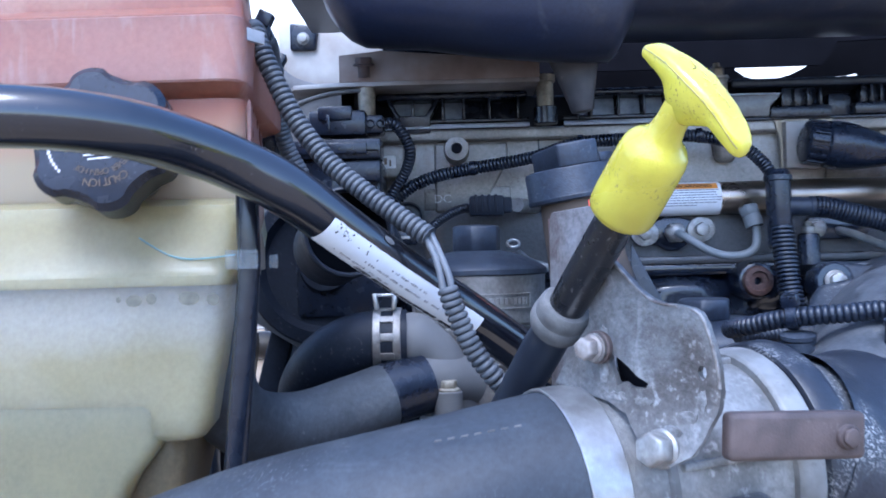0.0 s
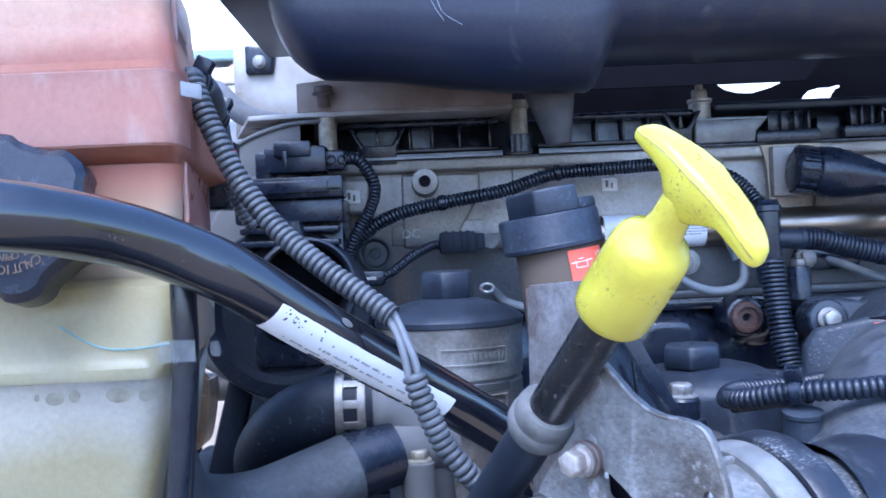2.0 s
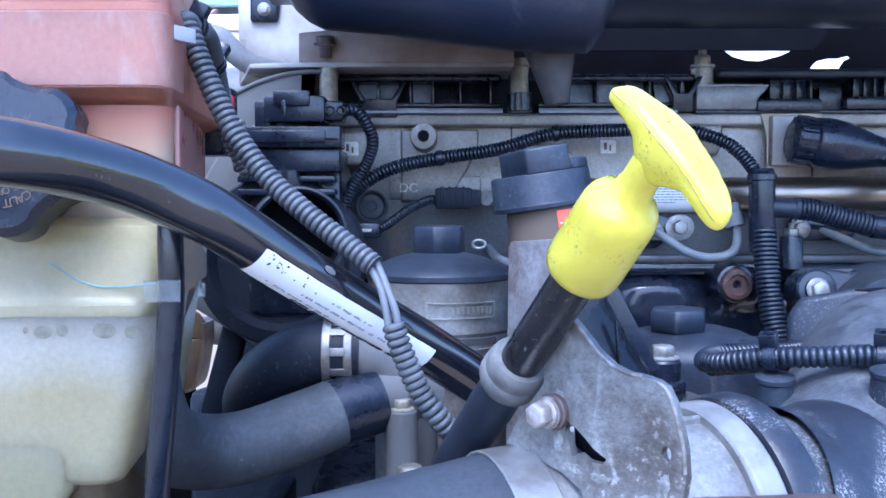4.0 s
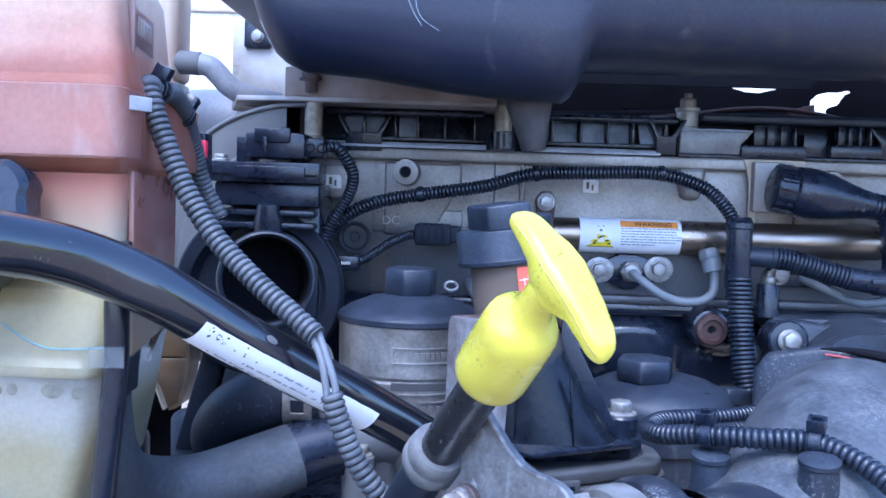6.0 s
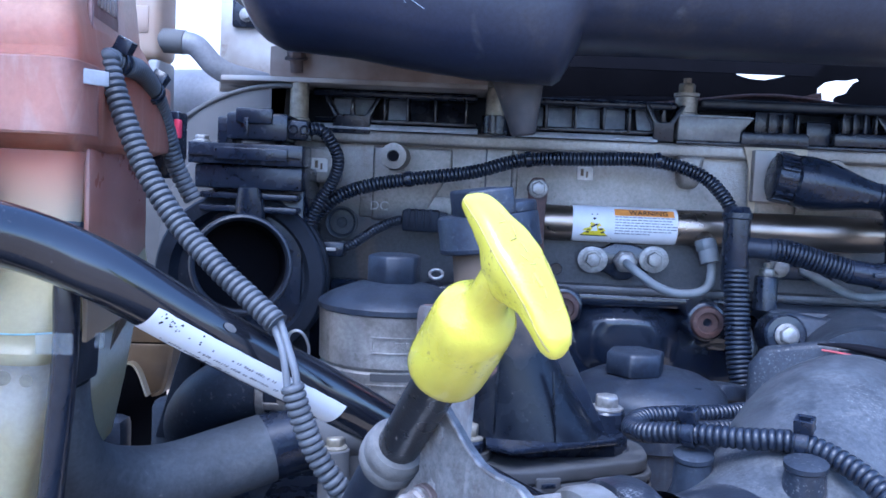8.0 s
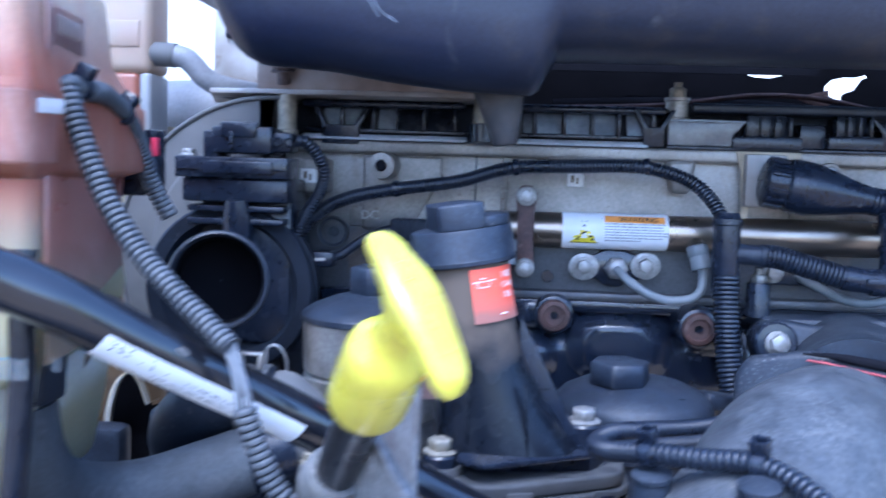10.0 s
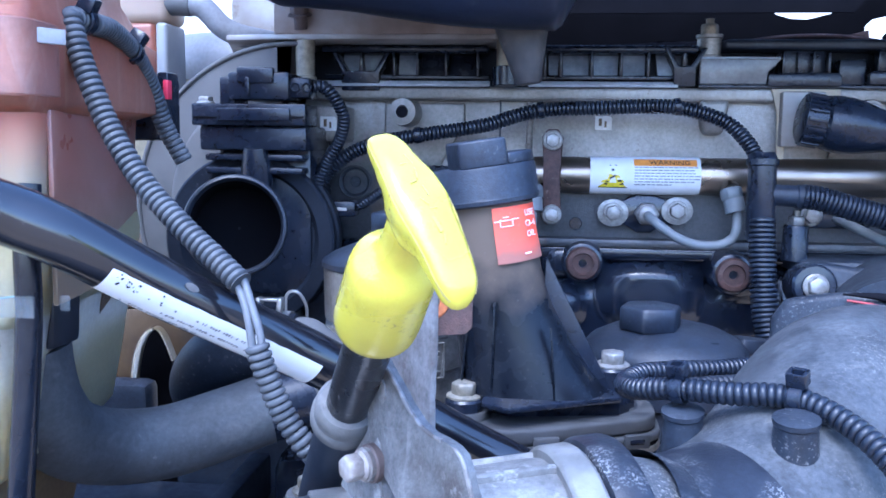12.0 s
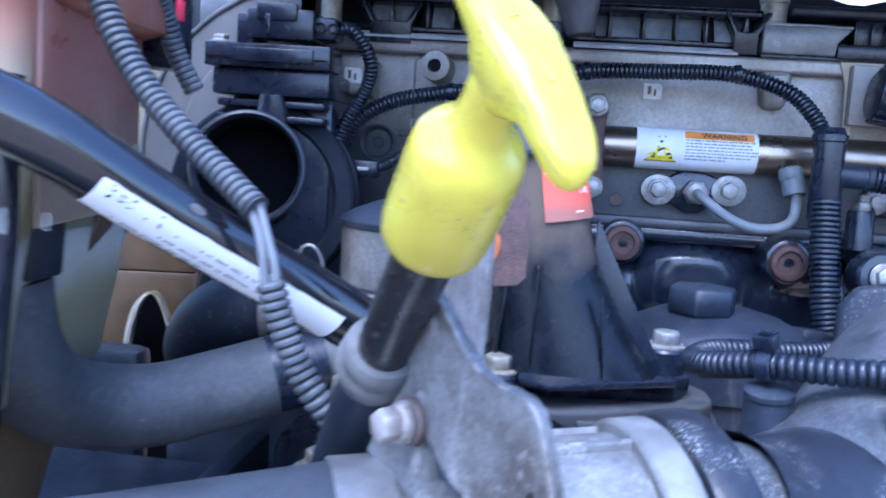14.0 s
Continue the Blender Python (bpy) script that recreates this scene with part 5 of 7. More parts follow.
part("neck", filler_neck(), "filler", filler, "black neck dusted brown near the cap", smooth=60)
CAPM = frame_of((0.1195, 0.757, 1.661), (-0.15, -0.02, 1), (1, 0, 0))
fcap = part("cap", lathe([(0.031, 0.0), (0.0366, 0.0004), (0.0376, 0.0014), (0.0378, 0.0040), (0.0372, 0.0052), (0.0370, 0.0245), (0.0362, 0.0262), (0.0345, 0.0270), (0.0320, 0.0262), (0.0005, 0.0262)], CAPM, 56, caps=False), "plastic_dusty", filler, "scuffed black screw cap", smooth=28)


def cap_slice(x0, x1, r, h, m):
    """A slab of a disc between two chords, standing on the cap."""
    arc = lambda xa, xb, sg: [(xa + (xb - xa) * k / 8, sg * math.sqrt(max(0.0, r * r - (xa + (xb - xa) * k / 8) ** 2))) for k in range(9)]
    return prism(arc(x0, x1, -1) + arc(x1, x0, 1), h, m, 0.0022, 3)


part("cap_grip", cap_slice(-0.0205, 0.0125, 0.0362, 0.0195, CAPM @ pose(0, 0, 0.0255, 0, 0, 14)), "plastic_dusty", fcap, "tall grip bar")
part("cap_shoulder", cap_slice(0.0120, 0.0340, 0.0364, 0.0085, CAPM @ pose(0, 0, 0.0255, 0, 0, 14)), "plastic_dusty", fcap)
part("side_fin", prism([(0.0, 0.0), (0.052, 0.0), (0.046, 0.012), (0.004, 0.094)], 0.004, facing(0.158, 0.752, 1.531), 0.001), "plastic", filler)
NECK = frame_of((0.1232, 0.757, 1.645), (-0.14, 0, 1), (1, 0, 0))
LAB = []
bm = bmesh.new()
for k in range(13):
    a = radians(-84 + 68 * k / 12)
    LAB.append([bm.verts.new(NECK @ V((ro * math.cos(a), (ro + 0.0022) * math.sin(a), z))) for z, ro in ((0.014, 0.0318), (-0.005, 0.0324), (-0.024, 0.0340))])
for a, b in zip(LAB, LAB[1:]):
    for j in range(2):
        bm.faces.new((a[j], b[j], b[j + 1], a[j + 1]))
label_ = part("label", bm, "orange_label", filler, "orange-red oil label faded by dust, with a white oil-can mark")


def on_neck(deg, z, off=0.0326):
    a = radians(deg)
    return NECK @ frame_of((off * math.cos(a), (off + 0.0022) * math.sin(a), z), (math.cos(a), math.sin(a), 0.02), (-math.sin(a), math.cos(a), 0))


can = on_neck(-68, 0.004)
bars([(0, -0.003, 0.008, 0.0006), (-0.0045, -0.0005, 0.0006, 0.005), (0.0, 0.001, 0.009, 0.0006), (0.0045, -0.001, 0.0006, 0.004), (0.0068, 0.0015, 0.0045, 0.0006), (-0.0065, 0.0008, 0.004, 0.0006), (0.0, 0.0032, 0.004, 0.0006)], can, "ink_white", label_, "oil_can_mark")
for k, w in enumerate(("USE", "CI-4", "OIL")):
    writing(w, 0.0062, on_neck(-34, 0.008 - 0.0072 * k, 0.0331), "ink_white", label_, "label_word", 0.0001)
bars([(0, 0, 0.006, 0.0010)], on_neck(-45, -0.019, 0.0345), "ink_white", label_, "label_print")
for x, y, z, h, t in ((0.1275, 0.7185, 1.566, 0.060, 1), (0.168, 0.7165, 1.556, 0.050, -4), (0.108, 0.7290, 1.563, 0.055, 5)):
    part("fin", box(0.0014, 0.006, h, pose(x, y, z, -3, t, 0), 0.0004), "filler", filler)
part("flange", prism([(0.112, 0.738), (0.140, 0.722), (0.215, 0.738), (0.226, 0.752), (0.225, 0.790), (0.20, 0.806), (0.12, 0.800), (0.106, 0.770)], 0.015, Matrix.Translation((0, 0, 1.5155)), 0.002), "plastic", filler)
part("rim", prism([(0.122, 0.700), (0.140, 0.690), (0.215, 0.728), (0.205, 0.76), (0.12, 0.76)], 0.004, pose(0, 0, 1.5285, 0, 0, 0), 0.001), "plastic", filler)
part("bolt_pillar", lathe([(0.0135, -0.03), (0.0135, 0.014), (0.012, 0.016)], Matrix.Translation((0.211, 0.762, 1.530)), 28), "plastic", filler)
bolt(filler, (0.211, 0.762, 1.546), (0, 0, 1), 0.016, 0.009, 0.0125, turn=20)
part("bolt_pillar", lathe([(0.0135, -0.04), (0.0135, 0.0), (0.012, 0.002)], Matrix.Translation((0.1085, 0.722, 1.528)), 28), "plastic", filler)
bolt(filler, (0.1085, 0.722, 1.530), (0, 0, 1), 0.016, 0.009, 0.0125, "zinc_yellow", turn=5)
seat = thing("filler_adapter", (0.18, 0.77, 1.44), "dusty black cast adapter with gasket under the oil filler", "adapter")


def adapter_outline(grow=0.0):
    """Plan of the flange: two lobes round the bolts and a straight front between them."""
    poly = [(0.090, 0.716), (0.112, 0.690), (0.150, 0.690), (0.214, 0.722), (0.243, 0.738), (0.244, 0.782), (0.20, 0.815), (0.11, 0.808)]
    mid = V((0.167, 0.755))
    return [tuple(p + (p - mid).normalized() * grow) for p in rounded([tuple(q) for q in poly], 0.016, 5)]


part("upper_tray", prism(adapter_outline(-0.002), 0.011, Matrix.Translation((0, 0, 1.5060)), 0.0025, 3), "tray_dusty", seat, "dusty grey cast flange")
part("lip", prism(adapter_outline(0.0015), 0.0060, Matrix.Translation((0, 0, 1.4995)), 0.0018, 3), "tray_dusty", seat)
part("gasket", prism(adapter_outline(0.0005), 0.0026, Matrix.Translation((0, 0, 1.4968)), 0.0004), "matte", seat, "dark gasket line")
part("lower_flange", prism(adapter_outline(0.0018), 0.0050, Matrix.Translation((0, 0, 1.4917)), 0.0015, 3), "gasket_dusty", seat, "pale brown machined flange edge")
part("lower_casting", prism(adapter_outline(-0.004), 0.14, Matrix.Translation((0, 0, 1.3515)), 0.006), "enamel_dusty", seat)
for x, y in ((0.1085, 0.722), (0.211, 0.762)):
    part("bolt_lobe", lathe([(0.0185, 0.0), (0.0185, 0.008), (0.0165, 0.011)], Matrix.Translation((x, y, 1.5105)), 28), "tray_dusty", seat)
for x, y, a in ((0.165, 0.6985, 14), (0.225, 0.714, 16)):
    part("slot_frame", box(0.018, 0.004, 0.010, pose(x, y - 0.001, 1.507, 0, 0, a), 0.0015), "tray_dusty", seat)
    part("slot", box(0.010, 0.003, 0.0035, pose(x, y - 0.0022, 1.507, 0, 0, a), 0.0005), "plastic", seat)

# ---- yellow oil dipstick ----
dip = thing("oil_dipstick", (0.0764, 0.4962, 1.5855), "yellow plastic T-handle oil dipstick in a black guide tube", "dipstick")
DA = V((0.300, -0.685, 0.668)).normalized()
DX = V((0.512, -0.458, -0.727))
DX = (DX - DA * DX.dot(DA)).normalized()
DM = frame_of((0.0764, 0.4962, 1.5855), DA, DX)  # z along the stick, x along the crossbar
part("guide_tube", sweep([DM @ V((0, 0, z)) for z in (-0.10, -0.03, 0.0, 0.03, 0.06, 0.09)], 0.0098, 28), "dip_tube", dip, "worn black guide tube")
part("lower_sleeve", lathe([(0.0108, -0.10), (0.0116, -0.03), (0.0108, -0.008)], DM, 28), "rubber", dip)
part("collar", lathe([(0.010, -0.0095), (0.0140, -0.0090), (0.0152, -0.006), (0.0152, -0.001), (0.0143, 0.0005), (0.0146, 0.004), (0.0140, 0.0075), (0.0125, 0.0095), (0.010, 0.0095)], DM, 40), "collar", dip, "dusty grey rubber collar")
part("grip_sleeve", lathe([(0.011, 0.080), (0.0142, 0.0758), (0.0156, 0.0772), (0.0160, 0.080), (0.0161, 0.086), (0.0158, 0.106), (0.0155, 0.112), (0.0147, 0.1155), (0.0128, 0.1183), (0.0098, 0.1205), (0.0078, 0.1240), (0.0070, 0.130), (0.0070, 0.146)], DM, 48), "yellow", dip, smooth=60)


TEE_HALF, TEE_MID = 0.0326, 0.0034  # half the crossbar's length, and how far its middle sits off the stick


def handle_half(t):
    """Half the crossbar's width along its length: narrow at its upper end, fullest below the neck."""
    return 0.0066 + 0.0008 * t + 0.0023 * math.exp(-((t + 0.05) / 0.45) ** 2)


def handle_back(t):
    """Height of the crossbar's outer face: bowed, its two ends hooked back."""
    return 0.1560 - 0.0022 * t - 0.0062 * abs(t) ** 2.0


def tee():
    """The crossbar: a bowed paddle with a flat outer face, and a broad web running down into the neck."""
    bm = bmesh.new()
    n, seg = 49, 28
    rings = []
    for i in range(n):
        t = math.sin(math.pi / 2 * (-1 + 2 * i / (n - 1)))
        e = max(math.sqrt(max(0.0, 1 - abs(t) ** 7)), 0.04)
        ry = handle_half(t) * e
        thick = 0.0102 * e
        zt = handle_back(t) - 0.0051 * (1 - e)
        drop = 0.0125 * math.exp(-abs((t + 0.02) / 0.36) ** 2.4)
        rr = []
        for k in range(seg):
            a = 2 * math.pi * k / seg
            ca, sa = math.cos(a), math.sin(a)
            yy = ry * math.copysign(abs(ca) ** 0.62, ca)
            zz = thick / 2 * math.copysign(abs(sa) ** 0.62, sa)
            if sa < 0:
                zz -= drop * abs(sa) ** 0.8
                yy *= 1 - 0.16 * abs(sa)
            rr.append(bm.verts.new((TEE_HALF * t + TEE_MID, yy, zt - thick / 2 + zz)))
        rings.append(rr)
    for r0, r1 in zip(rings, rings[1:]):
        for k in range(seg):
            bm.faces.new((r0[k], r0[(k + 1) % seg], r1[(k + 1) % seg], r1[k]))
    bm.faces.new(rings[0])
    bm.faces.new(rings[-1][::-1])
    for v in bm.verts:
        v.co += V((0, 1, 1)) * 0.00045 * noise.noise(v.co * 160)
    bm.transform(DM)
    return bm


tbar = part("crossbar", tee(), "yellow", dip, smooth=70)
strokes = ((-0.0150, 0.0016, 0.0050, 0.0005, 8), (-0.0135, -0.0004, 0.0006, 0.0032, 0), (-0.0090, 0.0012, 0.0046, 0.0006, -14), (-0.0060, -0.0008, 0.0006, 0.0026, 10), (-0.0020, 0.0010, 0.0042, 0.0006, 4), (0.0015, -0.0010, 0.0036, 0.0006, 30), (0.0045, 0.0008, 0.0006, 0.0026, -8), (0.0100, -0.0004, 0.0052, 0.0013, 6), (0.0148, 0.0000, 0.0034, 0.0007, -12))
for x, y, sx, sy, turn in strokes:
    u = x / TEE_HALF
    slope = math.degrees(math.atan((handle_back(u + 0.02) - handle_back(u - 0.02)) / (0.04 * TEE_HALF)))
    part("raised_mark", box(sx, sy, 0.0007, DM @ Matrix.Translation((x + TEE_MID, y, handle_back(u) - 0.0001)) @ pose(0, 0, 0, 0, -slope, turn), 0.0002, 1), "yellow_grime", tbar, "grimy raised mark")
for side in (-1, 1):
    seam = [(t, math.sqrt(1 - abs(t) ** 7)) for t in [k / 15 - 0.93 for k in range(29)]]
    part("mould_seam", sweep([DM @ V((TEE_HALF * t + TEE_MID, side * handle_half(t) * e * 0.985, handle_back(t) - 0.0051 * (1 - e) - 0.0030 * e)) for t, e in seam], 0.00030, 6), "yellow_grime", tbar, "grimy mould seam")

# ---- bracket behind the dipstick ----
br = thing("dipstick_bracket", (0.09, 0.48, 1.53), "grey oxidised sheet steel bracket with a torn slot", "bracket")
BU = V((0.69, -0.72, 0)).normalized()
BN = BU.cross(V((0, 0, 1)))
BM = frame_of((0.090, 0.480, 1.60), BN, BU)  # x along the sheet towards the viewer, y up


def torn_sheet():
    """A thick sheet with a ragged slot and a small hole, slightly warped, its near edge rolled back."""
    outer = [(-0.026, -0.049), (-0.012, -0.030), (-0.003, -0.018), (-0.0016, -0.002), (0.006, 0.009), (0.0125, 0.0160), (0.020, 0.008), (0.0271, 0.0008), (0.0345, -0.0045), (0.042, -0.0068), (0.0494, -0.0072), (0.0565, -0.0085), (0.0608, -0.0108), (0.0638, -0.016), (0.0660, -0.025), (0.0677, -0.036), (0.0682, -0.047), (0.0672, -0.056), (0.0635, -0.067), (0.059, -0.075), (0.0496, -0.0805), (0.038, -0.079), (0.030, -0.070), (0.022, -0.060), (0.0102, -0.0555), (-0.0143, -0.0515)]
    slot = [(0.0108, -0.0300), (0.0135, -0.0325), (0.0185, -0.0345), (0.0232, -0.0375), (0.0275, -0.0415), (0.0335, -0.0448), (0.0318, -0.0475), (0.0235, -0.0474), (0.0190, -0.0452), (0.0150, -0.0475), (0.0128, -0.042), (0.0100, -0.0372)]
    hole = [(0.0605 + 0.0022 * math.cos(radians(a)), -0.038 + 0.0034 * math.sin(radians(a))) for a in range(0, 360, 36)]
    bm = bmesh.new()
    loops = [[bm.verts.new((x, y, 0)) for x, y in pts] for pts in (outer, slot, hole)]
    edges = [bm.edges.new((a, b)) for loop in loops for a, b in zip(loop, loop[1:] + loop[:1])]
    bmesh.ops.triangle_fill(bm, use_beauty=True, use_dissolve=False, edges=edges)
    bmesh.ops.subdivide_edges(bm, edges=list(bm.edges), cuts=3, use_grid_fill=True)
    for v in bm.verts:
        x, y, _ = v.co
        v.co.z = 0.0016 * math.sin(x * 60 + 0.4) + 0.0022 * noise.noise(V((x * 45, y * 45, 0.3))) - max(0, x - 0.0655) * 0.7 + max(0, -0.055 - y) * 0.35
    r = bmesh.ops.extrude_face_region(bm, geom=list(bm.faces))
    bmesh.ops.translate(bm, vec=(0, 0, -0.0042), verts=[g_ for g_ in r["geom"] if isinstance(g_, bmesh.types.BMVert)])
    bm.transform(BM)
    return bm


sheet = part("sheet", torn_sheet(), "bracket", br, smooth=40)
# Pale beads paint the highlight along the sheet's top and near edges.
for edge in ([(0.0125, 0.0155), (0.020, 0.0077), (0.0271, 0.0005), (0.0345, -0.0048), (0.042, -0.0071), (0.0494, -0.0076)], [(0.0565, -0.0090), (0.0605, -0.0113), (0.0634, -0.0165), (0.0656, -0.0252), (0.0672, -0.036), (0.0677, -0.045)]):
    lip = [BM @ V((x, y, 0.0016 * math.sin(x * 60 + 0.4) + 0.0022 * noise.noise(V((x * 45, y * 45, 0.3))) - max(0, x - 0.0655) * 0.7 + max(0, -0.055 - y) * 0.35 - 0.0003)) for x, y in edge]
    part("highlight_lip", sweep(spline(lip, 0.002), 0.0009, 8), "worn_edge", sheet, "pale highlight painted along the worn sheet edge")
# Black plate added behind the slot so the opening reads as dark shade.
part("slot_shade_plate", prism([(0.008, -0.028), (0.018, -0.030), (0.036, -0.043), (0.036, -0.052), (0.016, -0.050), (0.008, -0.046)], 0.0015, BM @ pose(0, 0, -0.0075, 6, -8, 0), 0.0003), "matte", sheet, "black plate behind the slot, standing for its shade")
part("washer", lathe([(0.0082, 0), (0.0082, 0.0030), (0.0076, 0.0036)], frame_of(BM @ V((0.005, -0.029, 0.0006)), BN), 28), "stay_brown", br, "rusted washer")
part("washer", lathe([(0.0072, 0), (0.0072, 0.0022), (0.0067, 0.0026)], frame_of(BM @ V((0.005, -0.029, 0.0040)), BN), 28), "worn_edge", br, "brown spring washer")
bolt(br, BM @ V((0.005, -0.029, 0.0064)), BN, 0.0100, 0.0075, 0.0064, "bolt_dusty", turn=12)
for u, v, w, h in ((0.0075, -0.0225, 0.0035, 0.006), (0.0068, -0.042, 0.0040, 0.0075), (0.0160, -0.0525, 0.0085, 0.0030), (0.0310, -0.0535, 0.0075, 0.0028), (0.0545, -0.0590, 0.0060, 0.0050), (0.0605, -0.0500, 0.0030, 0.0065), (0.0470, -0.0655, 0.0070, 0.0035), (0.0130, 0.0035, 0.0030, 0.0060)):
    outline_ = [(u + w * (0.7 + 0.45 * noise.noise(V((u * 900, v * 900, k * 0.9)))) * math.cos(k * 0.4488), v + h * (0.7 + 0.45 * noise.noise(V((v * 900, u * 900, k * 1.3)))) * math.sin(k * 0.4488)) for k in range(14)]
    zf = 0.0016 * math.sin(u * 60 + 0.4) + 0.0022 * noise.noise(V((u * 45, v * 45, 0.3))) + max(0, -0.055 - v) * 0.35
    part("crust_flake", prism(outline_, 0.0012, BM @ pose(0, 0, zf - 0.0005, 0, 0, 0), 0), "crust", sheet, "white corroded crust")
bolt(br, BM @ V((0.0435, -0.0735, 0.0065)), BN + V((0, 0, 0.1)), 0.0145, 0.010, 0.0092, "zinc", turn=2)
strap = thing("lifting_strap", (0.095, 0.585, 1.50), "grey steel strap with a rusted eye plate", "strap")
SK = frame_of((0.079, 0.572, 1.643), (-0.79, -0.61, 0), (0.61, -0.79, 0))
part("flat", prism([(0, -0.004), (0.002, 0), (0.046, 0.003), (0.050, 0.001), (0.050, -0.035), (0.048, -0.060), (0.050, -0.16), (-0.003, -0.16), (-0.001, -0.06)], 0.0035, SK @ Matrix.Translation((0, 0, -0.0035)), 0.0008), "strap", strap)
ey = bmesh.new()
om = [(-0.020, 0.021), (0.019, 0.0235), (0.0225, 0.020), (0.0225, -0.014), (0.019, -0.0175), (0.002, -0.019), (-0.006, -0.026), (-0.020, -0.026)]
hole = [(0.0075 * math.cos(radians(a)) - 0.002, 0.0065 * math.sin(radians(a))) for a in range(0, 360, 15)]
o = [ey.verts.new((x, y, 0)) for x, y in om]
s = [ey.verts.new((x, y, 0)) for x, y in hole]
bmesh.ops.triangle_fill(ey, use_beauty=True, edges=[ey.edges.new((a, b)) for loop in (o, s) for a, b in zip(loop, loop[1:] + loop[:1])])
r_ = bmesh.ops.extrude_face_region(ey, geom=list(ey.faces))
bmesh.ops.translate(ey, vec=(0, 0, 0.0035), verts=[q for q in r_["geom"] if isinstance(q, bmesh.types.BMVert)])
EYM = frame_of((0.1010, 0.594, 1.619), (0, -0.97, 0.22), (1, 0, 0))
ey.transform(EYM)
eye_plate = part("eye_plate", ey, "rust", strap, "brown rusted eye plate", smooth=30)
part("rust_ring", ring(0.0072, 0.0125, 0.0008, EYM @ Matrix.Translation((-0.002, 0, 0.0036)) @ Matrix.Diagonal((1, 0.9, 1, 1))), "rust_orange", eye_plate, "bright orange rust round the hole")

# ---- charge air hose and casting ----
hose = thing("charge_air_hose", (0.0, 0.47, 1.43), "large dusty dark grey rubber charge air hose", "hose")
big_hose = part("rubber", sweep(spline([(-0.42, 0.52, 1.30), (-0.25, 0.49, 1.385), (-0.15, 0.470, 1.440), (-0.075, 0.462, 1.469), (0.0, 0.470, 1.485), (0.065, 0.487, 1.4965), (0.085, 0.4935, 1.4995)], 0.008), lambda i, f: 0.0505, 48), "hose", hose)
part("moulded_mark", merge(*[box(0.0035, 0.0008, 0.0008, pose(0.012 + 0.0062 * k, 0.4445, 1.5325 + 0.0010 * k, 0, -9, 8), 0.0002) for k in range(7)]), "collar", big_hose)
part("moulded_mark", merge(*[box(0.0032, 0.0008, 0.0008, pose(-0.115 + 0.0055 * k, 0.438, 1.487 + 0.0017 * k, 0, -14, 0), 0.0003) for k in range(14)]), "collar", big_hose)
CAX = V((0.93, 0.33, 0.06)).normalized()
band = thing("hose_clamp", (0.075, 0.49, 1.44), "wide dull steel band clamp round the hose end", "clamp")
part("band", ring(0.0506, 0.0524, 0.021, frame_of((0.066, 0.4875, 1.4967), CAX)), "band_steel", band)
part("worm_housing", box(0.010, 0.008, 0.018, frame_of((0.098, 0.4455, 1.483), CAX, (0, 0, 1)), 0.002), "zinc", band)
cast = thing("intake_pipe_casting", (0.15, 0.52, 1.44), "pale weathered aluminium pipe casting with ribs", "casting")
CM = frame_of((0.084, 0.4935, 1.4985), CAX, (0, 0, 1))
part("pipe", lathe([(0.046, -0.02), (0.049, 0.0), (0.049, 0.02), (0.0505, 0.026), (0.0530, 0.029), (0.0536, 0.086), (0.0530, 0.094)], CM, 64), "alu_cast", cast, smooth=45)
part("end_flange", lathe([(0.048, 0.0895), (0.0570, 0.0900), (0.0584, 0.0912), (0.0590, 0.0925), (0.0590, 0.1040), (0.0580, 0.1055), (0.052, 0.1060)], CM, 64), "alu_pale", cast, "pale machined end flange", smooth=25)
part("bead", ring(0.0488, 0.0515, 0.006, CM @ Matrix.Translation((0, 0, 0.022)), 56, 0.0012), "alu", cast)
for a, l0, l1 in ((-28, 0.026, 0.092), (8, 0.026, 0.092), (74, 0.028, 0.092)):
    part("rib", box(0.009, 0.0042, l1 - l0, CM @ pose(0.0520 * math.cos(radians(a)), 0.0520 * math.sin(radians(a)), (l0 + l1) / 2, 0, 0, a), 0.0013), "alu_cast", cast)
for k in range(4):
    part("fin", box(0.014, 0.004, 0.020, CM @ pose(0.054 * math.cos(radians(95 + 14 * k)), 0.054 * math.sin(radians(95 + 14 * k)), 0.06, 0, 0, 95 + 14 * k), 0.001), "alu", cast)
stay = thing("flat_stay", (0.14, 0.43, 1.53), "dull brown flat steel stay bolted to the casting", "stay")
part("bar", box(0.070, 0.010, 0.022, pose(0.176, 0.444, 1.5315, 0, 3, 14), 0.003, 3), "stay_brown", stay)
bolt(stay, (0.201, 0.4450, 1.5300), (0.24, -0.97, 0), 0.008, 0.003, 0.0060, "stay_brown")

# ---- black intake elbow with clipped conduit ----
elbow = thing("intake_elbow", (0.30, 0.62, 1.46), "large dusty black plastic intake elbow with scuffs", "intake pipe")
part("pipe", sweep(spline([(0.190, 0.528, 1.503), (0.225, 0.542, 1.495), (0.262, 0.567, 1.498), (0.305, 0.612, 1.520), (0.342, 0.668, 1.541), (0.374, 0.722, 1.538), (0.400, 0.78, 1.526), (0.415, 0.84, 1.52)], 0.006), lambda i, f: 0.056 + 0.008 * min(1.0, f / 0.45), 56), "elbow", elbow, smooth=60)
part("mouth", sweep(spline([(0.196, 0.530, 1.5035), (0.215, 0.537, 1.4965), (0.238, 0.5505, 1.4955), (0.258, 0.5640, 1.4975)], 0.004), lambda i, f: 0.0588 + 0.0012 * f, 56, caps=False), "scuffed", elbow, "scuffed mouth with white scratches")
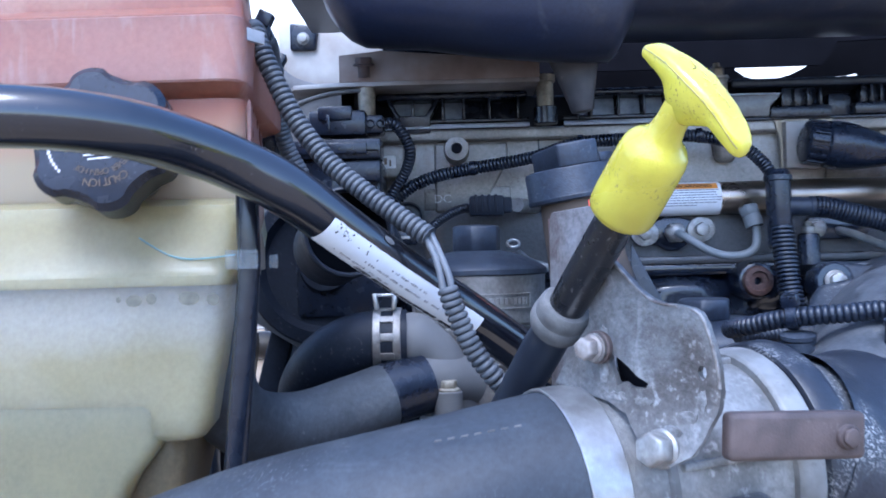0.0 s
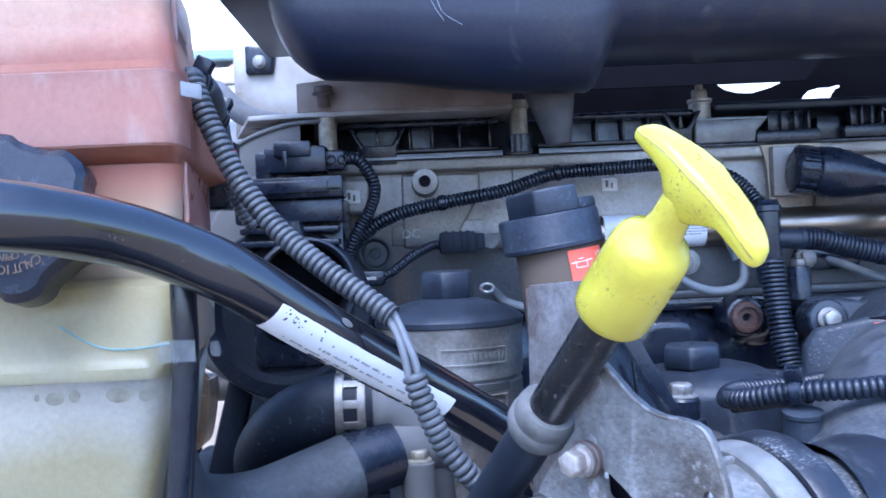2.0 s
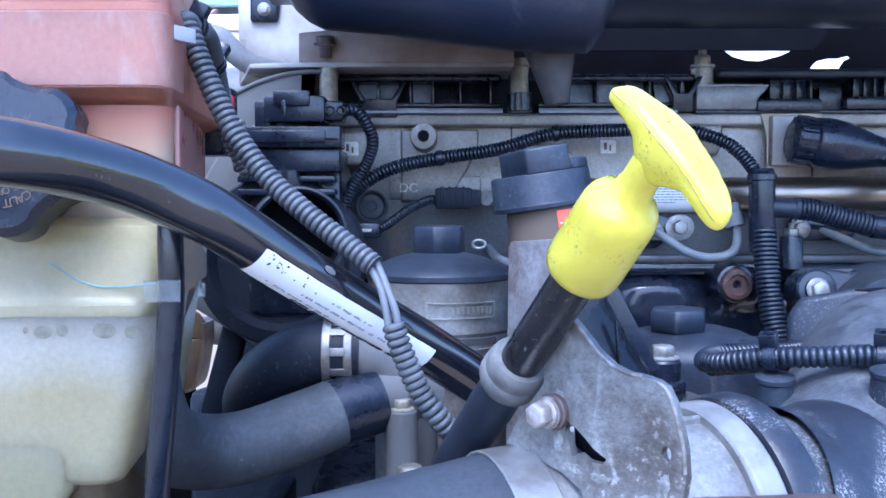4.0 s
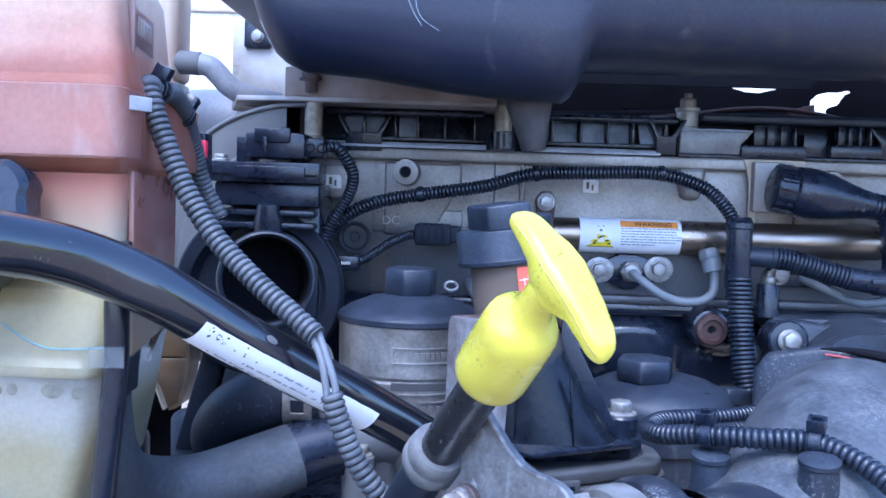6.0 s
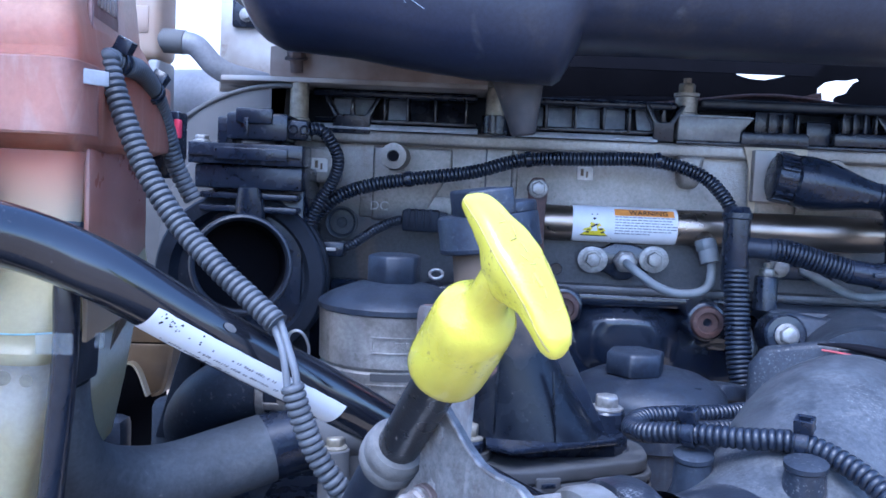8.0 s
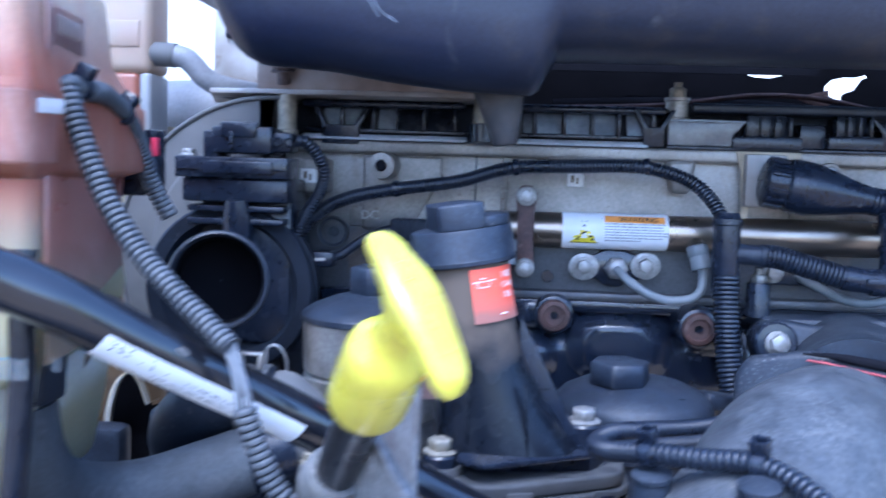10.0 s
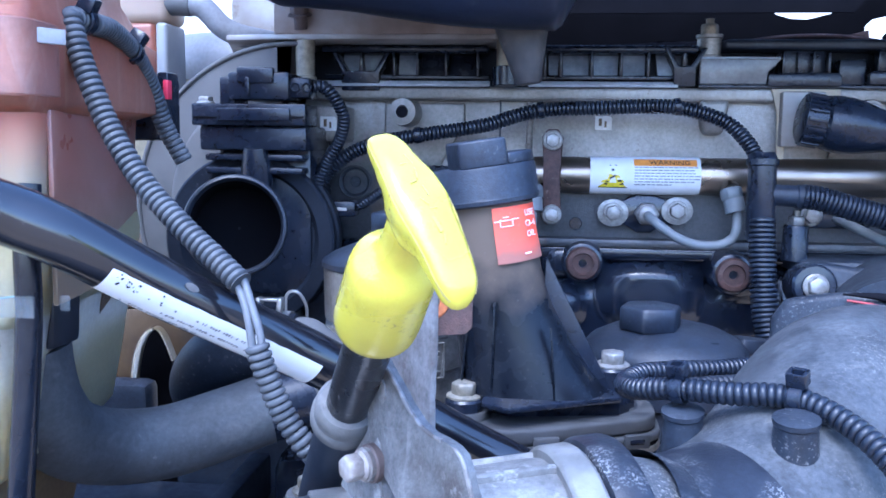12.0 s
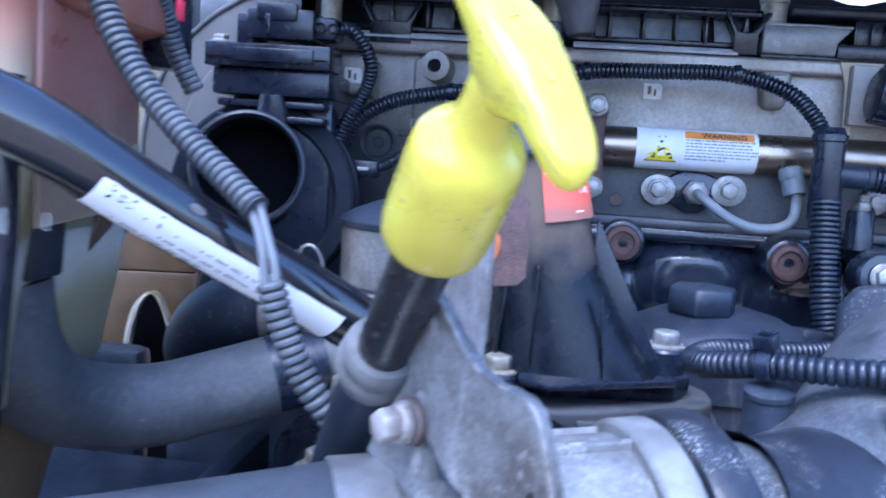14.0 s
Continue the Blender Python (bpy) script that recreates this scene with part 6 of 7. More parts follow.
part("seal_ring", lathe([(0.057, 0), (0.0600, 0.0008), (0.0612, 0.003), (0.0612, 0.012), (0.0600, 0.0145), (0.057, 0.015)], CM @ Matrix.Translation((0, 0, 0.1062)) @ Matrix.Diagonal((1, 1, 1.25, 1)), 56), "scuffed", elbow, "black rubber seal ring")
part("rear_flange", prism([(-0.085, 0.030), (-0.075, 0.046), (-0.03, 0.056), (0.07, 0.048), (0.10, 0.03), (0.10, -0.09), (-0.06, -0.09), (-0.085, -0.05)], 0.022, frame_of((0.425, 0.835, 1.536), (-0.40, -0.90, 0.10), (0.92, -0.38, 0)), 0.006, 3), "enamel_dusty", elbow)
for x, y, z in ((0.236, 0.598, 1.550), (0.2825, 0.5555, 1.5610)):
    part("clip_boss", lathe([(0.0175, -0.06), (0.0135, -0.022), (0.0112, -0.017), (0.0104, 0.0), (0.0112, 0.001), (0.0112, 0.0035), (0.008, 0.0045)], frame_of((x, y, z + 0.010), (-0.05, -0.15, 1)), 30), "enamel_dusty", elbow)
seal = thing("red_gasket", (0.42, 0.83, 1.60), "thin red gasket edge in the black flange joint", "gasket")
part("dark_gap", sweep(spline([(0.386, 0.826, 1.5925), (0.410, 0.819, 1.5925), (0.445, 0.808, 1.588), (0.49, 0.795, 1.582)], 0.006), lambda i, f: 0.0035 * math.sin(math.pi * min(0.98, max(0.02, f))) + 0.0005, 10), "matte", seal, "dark open joint")
part("edge", sweep(spline([(0.388, 0.8215, 1.5885), (0.402, 0.816, 1.5875), (0.425, 0.809, 1.584), (0.455, 0.800, 1.580), (0.50, 0.790, 1.574)], 0.006), 0.0009, 8), "red_dark", seal)

cover2 = thing("manifold_casting", (0.47, 0.94, 1.50), "dusty black cast manifold flange with plated bolts", "manifold")
part("flange", prism([(-0.100, -0.09), (-0.100, 0.012), (-0.085, 0.028), (-0.05, 0.022), (0.0, 0.030), (0.06, 0.024), (0.10, 0.032), (0.30, 0.03), (0.30, -0.09)], 0.045, frame_of((0.480, 0.965, 1.573), (0, -1, 0.12), (1, 0, 0)), 0.007, 3), "enamel_dusty", cover2)
part("tube_mouth", sweep(spline([(0.44, 0.84, 1.540), (0.455, 0.89, 1.540), (0.47, 0.96, 1.545)], 0.01), 0.064, 40), "enamel_dusty", cover2)
part("top_shelf", box_at(0.385, 0.80, 0.945, 1.04, 1.588, 1.603, 0.005), "enamel_dusty", cover2)
bolt(cover2, (0.391, 0.912, 1.585), (0, -1, 0.12), 0.0140, 0.008, 0.0110, turn=18)
bolt(cover2, (0.508, 0.912, 1.588), (0, -1, 0.12), 0.0140, 0.008, 0.0110, turn=4)
part("bolt_pad", lathe([(0.020, -0.03), (0.019, -0.002), (0.017, 0)], frame_of((0.391, 0.9135, 1.585), (0, -1, 0.12)), 28), "enamel", cover2)
part("bolt_pad", lathe([(0.020, -0.03), (0.019, -0.002), (0.017, 0)], frame_of((0.508, 0.9135, 1.588), (0, -1, 0.12)), 28), "enamel", cover2)
stand = thing("stud_pillar", (0.384, 0.965, 1.60), "black spacer pillar with a plated stud", "pillar")
part("pillar", lathe([(0.0115, 0), (0.011, 0.030), (0.010, 0.032)], Matrix.Translation((0.386, 0.965, 1.601)), 24), "plastic", stand)
part("nut", hexagon(0.013, 0.008, Matrix.Translation((0.386, 0.965, 1.633))), "zinc", stand)
part("stud", lathe([(0.0035, 0), (0.0035, 0.006)], Matrix.Translation((0.386, 0.965, 1.640)), 12), "zinc", stand)

cond = thing("clipped_conduit", (0.25, 0.60, 1.57), "black corrugated conduit tied to bosses on the intake elbow", "conduit")
part("conduit", corrugated([(0.320, 0.735, 1.560), (0.28, 0.705, 1.561), (0.245, 0.686, 1.563), (0.222, 0.672, 1.564), (0.2095, 0.650, 1.563), (0.2130, 0.624, 1.567), (0.2310, 0.603, 1.5735), (0.258, 0.587, 1.5765), (0.287, 0.575, 1.5785), (0.310, 0.556, 1.570), (0.325, 0.533, 1.555), (0.338, 0.505, 1.533), (0.35, 0.47, 1.505)], 0.0063, 0.0040, 0.2), "conduit_black", cond)
part("conduit_under", corrugated([(0.215, 0.655, 1.558), (0.25, 0.672, 1.557), (0.30, 0.70, 1.555)], 0.0055, 0.004), "rubber", cond)
for x, y, z, d in ((0.234, 0.600, 1.5740, (0.8, -0.5, 0.1)), (0.2875, 0.5745, 1.5785, (0.8, -0.5, 0))):
    m = frame_of((x, y, z), d, (0, 0, 1))
    tie = thing("zip_tie", (x, y, z), "black plastic zip tie with a square head", "zip tie", "zip ties on the elbow conduit")
    part("band", ring(0.0066, 0.0080, 0.007, m @ Matrix.Translation((0, 0, -0.0035))), "plastic", tie)
    hm = m @ pose(0.0108, 0.001, 0, 0, 0, 14) @ Matrix.Diagonal((0.85, 0.85, 0.85, 1))
    part("head", merge(box(0.003, 0.010, 0.011, hm @ Matrix.Translation((-0.0035, 0, 0)), 0.0008), box(0.009, 0.0028, 0.011, hm @ Matrix.Translation((0, -0.0042, 0)), 0.0008), box(0.009, 0.0028, 0.011, hm @ Matrix.Translation((0, 0.0042, 0)), 0.0008), box(0.009, 0.010, 0.0028, hm @ Matrix.Translation((0, 0, 0.0045)), 0.0008), box(0.009, 0.010, 0.0028, hm @ Matrix.Translation((0, 0, -0.0045)), 0.0008)), "plastic", tie)

# ---- glossy black bent tube with its sticker ----
pipe = thing("bent_tube", (-0.02, 0.57, 1.61), "glossy black painted steel tube with a white part sticker", "tube")
TP = [(-0.62, 0.43, 1.60), (-0.40, 0.415, 1.658), (-0.26, 0.420, 1.683), (-0.19, 0.436, 1.688), (-0.143, 0.460, 1.6855), (-0.113, 0.493, 1.678), (-0.092, 0.512, 1.669), (-0.069, 0.5265, 1.656), (-0.040, 0.5525, 1.6325), (-0.007, 0.5845, 1.6065), (0.028, 0.614, 1.581), (0.060, 0.640, 1.556), (0.09, 0.655, 1.533), (0.14, 0.670, 1.503), (0.22, 0.665, 1.470), (0.32, 0.68, 1.44)]
TR = 0.0150
tpath = spline(TP, 0.005)
part("tube", sweep(tpath, TR, 32), "tube", pipe, smooth=60)


def sticker(s0, s1, a0, a1, lift=0.00025, ragged=0.0):
    """A strip bent round the tube between two stretches of its path (metres along) and two angles."""
    bm = bmesh.new()
    i0, i1 = s0, s1
    prev = None
    rings = []
    for i, p in enumerate(tpath[:-1]):
        d = (tpath[i + 1] - tpath[max(i - 1, 0)]).normalized()
        n = V((0, -1, 0)) - d * V((0, -1, 0)).dot(d)
        n.normalize()
        b = d.cross(n)
        if i0 <= i <= i1:
            row = []
            for k in range(9):
                a = radians(a0 + (a1 - a0) * k / 8 + (ragged * noise.noise(V((i * 0.9, k, 0))) if k == 8 else 0))
                row.append(bm.verts.new(p + (n * math.cos(a) + b * math.sin(a)) * (TR + lift)))
            rings.append(row)
    for r0, r1 in zip(rings, rings[1:]):
        for k in range(8):
            bm.faces.new((r0[k], r0[k + 1], r1[k + 1], r1[k]))
    return bm


def nearest(p):
    return min(range(len(tpath)), key=lambda i: (tpath[i] - V(p)).length)


I0, I1 = nearest((-0.052, 0.540, 1.642)), nearest((0.031, 0.616, 1.578))
paper = part("sticker", sticker(I0, I1, 68, -16, ragged=2), "paper", pipe, "white paper part sticker, scuffed")


def on_tube(i, ang, lift=0.0005):
    p = tpath[i]
    d = (tpath[i + 1] - tpath[i - 1]).normalized()
    n = (V((0, -1, 0)) - d * V((0, -1, 0)).dot(d)).normalized()
    b = d.cross(n)
    a = radians(ang)
    o = n * math.cos(a) + b * math.sin(a)
    return frame_of(p + o * (TR + lift), o, d)


rng = random.Random(4)
marks, dark = [], []
for ang, first, last_, keep in ((57, 7, 40, 0.92), (44, 3, 9, 0.6), (26, 6, 17, 0.8), (8, 8, 14, 0.6)):
    for i in range(I0 + first, min(I1 - 1, I0 + last_ + 3)):
        for k in range(3):
            if rng.random() < keep:
                w = 0.0005 + 0.0006 * rng.random()
                m_ = on_tube(i, ang) @ pose((k - 1) * 0.0016, (rng.random() - 0.5) * 0.0004, 0, 0, 0, -14)
                (dark if ang == 57 else marks).append(box(w * (1.4 if ang == 57 else 1), 0.0010 + 0.0008 * rng.random() + (0.0012 if ang == 57 else 0), 0.0002, m_, 0))
part("printed_bars", merge(*dark), "ink", paper)
part("faded_print", merge(*marks), "ink_faded", paper)
spots = []
for k in range(26):
    i = I0 + 1 + rng.randrange(6)
    spots.append(lathe([(0.0002 + 0.0005 * rng.random(), 0), (0.0002, 0.0002)], on_tube(i, -12 + 22 * rng.random()) @ pose((rng.random() - 0.5) * 0.004, 0, 0), 8))
part("scuff_spots", merge(*spots), "ink", paper)
chip = lathe([(0.0028, 0), (0.002, 0.0002)], on_tube(nearest((-0.030, 0.563, 1.623)), -48) @ Matrix.Diagonal((1.5, 0.8, 1, 1)), 10)
part("paint_chip", chip, "collar", pipe, "pale paint chip")

# ---- grey conduit looping from the tank to the dipstick ----
gc = thing("grey_conduit", (-0.10, 0.61, 1.76), "dusty grey split corrugated conduit with bare wires between", "conduit")
part("upper_conduit", corrugated([(-0.105, 0.625, 1.7690), (-0.106, 0.610, 1.770), (-0.103, 0.605, 1.7635), (-0.093, 0.600, 1.739), (-0.0775, 0.595, 1.708), (-0.0565, 0.588, 1.680), (-0.031, 0.578, 1.6575), (-0.010, 0.570, 1.642), (0.0065, 0.563, 1.630)], 0.0066, 0.0041, 0.27), "conduit", gc)
part("lower_conduit", corrugated([(0.0165, 0.556, 1.600), (0.021, 0.556, 1.586), (0.030, 0.556, 1.565), (0.041, 0.556, 1.549), (0.052, 0.562, 1.535), (0.062, 0.575, 1.515)], 0.0064, 0.0041, 0.27), "conduit", gc)
part("back_conduit", corrugated([(-0.103, 0.628, 1.769), (-0.106, 0.660, 1.768), (-0.113, 0.705, 1.757), (-0.116, 0.735, 1.737), (-0.113, 0.748, 1.712), (-0.101, 0.753, 1.687)], 0.0068, 0.0040, 0.16), "conduit", gc)
for dx in (-0.0025, 0.0025):
    part("wire", sweep(spline([(0.004 + dx, 0.565, 1.634), (0.011 + dx * 0.7, 0.560, 1.620), (0.0155 + dx, 0.557, 1.606), (0.017 + dx, 0.556, 1.596)], 0.003), 0.0021, 12), "wire", gc)
for x, y, z, d in ((-0.105, 0.617, 1.770, (0, 1, 0)), (-0.111, 0.690, 1.761, (-0.1, 1, -0.3))):
    m = frame_of((x, y, z), d, (0.5, 0, 1))
    part("cable_tie", merge(ring(0.0068, 0.0084, 0.007, m), box(0.009, 0.010, 0.009, m @ Matrix.Translation((0.010, 0, 0.003)), 0.001)), "plastic", gc)
clipt = thing("white_strap", (-0.10, 0.56, 1.756), "short white plastic strap on the tank rib", "strap")
part("band", box(0.026, 0.003, 0.0080, pose(-0.0996, 0.5678, 1.7555, 0, 0, 62), 0.0006), "white_dusty", clipt)
sens = thing("level_sensor", (-0.12, 0.77, 1.72), "black plastic sensor plug with a red lock tab", "sensor")
part("housing", box_at(-0.168, -0.122, 0.757, 0.80, 1.702, 1.750, 0.004), "plastic", sens)
part("side_key", box_at(-0.124, -0.115, 0.760, 0.78, 1.716, 1.752, 0.002), "plastic", sens)
part("lock_tab", box_at(-0.1185, -0.1145, 0.758, 0.766, 1.732, 1.746, 0.001), "red", sens, "red lock tab")

# ---- coolant expansion tank ----
tank = thing("expansion_tank", (-0.25, 0.65, 1.49), "translucent cream and pink plastic coolant expansion tank", "coolant tank")


def shell(rows, r):
    """Loft of rounded four-sided sections: rows of z, right edge, front, back, inset of the back right corner."""
    bm = bmesh.new()
    rings = []
    for z, xr, yf, yb, ins in rows:
        sec = rounded([(-0.46, yf), (xr, yf), (xr - ins, yb), (-0.46, yb)], r)
        rings.append([bm.verts.new((p.x, p.y, z)) for p in sec])
    n = len(rings[0])
    for r0, r1 in zip(rings, rings[1:]):
        for k in range(n):
            bm.faces.new((r0[k], r0[(k + 1) % n], r1[(k + 1) % n], r1[k]))
    bm.faces.new(rings[0][::-1])
    bm.faces.new(rings[-1])
    return bm


UPPER = [(1.656, -0.104, 0.560, 0.745, 0.028), (1.700, -0.102, 0.560, 0.748, 0.030), (1.716, -0.101, 0.559, 0.748, 0.030), (1.7205, -0.100, 0.552, 0.750, 0.016), (1.724, -0.099, 0.5475, 0.750, 0.016), (1.764, -0.099, 0.5475, 0.750, 0.016), (1.769, -0.100, 0.553, 0.745, 0.022), (1.786, -0.102, 0.553, 0.735, 0.027), (1.792, -0.104, 0.556, 0.732, 0.028), (1.835, -0.108, 0.556, 0.730, 0.028), (1.848, -0.114, 0.565, 0.725, 0.028), (1.853, -0.124, 0.58, 0.715, 0.026)]
LOWER = [(1.5135, -0.134, 0.556, 0.730, 0.02), (1.5150, -0.129, 0.550, 0.734, 0.022), (1.5190, -0.1255, 0.547, 0.737, 0.023), (1.530, -0.1225, 0.5465, 0.738, 0.024), (1.560, -0.116, 0.546, 0.74, 0.025), (1.601, -0.109, 0.5455, 0.742, 0.026), (1.605, -0.108, 0.5428, 0.743, 0.026), (1.611, -0.107, 0.5428, 0.743, 0.026), (1.616, -0.106, 0.5475, 0.744, 0.026), (1.640, -0.101, 0.549, 0.745, 0.027), (1.652, -0.102, 0.552, 0.745, 0.028), (1.6575, -0.106, 0.562, 0.742, 0.028)]
upper_ = part("upper_tank", shell(UPPER[2:], 0.016), "tank_pink", tank, "coolant-stained pink upper chamber", smooth=40)
part("waist", shell(UPPER[:3], 0.016), "tank_waist", tank, "waist fading from pink to cream", smooth=40)
middle_ = part("middle_tank", shell(LOWER[6:], 0.016), "tank_cream", tank, "cream middle chamber", smooth=40)
part("lower_tank", shell(LOWER[:7], 0.016), "tank_scuffed", tank, "cream lower chamber scuffed white below the seam", smooth=40)
part("lower_body", shell([(1.380, -0.190, 0.5485, 0.74, 0.02), (1.470, -0.180, 0.5475, 0.74, 0.02), (1.492, -0.1685, 0.5470, 0.74, 0.02), (1.505, -0.158, 0.5465, 0.74, 0.02), (1.5150, -0.151, 0.5461, 0.738, 0.02), (1.532, -0.151, 0.5459, 0.738, 0.02), (1.537, -0.153, 0.5466, 0.738, 0.02)], 0.010), "tank_low_dark", tank, "dull cream body going on below the chamber", smooth=60)
part("foot", shell([(1.40, -0.165, 0.575, 0.72, 0.02), (1.470, -0.150, 0.571, 0.73, 0.02), (1.500, -0.1445, 0.569, 0.735, 0.02), (1.5120, -0.146, 0.570, 0.735, 0.02), (1.5165, -0.154, 0.574, 0.732, 0.02)], 0.016), "tank_foot", tank, "brown-stained foot", smooth=40)
part("rear_flange", prism([(0, -0.135), (0.074, -0.157), (0.074, -0.040), (0, -0.038)], 0.003, Matrix(((-0.19, 0.30, 0.935, -0.109), (0.982, 0.0, 0.19, 0.671), (0.0, 0.954, -0.30, 1.658), (0, 0, 0, 1))), 0.0008), "tan", tank, "brown-stained rear flange")
part("front_panel", shell([(1.7236, -0.0998, 0.5482, 0.60, 0.004), (1.7252, -0.0986, 0.5468, 0.60, 0.004), (1.7624, -0.0986, 0.5468, 0.60, 0.004), (1.7640, -0.0998, 0.5482, 0.60, 0.004)], 0.016), "tank_light", upper_, "rubbed pale pink panel")
part("side_label", box(0.0016, 0.056, 0.024, pose(-0.1166, 0.630, 1.8035, 0, 0, 9.0), 0.0004), "tank_light", tank)
part("embossed_marks", merge(*[box(0.0016, 0.005, 0.011, pose(-0.1126 - 0.00116 * k, 0.6115 + 0.0073 * k, 1.8050, 0, 0, 9.0), 0.0006) for k in range(6)]), "tank_pink", upper_)
part("vertical_rib", box(0.003, 0.004, 0.11, pose(-0.1090, 0.592, 1.785, 0, 0, 9.0), 0.0008), "tank_light", tank)
part("side_wall", box(0.003, 0.158, 0.106, pose(-0.1165, 0.655, 1.665, 0, 0, 9.8), 0.001), "tank_side", tank, "pink-brown stained side wall")
part("pen_line", sweep(spline([(-0.162, 0.5472, 1.6335), (-0.152, 0.5472, 1.6270), (-0.143, 0.547, 1.6225), (-0.133, 0.5468, 1.6205), (-0.118, 0.5465, 1.6210), (-0.106, 0.5465, 1.6225)], 0.004), 0.0005, 6), "blue_pen", middle_, "hand-drawn blue level line")
for x, z, w, h in ((-0.1650, 1.597, 0.0048, 0.0034), (-0.1550, 1.598, 0.0030, 0.0034), (-0.1330, 1.598, 0.0062, 0.0042), (-0.1190, 1.597, 0.0036, 0.0034), (-0.1740, 1.598, 0.0014, 0.0018)):
    part("smudge", lathe([(1.0, 0.0), (0.6, 0.25), (0.01, 0.3)], facing(x, 0.5452, z) @ Matrix.Diagonal((w, h, 0.0004, 1)), 14), "smudge", tank, "grey thumb smudge")
capm = frame_of((-0.1757, 0.546, 1.685), (0.06, -1, 0.18), (1, 0, 0))
part("filler_neck", lathe([(0.030, -0.02), (0.030, 0.012)], capm, 32), "tank_cream", tank)
cap = thing("tank_cap", (-0.178, 0.53, 1.685), "black plastic coolant cap with lobed rim and printed caution", "cap")
prof = bmesh.new()
cl, ch, ct = [], [], []
for k in range(96):
    a = 2 * math.pi * k / 96
    c6 = math.cos(6 * a + radians(108))
    r = 0.0396 + 0.0030 * math.copysign(abs(c6) ** 0.55, c6)
    for lst, rr, zz in ((cl, r, 0.004), (ch, r, 0.022), (ct, r - 0.004, 0.0255)):
        lst.append(prof.verts.new((rr * math.cos(a), rr * math.sin(a), zz)))
for p, q in ((cl, ch), (ch, ct)):
    for k in range(96):
        prof.faces.new((p[k], p[(k + 1) % 96], q[(k + 1) % 96], q[k]))
prof.faces.new(ct)
prof.faces.new(cl[::-1])
prof.transform(capm)
lid = part("lid", prof, "plastic", cap)
for k, c in enumerate("CAUTION"):
    a = radians(-55 - 7.6 * k)
    writing(c, 0.0064, capm @ pose(0.0262 * math.cos(a), 0.0262 * math.sin(a), 0.0258, 0, 0, math.degrees(a) - 90), "tan", lid, "letter", 0.0001)
for k, c in enumerate("NEVER OPEN HOT"):
    a = radians(-37 - 6.4 * k)
    if c != " ":
        writing(c, 0.0048, capm @ pose(0.0202 * math.cos(a), 0.0202 * math.sin(a), 0.0258, 0, 0, math.degrees(a) - 90), "tan", lid, "letter", 0.0001)
bars([(0.000, -0.0125, 0.013, 0.0009), (0.000, -0.0100, 0.017, 0.0009), (-0.001, -0.0075, 0.014, 0.0009), (0.001, -0.0050, 0.012, 0.0009)], capm @ pose(0, 0, 0.0258, 0, 0, 6), "ink_white", lid, "printed_lines", 0.0003)
bars([(0.028 * math.cos(radians(a)), 0.028 * math.sin(radians(a)), 0.0013, 0.0020) for a in range(184, 228, 5)], capm @ Matrix.Translation((0, 0, 0.0258)), "ink_white", lid, "printed_ring", 0.0003)
tp = thing("tape", (-0.10, 0.545, 1.619), "strip of clear tape holding the black strap", "tape")
part("strip", box(0.0185, 0.0012, 0.0110, pose(-0.0992, 0.5340, 1.6195, 0, 0, 4), 0.0003), "tape", tp)
part("white_end", box(0.005, 0.002, 0.008, pose(-0.0855, 0.556, 1.6180, 0, 0, 0), 0.0005), "tape", tp)
st = thing("overflow_hose", (-0.10, 0.545, 1.50), "glossy black rubber overflow hose beside the tank", "hose")
part("hose", sweep(spline([(-0.0975, 0.546, 1.680), (-0.097, 0.542, 1.645), (-0.0968, 0.5415, 1.615), (-0.1005, 0.5415, 1.57), (-0.1055, 0.542, 1.52), (-0.111, 0.544, 1.47), (-0.120, 0.55, 1.40), (-0.14, 0.58, 1.33)], 0.006), 0.0066, 20), "gloss_rubber", st)
part("cuff", ring(0.0064, 0.0074, 0.008, frame_of((-0.0972, 0.5435, 1.660), (0.0, -0.1, 1))), "rubber", st, "matt black end cuff")
# ---- coolant hoses low at the front ----
ch_ = thing("coolant_hose", (-0.10, 0.70, 1.50), "dusty grey rubber coolant elbow hose with a black band", "hose")
part("rubber", sweep(spline([(-0.139, 0.606, 1.583), (-0.139, 0.609, 1.565), (-0.138, 0.618, 1.541), (-0.134, 0.638, 1.517), (-0.121, 0.668, 1.501), (-0.095, 0.697, 1.496), (-0.060, 0.720, 1.504), (-0.036, 0.733, 1.511)], 0.005), 0.0250, 36), "hose_pale", ch_)
part("end_clip", box(0.024, 0.030, 0.040, pose(-0.124, 0.606, 1.604, 0, 3, 0), 0.003), "rubber", ch_, "black clip at the tank spigot")
part("band", sweep(spline([(-0.037, 0.7325, 1.511), (-0.022, 0.740, 1.5145), (-0.006, 0.748, 1.518)], 0.004), 0.0246, 36), "plastic", ch_, "glossy black end band")
fit_ = thing("water_outlet", (0.0, 0.76, 1.50), "dusty aluminium water outlet elbow with bolts", "fitting")
part("elbow", sweep(spline([(-0.030, 0.757, 1.552), (-0.016, 0.758, 1.551), (-0.002, 0.760, 1.543), (0.009, 0.764, 1.527), (0.016, 0.770, 1.505), (0.020, 0.785, 1.45)], 0.004), lambda i, f: 0.0205 + 0.003 * math.exp(-((f - 0.12) / 0.06) ** 2), 32), "housing", fit_)
part("stub", sweep(spline([(-0.01, 0.747, 1.519), (0.01, 0.757, 1.52), (0.03, 0.775, 1.515)], 0.004), 0.021, 28), "housing", fit_)
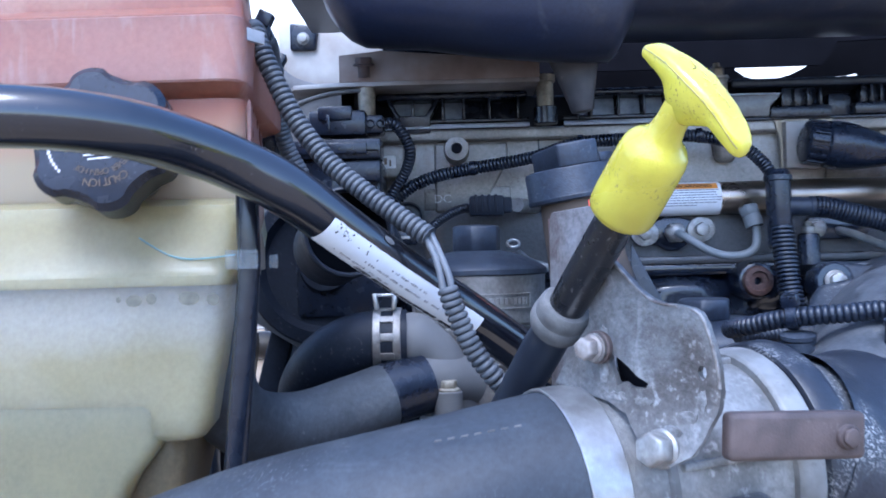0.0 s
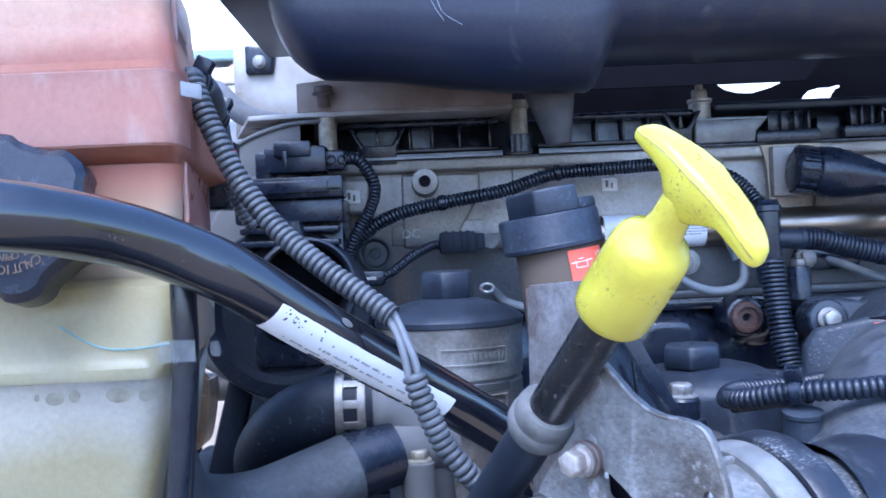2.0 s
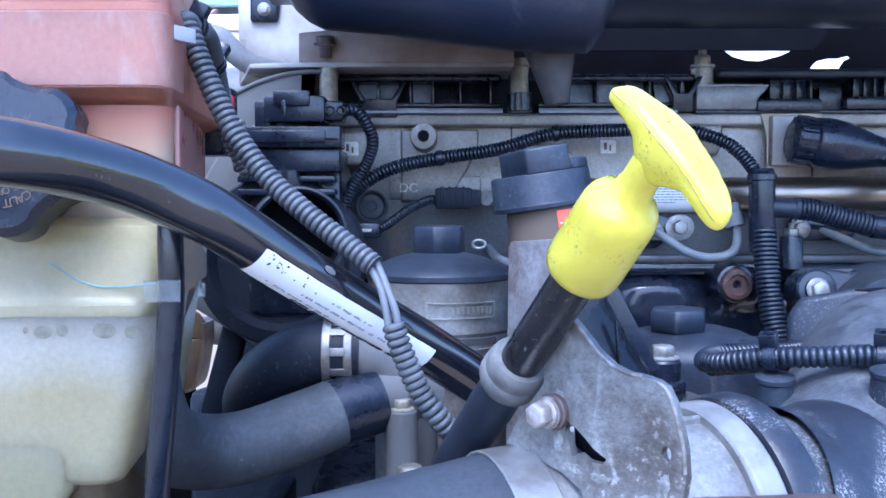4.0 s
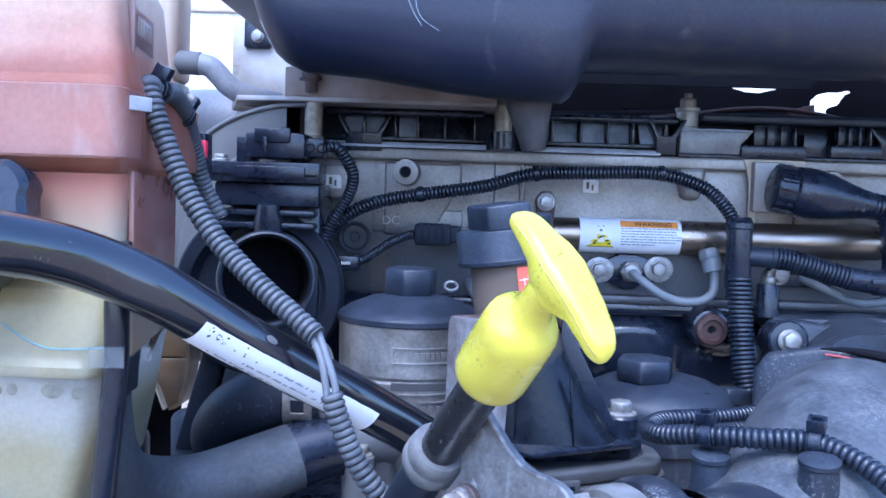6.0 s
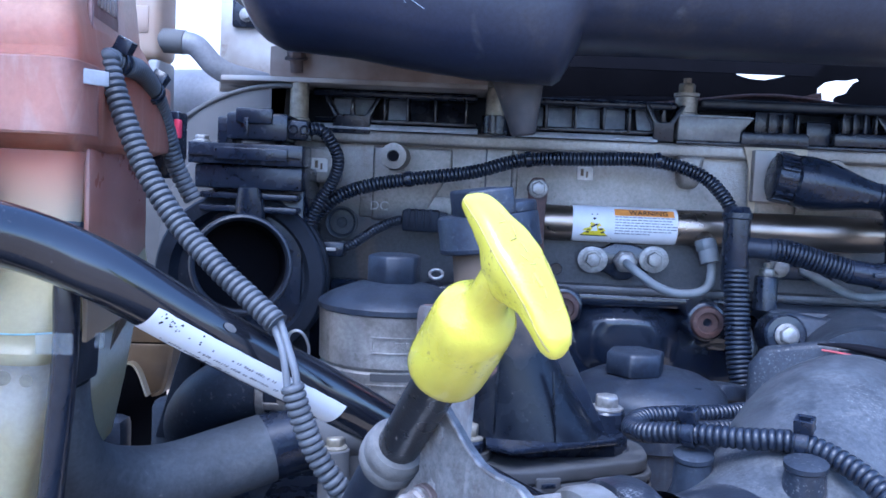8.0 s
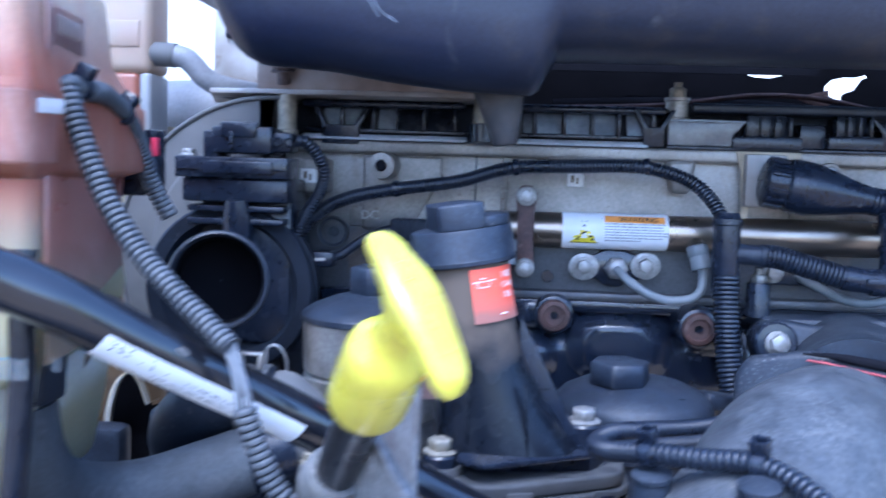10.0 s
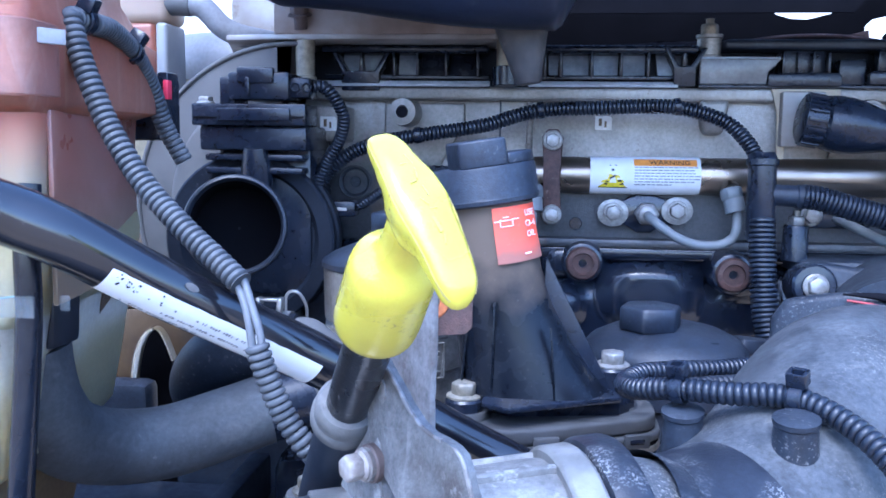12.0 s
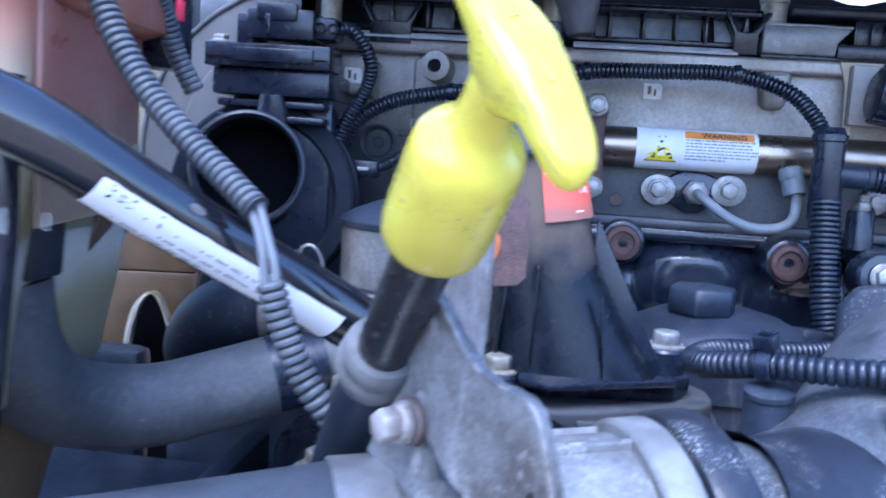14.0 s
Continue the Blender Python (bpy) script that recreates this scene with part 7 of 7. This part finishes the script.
part("bolt_pillar", lathe([(0.012, -0.07), (0.011, 0.0), (0.010, 0.001)], Matrix.Translation((0.013, 0.735, 1.512)), 24), "housing", fit_)
bolt(fit_, (0.013, 0.735, 1.513), (0, 0, 1), 0.0125, 0.007, 0.0095, "zinc_yellow")
bolt(fit_, (0.022, 0.640, 1.490), (0, 0, 1), 0.0145, 0.008, 0.0115, "zinc_yellow")
part("lower_boss", lathe([(0.017, -0.08), (0.0165, -0.004), (0.015, 0.0)], Matrix.Translation((0.022, 0.640, 1.489)), 24), "alu_dark", fit_)
uh = thing("upper_coolant_hose", (-0.10, 0.76, 1.53), "black rubber coolant hose with a spring clamp", "hose")
part("rubber", sweep(spline([(-0.118, 0.930, 1.450), (-0.118, 0.860, 1.475), (-0.110, 0.800, 1.505), (-0.092, 0.770, 1.531), (-0.068, 0.758, 1.547), (-0.044, 0.756, 1.552), (-0.020, 0.757, 1.552)], 0.006), 0.0245, 32), "deep_rubber", uh)
uc = part("spring_clamp", merge(ring(0.0247, 0.0262, 0.0065, frame_of((-0.046, 0.756, 1.552), (1, 0, 0.0), (0, 0, 1)), 40), ring(0.0247, 0.0262, 0.0065, frame_of((-0.030, 0.757, 1.552), (1, 0, 0.0), (0, 0, 1)), 40)), "alu_dark", uh, "wide flat spring clamp")
for a in (-60, -25, 10, 45, 80):
    o_ = V((0, -math.cos(radians(a)), math.sin(radians(a))))
    part("clamp_bridge", box(0.012, 0.0060, 0.0016, frame_of(V((-0.0345, 0.7565, 1.552)) + o_ * 0.0255, o_, (1, 0, 0)), 0.0005), "alu_dark", uc)
for k in (-1, 1):
    part("clamp_ear", box(0.0035, 0.009, 0.013, pose(-0.036 + 0.0075 * k, 0.746, 1.584, 0, 8 * k, 0), 0.0008), "steel", uh)
part("clamp_link", box(0.016, 0.006, 0.0025, pose(-0.036, 0.745, 1.589, 0, 0, 0), 0.0008), "steel", uh)
wl = thing("wire_clip", (-0.021, 0.775, 1.575), "small bent plated wire clip on the outlet", "clip")
part("loop", sweep(spline([(-0.030, 0.770, 1.560), (-0.029, 0.763, 1.588), (-0.020, 0.762, 1.592), (-0.014, 0.765, 1.580), (-0.017, 0.772, 1.560)], 0.002), 0.0012, 8), "steel", wl)

# ---- broken tan shroud and dark fan shroud behind ----
tan = thing("broken_shroud", (-0.10, 0.66, 1.57), "broken tan plastic shroud edge below the tank", "shroud")


def sheet_along(pts, y0, y1, t=0.003):
    path = spline([(x, 0, z) for x, z in pts], 0.003)
    bm = bmesh.new()
    rows = []
    for i, p in enumerate(path):
        d = (path[min(i + 1, len(path) - 1)] - path[max(i - 1, 0)]).normalized()
        n = V((-d.z, 0, d.x)) * t / 2
        rows.append([bm.verts.new((q.x, y, q.z)) for q, y in ((p + n, y0), (p - n, y0), (p - n, y1), (p + n, y1))])
    for r0, r1 in zip(rows, rows[1:]):
        for k in range(4):
            bm.faces.new((r0[k], r0[(k + 1) % 4], r1[(k + 1) % 4], r1[k]))
    bm.faces.new(rows[0])
    bm.faces.new(rows[-1][::-1])
    return bm


part("panel", prism([(-0.2904, 1.433), (-0.2858, 1.4613), (-0.2774, 1.4848), (-0.2632, 1.4969), (-0.2524, 1.4885), (-0.2417, 1.4617), (-0.2281, 1.4689), (-0.2190, 1.5129), (-0.2195, 1.518), (-0.36, 1.513), (-0.37, 1.433)], 0.004, facing(0, 1.064, 0), 0.0008), "tan", tan)
part("arch", sheet_along([(-0.2904, 1.430), (-0.2858, 1.4613), (-0.2774, 1.4848), (-0.2632, 1.4969), (-0.2524, 1.4885), (-0.2417, 1.4617)], 1.048, 1.066, 0.002), "tank_foot", tan, "pale broken edge")
part("upper_panel", prism([(-0.36, 1.513), (-0.2195, 1.518), (-0.2190, 1.535), (-0.226, 1.545), (-0.262, 1.560), (-0.285, 1.62), (-0.36, 1.62)], 0.004, facing(0, 1.075, 0), 0.0008), "tan", tan)
part("upper_sheet", prism([(-0.42, 1.600), (-0.238, 1.600), (-0.236, 1.680), (-0.212, 1.752), (-0.208, 1.768), (-0.42, 1.768)], 0.004, facing(0, 1.080, 0), 0.0008), "cream_sheet", tan, "dull cream upper sheet")
# Black sheet added behind the arch in place of the deep shade there.
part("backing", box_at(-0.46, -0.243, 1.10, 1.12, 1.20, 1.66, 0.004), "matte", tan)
part("web", sheet_along([(-0.2405, 1.460), (-0.2281, 1.4689), (-0.2195, 1.5129), (-0.2195, 1.535)], 1.06, 1.10, 0.004), "tan", tan)
fan = thing("fan_shroud", (-0.35, 1.0, 1.40), "dark dusty plastic fan shroud at the engine front", "shroud")
pulley = part("pulley", lathe([(0.030, -0.030), (0.079, -0.030), (0.080, -0.028), (0.080, -0.016), (0.0745, -0.013), (0.0745, -0.008), (0.080, -0.005), (0.080, 0.004), (0.078, 0.006), (0.066, 0.006), (0.060, -0.004), (0.030, -0.006), (0.024, 0.004), (0.001, 0.005)], facing(-0.110, 0.925, 1.612), 56), "deep_rubber", fan, "black pulley with a belt groove")
part("lower_arm", prism([(-0.172, 1.560), (-0.150, 1.552), (-0.176, 1.440), (-0.205, 1.440)], 0.02, facing(0, 0.990, 0), 0.004), "deep_rubber", fan)
part("stub_pipe", sweep(spline([(-0.36, 1.17, 1.515), (-0.28, 1.15, 1.515), (-0.205, 1.15, 1.515)], 0.01), 0.017, 24), "plate", fan, "pale bare pipe end")
tray = thing("splash_tray", (-0.3, 0.8, 1.25), "dark plastic splash tray under the front hoses", "tray")
part("tray", box_at(-0.62, 0.14, 0.56, 0.98, 1.22, 1.36, 0.02), "plastic_dusty", tray)
part("rib", box_at(-0.12, -0.10, 0.60, 0.95, 1.35, 1.40, 0.004), "plastic_dusty", tray)
part("back_wall", box_at(-0.62, -0.243, 0.985, 1.02, 0.70, 1.452, 0.01), "plastic_dusty", tray)
part("back_wall", box_at(-0.216, -0.07, 0.985, 1.02, 0.70, 1.475, 0.01), "plastic_dusty", tray)
low = thing("lower_cover", (0.0, 0.9, 1.30), "dark plastic cover low beside the engine block", "cover")
part("panel", box_at(-0.075, 0.30, 0.86, 1.04, 0.70, 1.43, 0.02), "enamel", low)

# ---- far end of the bay ----
bot = thing("washer_bottle", (-0.226, 1.0, 1.75), "cream plastic bottle with a coral pink lower half", "bottle")
bottle_ = part("bottle", box_at(-0.275, -0.213, 0.985, 1.04, 1.816, 1.915, 0.010, 4), "bottle_cream", bot)
part("label_panel", box_at(-0.262, -0.224, 0.9835, 0.990, 1.842, 1.868, 0.0012), "bottle_cream", bottle_)
part("lower_bottle", box_at(-0.274, -0.226, 0.986, 1.039, 1.752, 1.8175, 0.006, 3), "tank_pink", bot, "coral pink lower half")
part("side_column", box_at(-0.226, -0.214, 0.988, 1.037, 1.752, 1.8175, 0.004, 3), "blue_bottle", bot, "pale grey side column")
bt = thing("bypass_hose", (-0.19, 1.02, 1.82), "curved pale grey rubber bypass hose", "hose")
part("rubber", sweep(spline([(-0.215, 1.0, 1.837), (-0.195, 1.0, 1.836), (-0.183, 1.001, 1.834), (-0.174, 1.003, 1.826), (-0.165, 1.006, 1.816), (-0.150, 1.015, 1.808), (-0.12, 1.04, 1.803)], 0.004), 0.0112, 20), "pale_pipe", bt)
part("sleeve", sweep(spline([(-0.222, 1.0, 1.837), (-0.207, 1.0, 1.837), (-0.192, 1.0, 1.836)], 0.004), 0.0122, 20), "housing", bt, "darker grey end sleeve")
pt = thing("grey_pipe", (-0.30, 1.15, 1.79), "wide pale grey pipe behind the gear housing", "pipe")
part("pipe", sweep(spline([(-0.60, 1.18, 1.76), (-0.35, 1.16, 1.775), (-0.20, 1.14, 1.785), (-0.08, 1.14, 1.75)], 0.02), 0.040, 32), "pale_pipe", pt)

# ---- far side of the bay and what lies beyond ----
far = thing("far_side_pipe", (0.5, 1.55, 1.80), "exhaust pipe on the far side of the engine, blackened for shade", "pipe")
# Pipe painted near-black because the gap it lies in is in shade.
part("pipe", sweep(spline([(0.05, 1.50, 1.84), (0.25, 1.52, 1.845), (0.42, 1.53, 1.848), (0.56, 1.55, 1.840), (0.70, 1.58, 1.80), (0.9, 1.6, 1.76)], 0.02), 0.042, 28), "matte", far)
shield = thing("heat_shield", (0.3, 1.62, 1.70), "heat shield panel on the far side of the engine, blackened for shade", "heat shield")
strip = [(0.437, 1.884), (0.447, 1.896), (0.500, 1.900), (0.548, 1.889), (0.540, 1.884), (0.518, 1.874), (0.490, 1.867), (0.470, 1.868), (0.452, 1.873)]
gap = [(0.562, 1.858), (0.571, 1.867), (0.588, 1.871), (0.602, 1.871), (0.616, 1.8745), (0.619, 1.872), (0.611, 1.868), (0.607, 1.862), (0.602, 1.854), (0.590, 1.850), (0.586, 1.846), (0.587, 1.812), (0.563, 1.812)]
# Slits added so bright sky shows as the dashed glints of a bar.
glint_slits = [[(x, z), (x + w, z - 0.0004), (x + w, z - 0.0034), (x, z - 0.0030)] for x, z, w in ((0.300, 1.8405, 0.010), (0.315, 1.8402, 0.014), (0.335, 1.8398, 0.007), (0.640, 1.832, 0.022), (0.352, 1.8395, 0.016), (0.412, 1.8378, 0.009), (0.428, 1.8372, 0.006), (0.441, 1.8368, 0.014))]
# Panel coloured near-black to carry the shade of the enclosed far side.
part("panel", pierced([(0.0, 1.40), (1.6, 1.40), (1.6, 2.3), (0.0, 2.3)], [strip, gap, *glint_slits], 0.006, facing(0, 1.366, 0)), "matte", shield)
# Likewise blackened, for the dark gap below the duct.
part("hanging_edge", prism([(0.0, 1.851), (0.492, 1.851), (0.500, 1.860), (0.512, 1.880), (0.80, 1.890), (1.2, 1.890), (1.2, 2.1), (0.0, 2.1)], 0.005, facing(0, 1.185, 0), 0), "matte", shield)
part("rusty_stay", prism([(0.505, 1.846), (0.530, 1.843), (0.563, 1.852), (0.566, 1.826), (0.552, 1.828)], 0.004, facing(0, 1.350, 0), 0.0008), "rust", shield, "rusty stay beside the gap")
cable = thing("battery_cable", (0.45, 1.42, 1.86), "thin dark cable run behind the valve cover", "cable")
part("cable", sweep(spline([(0.20, 1.33, 1.822), (0.35, 1.33, 1.828), (0.48, 1.33, 1.826), (0.60, 1.33, 1.815), (0.75, 1.33, 1.80), (0.95, 1.33, 1.79)], 0.012), 0.008, 14), "matte", cable)
cable2 = thing("battery_cable", (0.45, 1.30, 1.83), "thin brown cable run behind the valve cover", "cable")
part("cable", sweep(spline([(0.15, 1.30, 1.815), (0.33, 1.30, 1.822), (0.46, 1.30, 1.838), (0.56, 1.30, 1.832), (0.70, 1.30, 1.80)], 0.012), 0.0035, 12), "rust", cable2)

hall = thing("yard_wall", (-6.0, 22.0, 0.0), "long white sunlit yard wall with a tan coping", "wall")
part("wall", box_at(-22, 2, 22.0, 22.5, 0, 5.9, 0.05), "far_white", hall)
part("coping", box_at(-22.2, 2.2, 21.9, 22.6, 5.9, 6.3, 0.05), "far_wall", hall, "tan rendered coping")
for x in (-9.6, -8.7, -7.5, -6.9, -6.2, -5.2, -4.3):
    part("wall_anchor", box(0.11, 0.06, 0.11, pose(x, 21.98, 5.15 + 0.35 * math.sin(5 * x), 0, 0, 0), 0.02), "rubber", hall, "dark wall anchor")
houses = ((-11.5, 25.0, 2.6, 7.0, "far_wall", "far_red"), (-9.3, 26.0, 2.2, 7.3, "far_white", "far_teal"), (-7.4, 25.5, 1.6, 6.9, "far_wall", "far_red"), (-6.2, 27.0, 2.4, 7.6, "far_white", "far_teal"), (-4.3, 25.8, 1.8, 7.0, "far_white", "far_red"), (-2.2, 27.0, 2.4, 7.4, "far_wall", "far_teal"))
for x, y, w, h, wall_, roof_ in houses:
    hs = thing("small_house", (x, y, 0), "small pale house with a teal sheet roof" if roof_ == "far_teal" else "small pale house with a faded red sheet roof", "house")
    body_ = part("wall", box_at(x - w / 2, x + w / 2, y, y + 3, 0, h, 0.04), wall_, hs)
    part("roof", box(w + 0.5, 1.9, 0.10, pose(x, y - 0.2, h + 0.1, 20, 0, 4 * math.sin(3 * x)), 0.03), roof_, hs)
    part("window", box_at(x - 0.35, x + 0.25, y - 0.04, y + 0.05, h - 0.75, h - 0.3, 0.02), "rubber", body_)
truck = thing("parked_lorry", (-6.0, 15.0, 0.0), "white box lorry parked in the yard", "lorry")
part("box", box_at(-9.0, -3.6, 14.2, 16.6, 1.1, 4.1, 0.08), "far_white", truck)
part("cab", box_at(-3.5, -1.6, 14.3, 16.5, 0.6, 3.0, 0.2, 3), "far_white", truck)
part("chassis", box_at(-9.0, -1.6, 14.5, 16.3, 0.6, 1.1, 0.05), "rubber", truck)
for x in (-8.0, -2.6):
    part("wheel", lathe([(0.25, 0), (0.48, 0.0), (0.48, 0.3), (0.25, 0.3)], facing(x, 14.5, 0.48), 32), "rubber", truck)
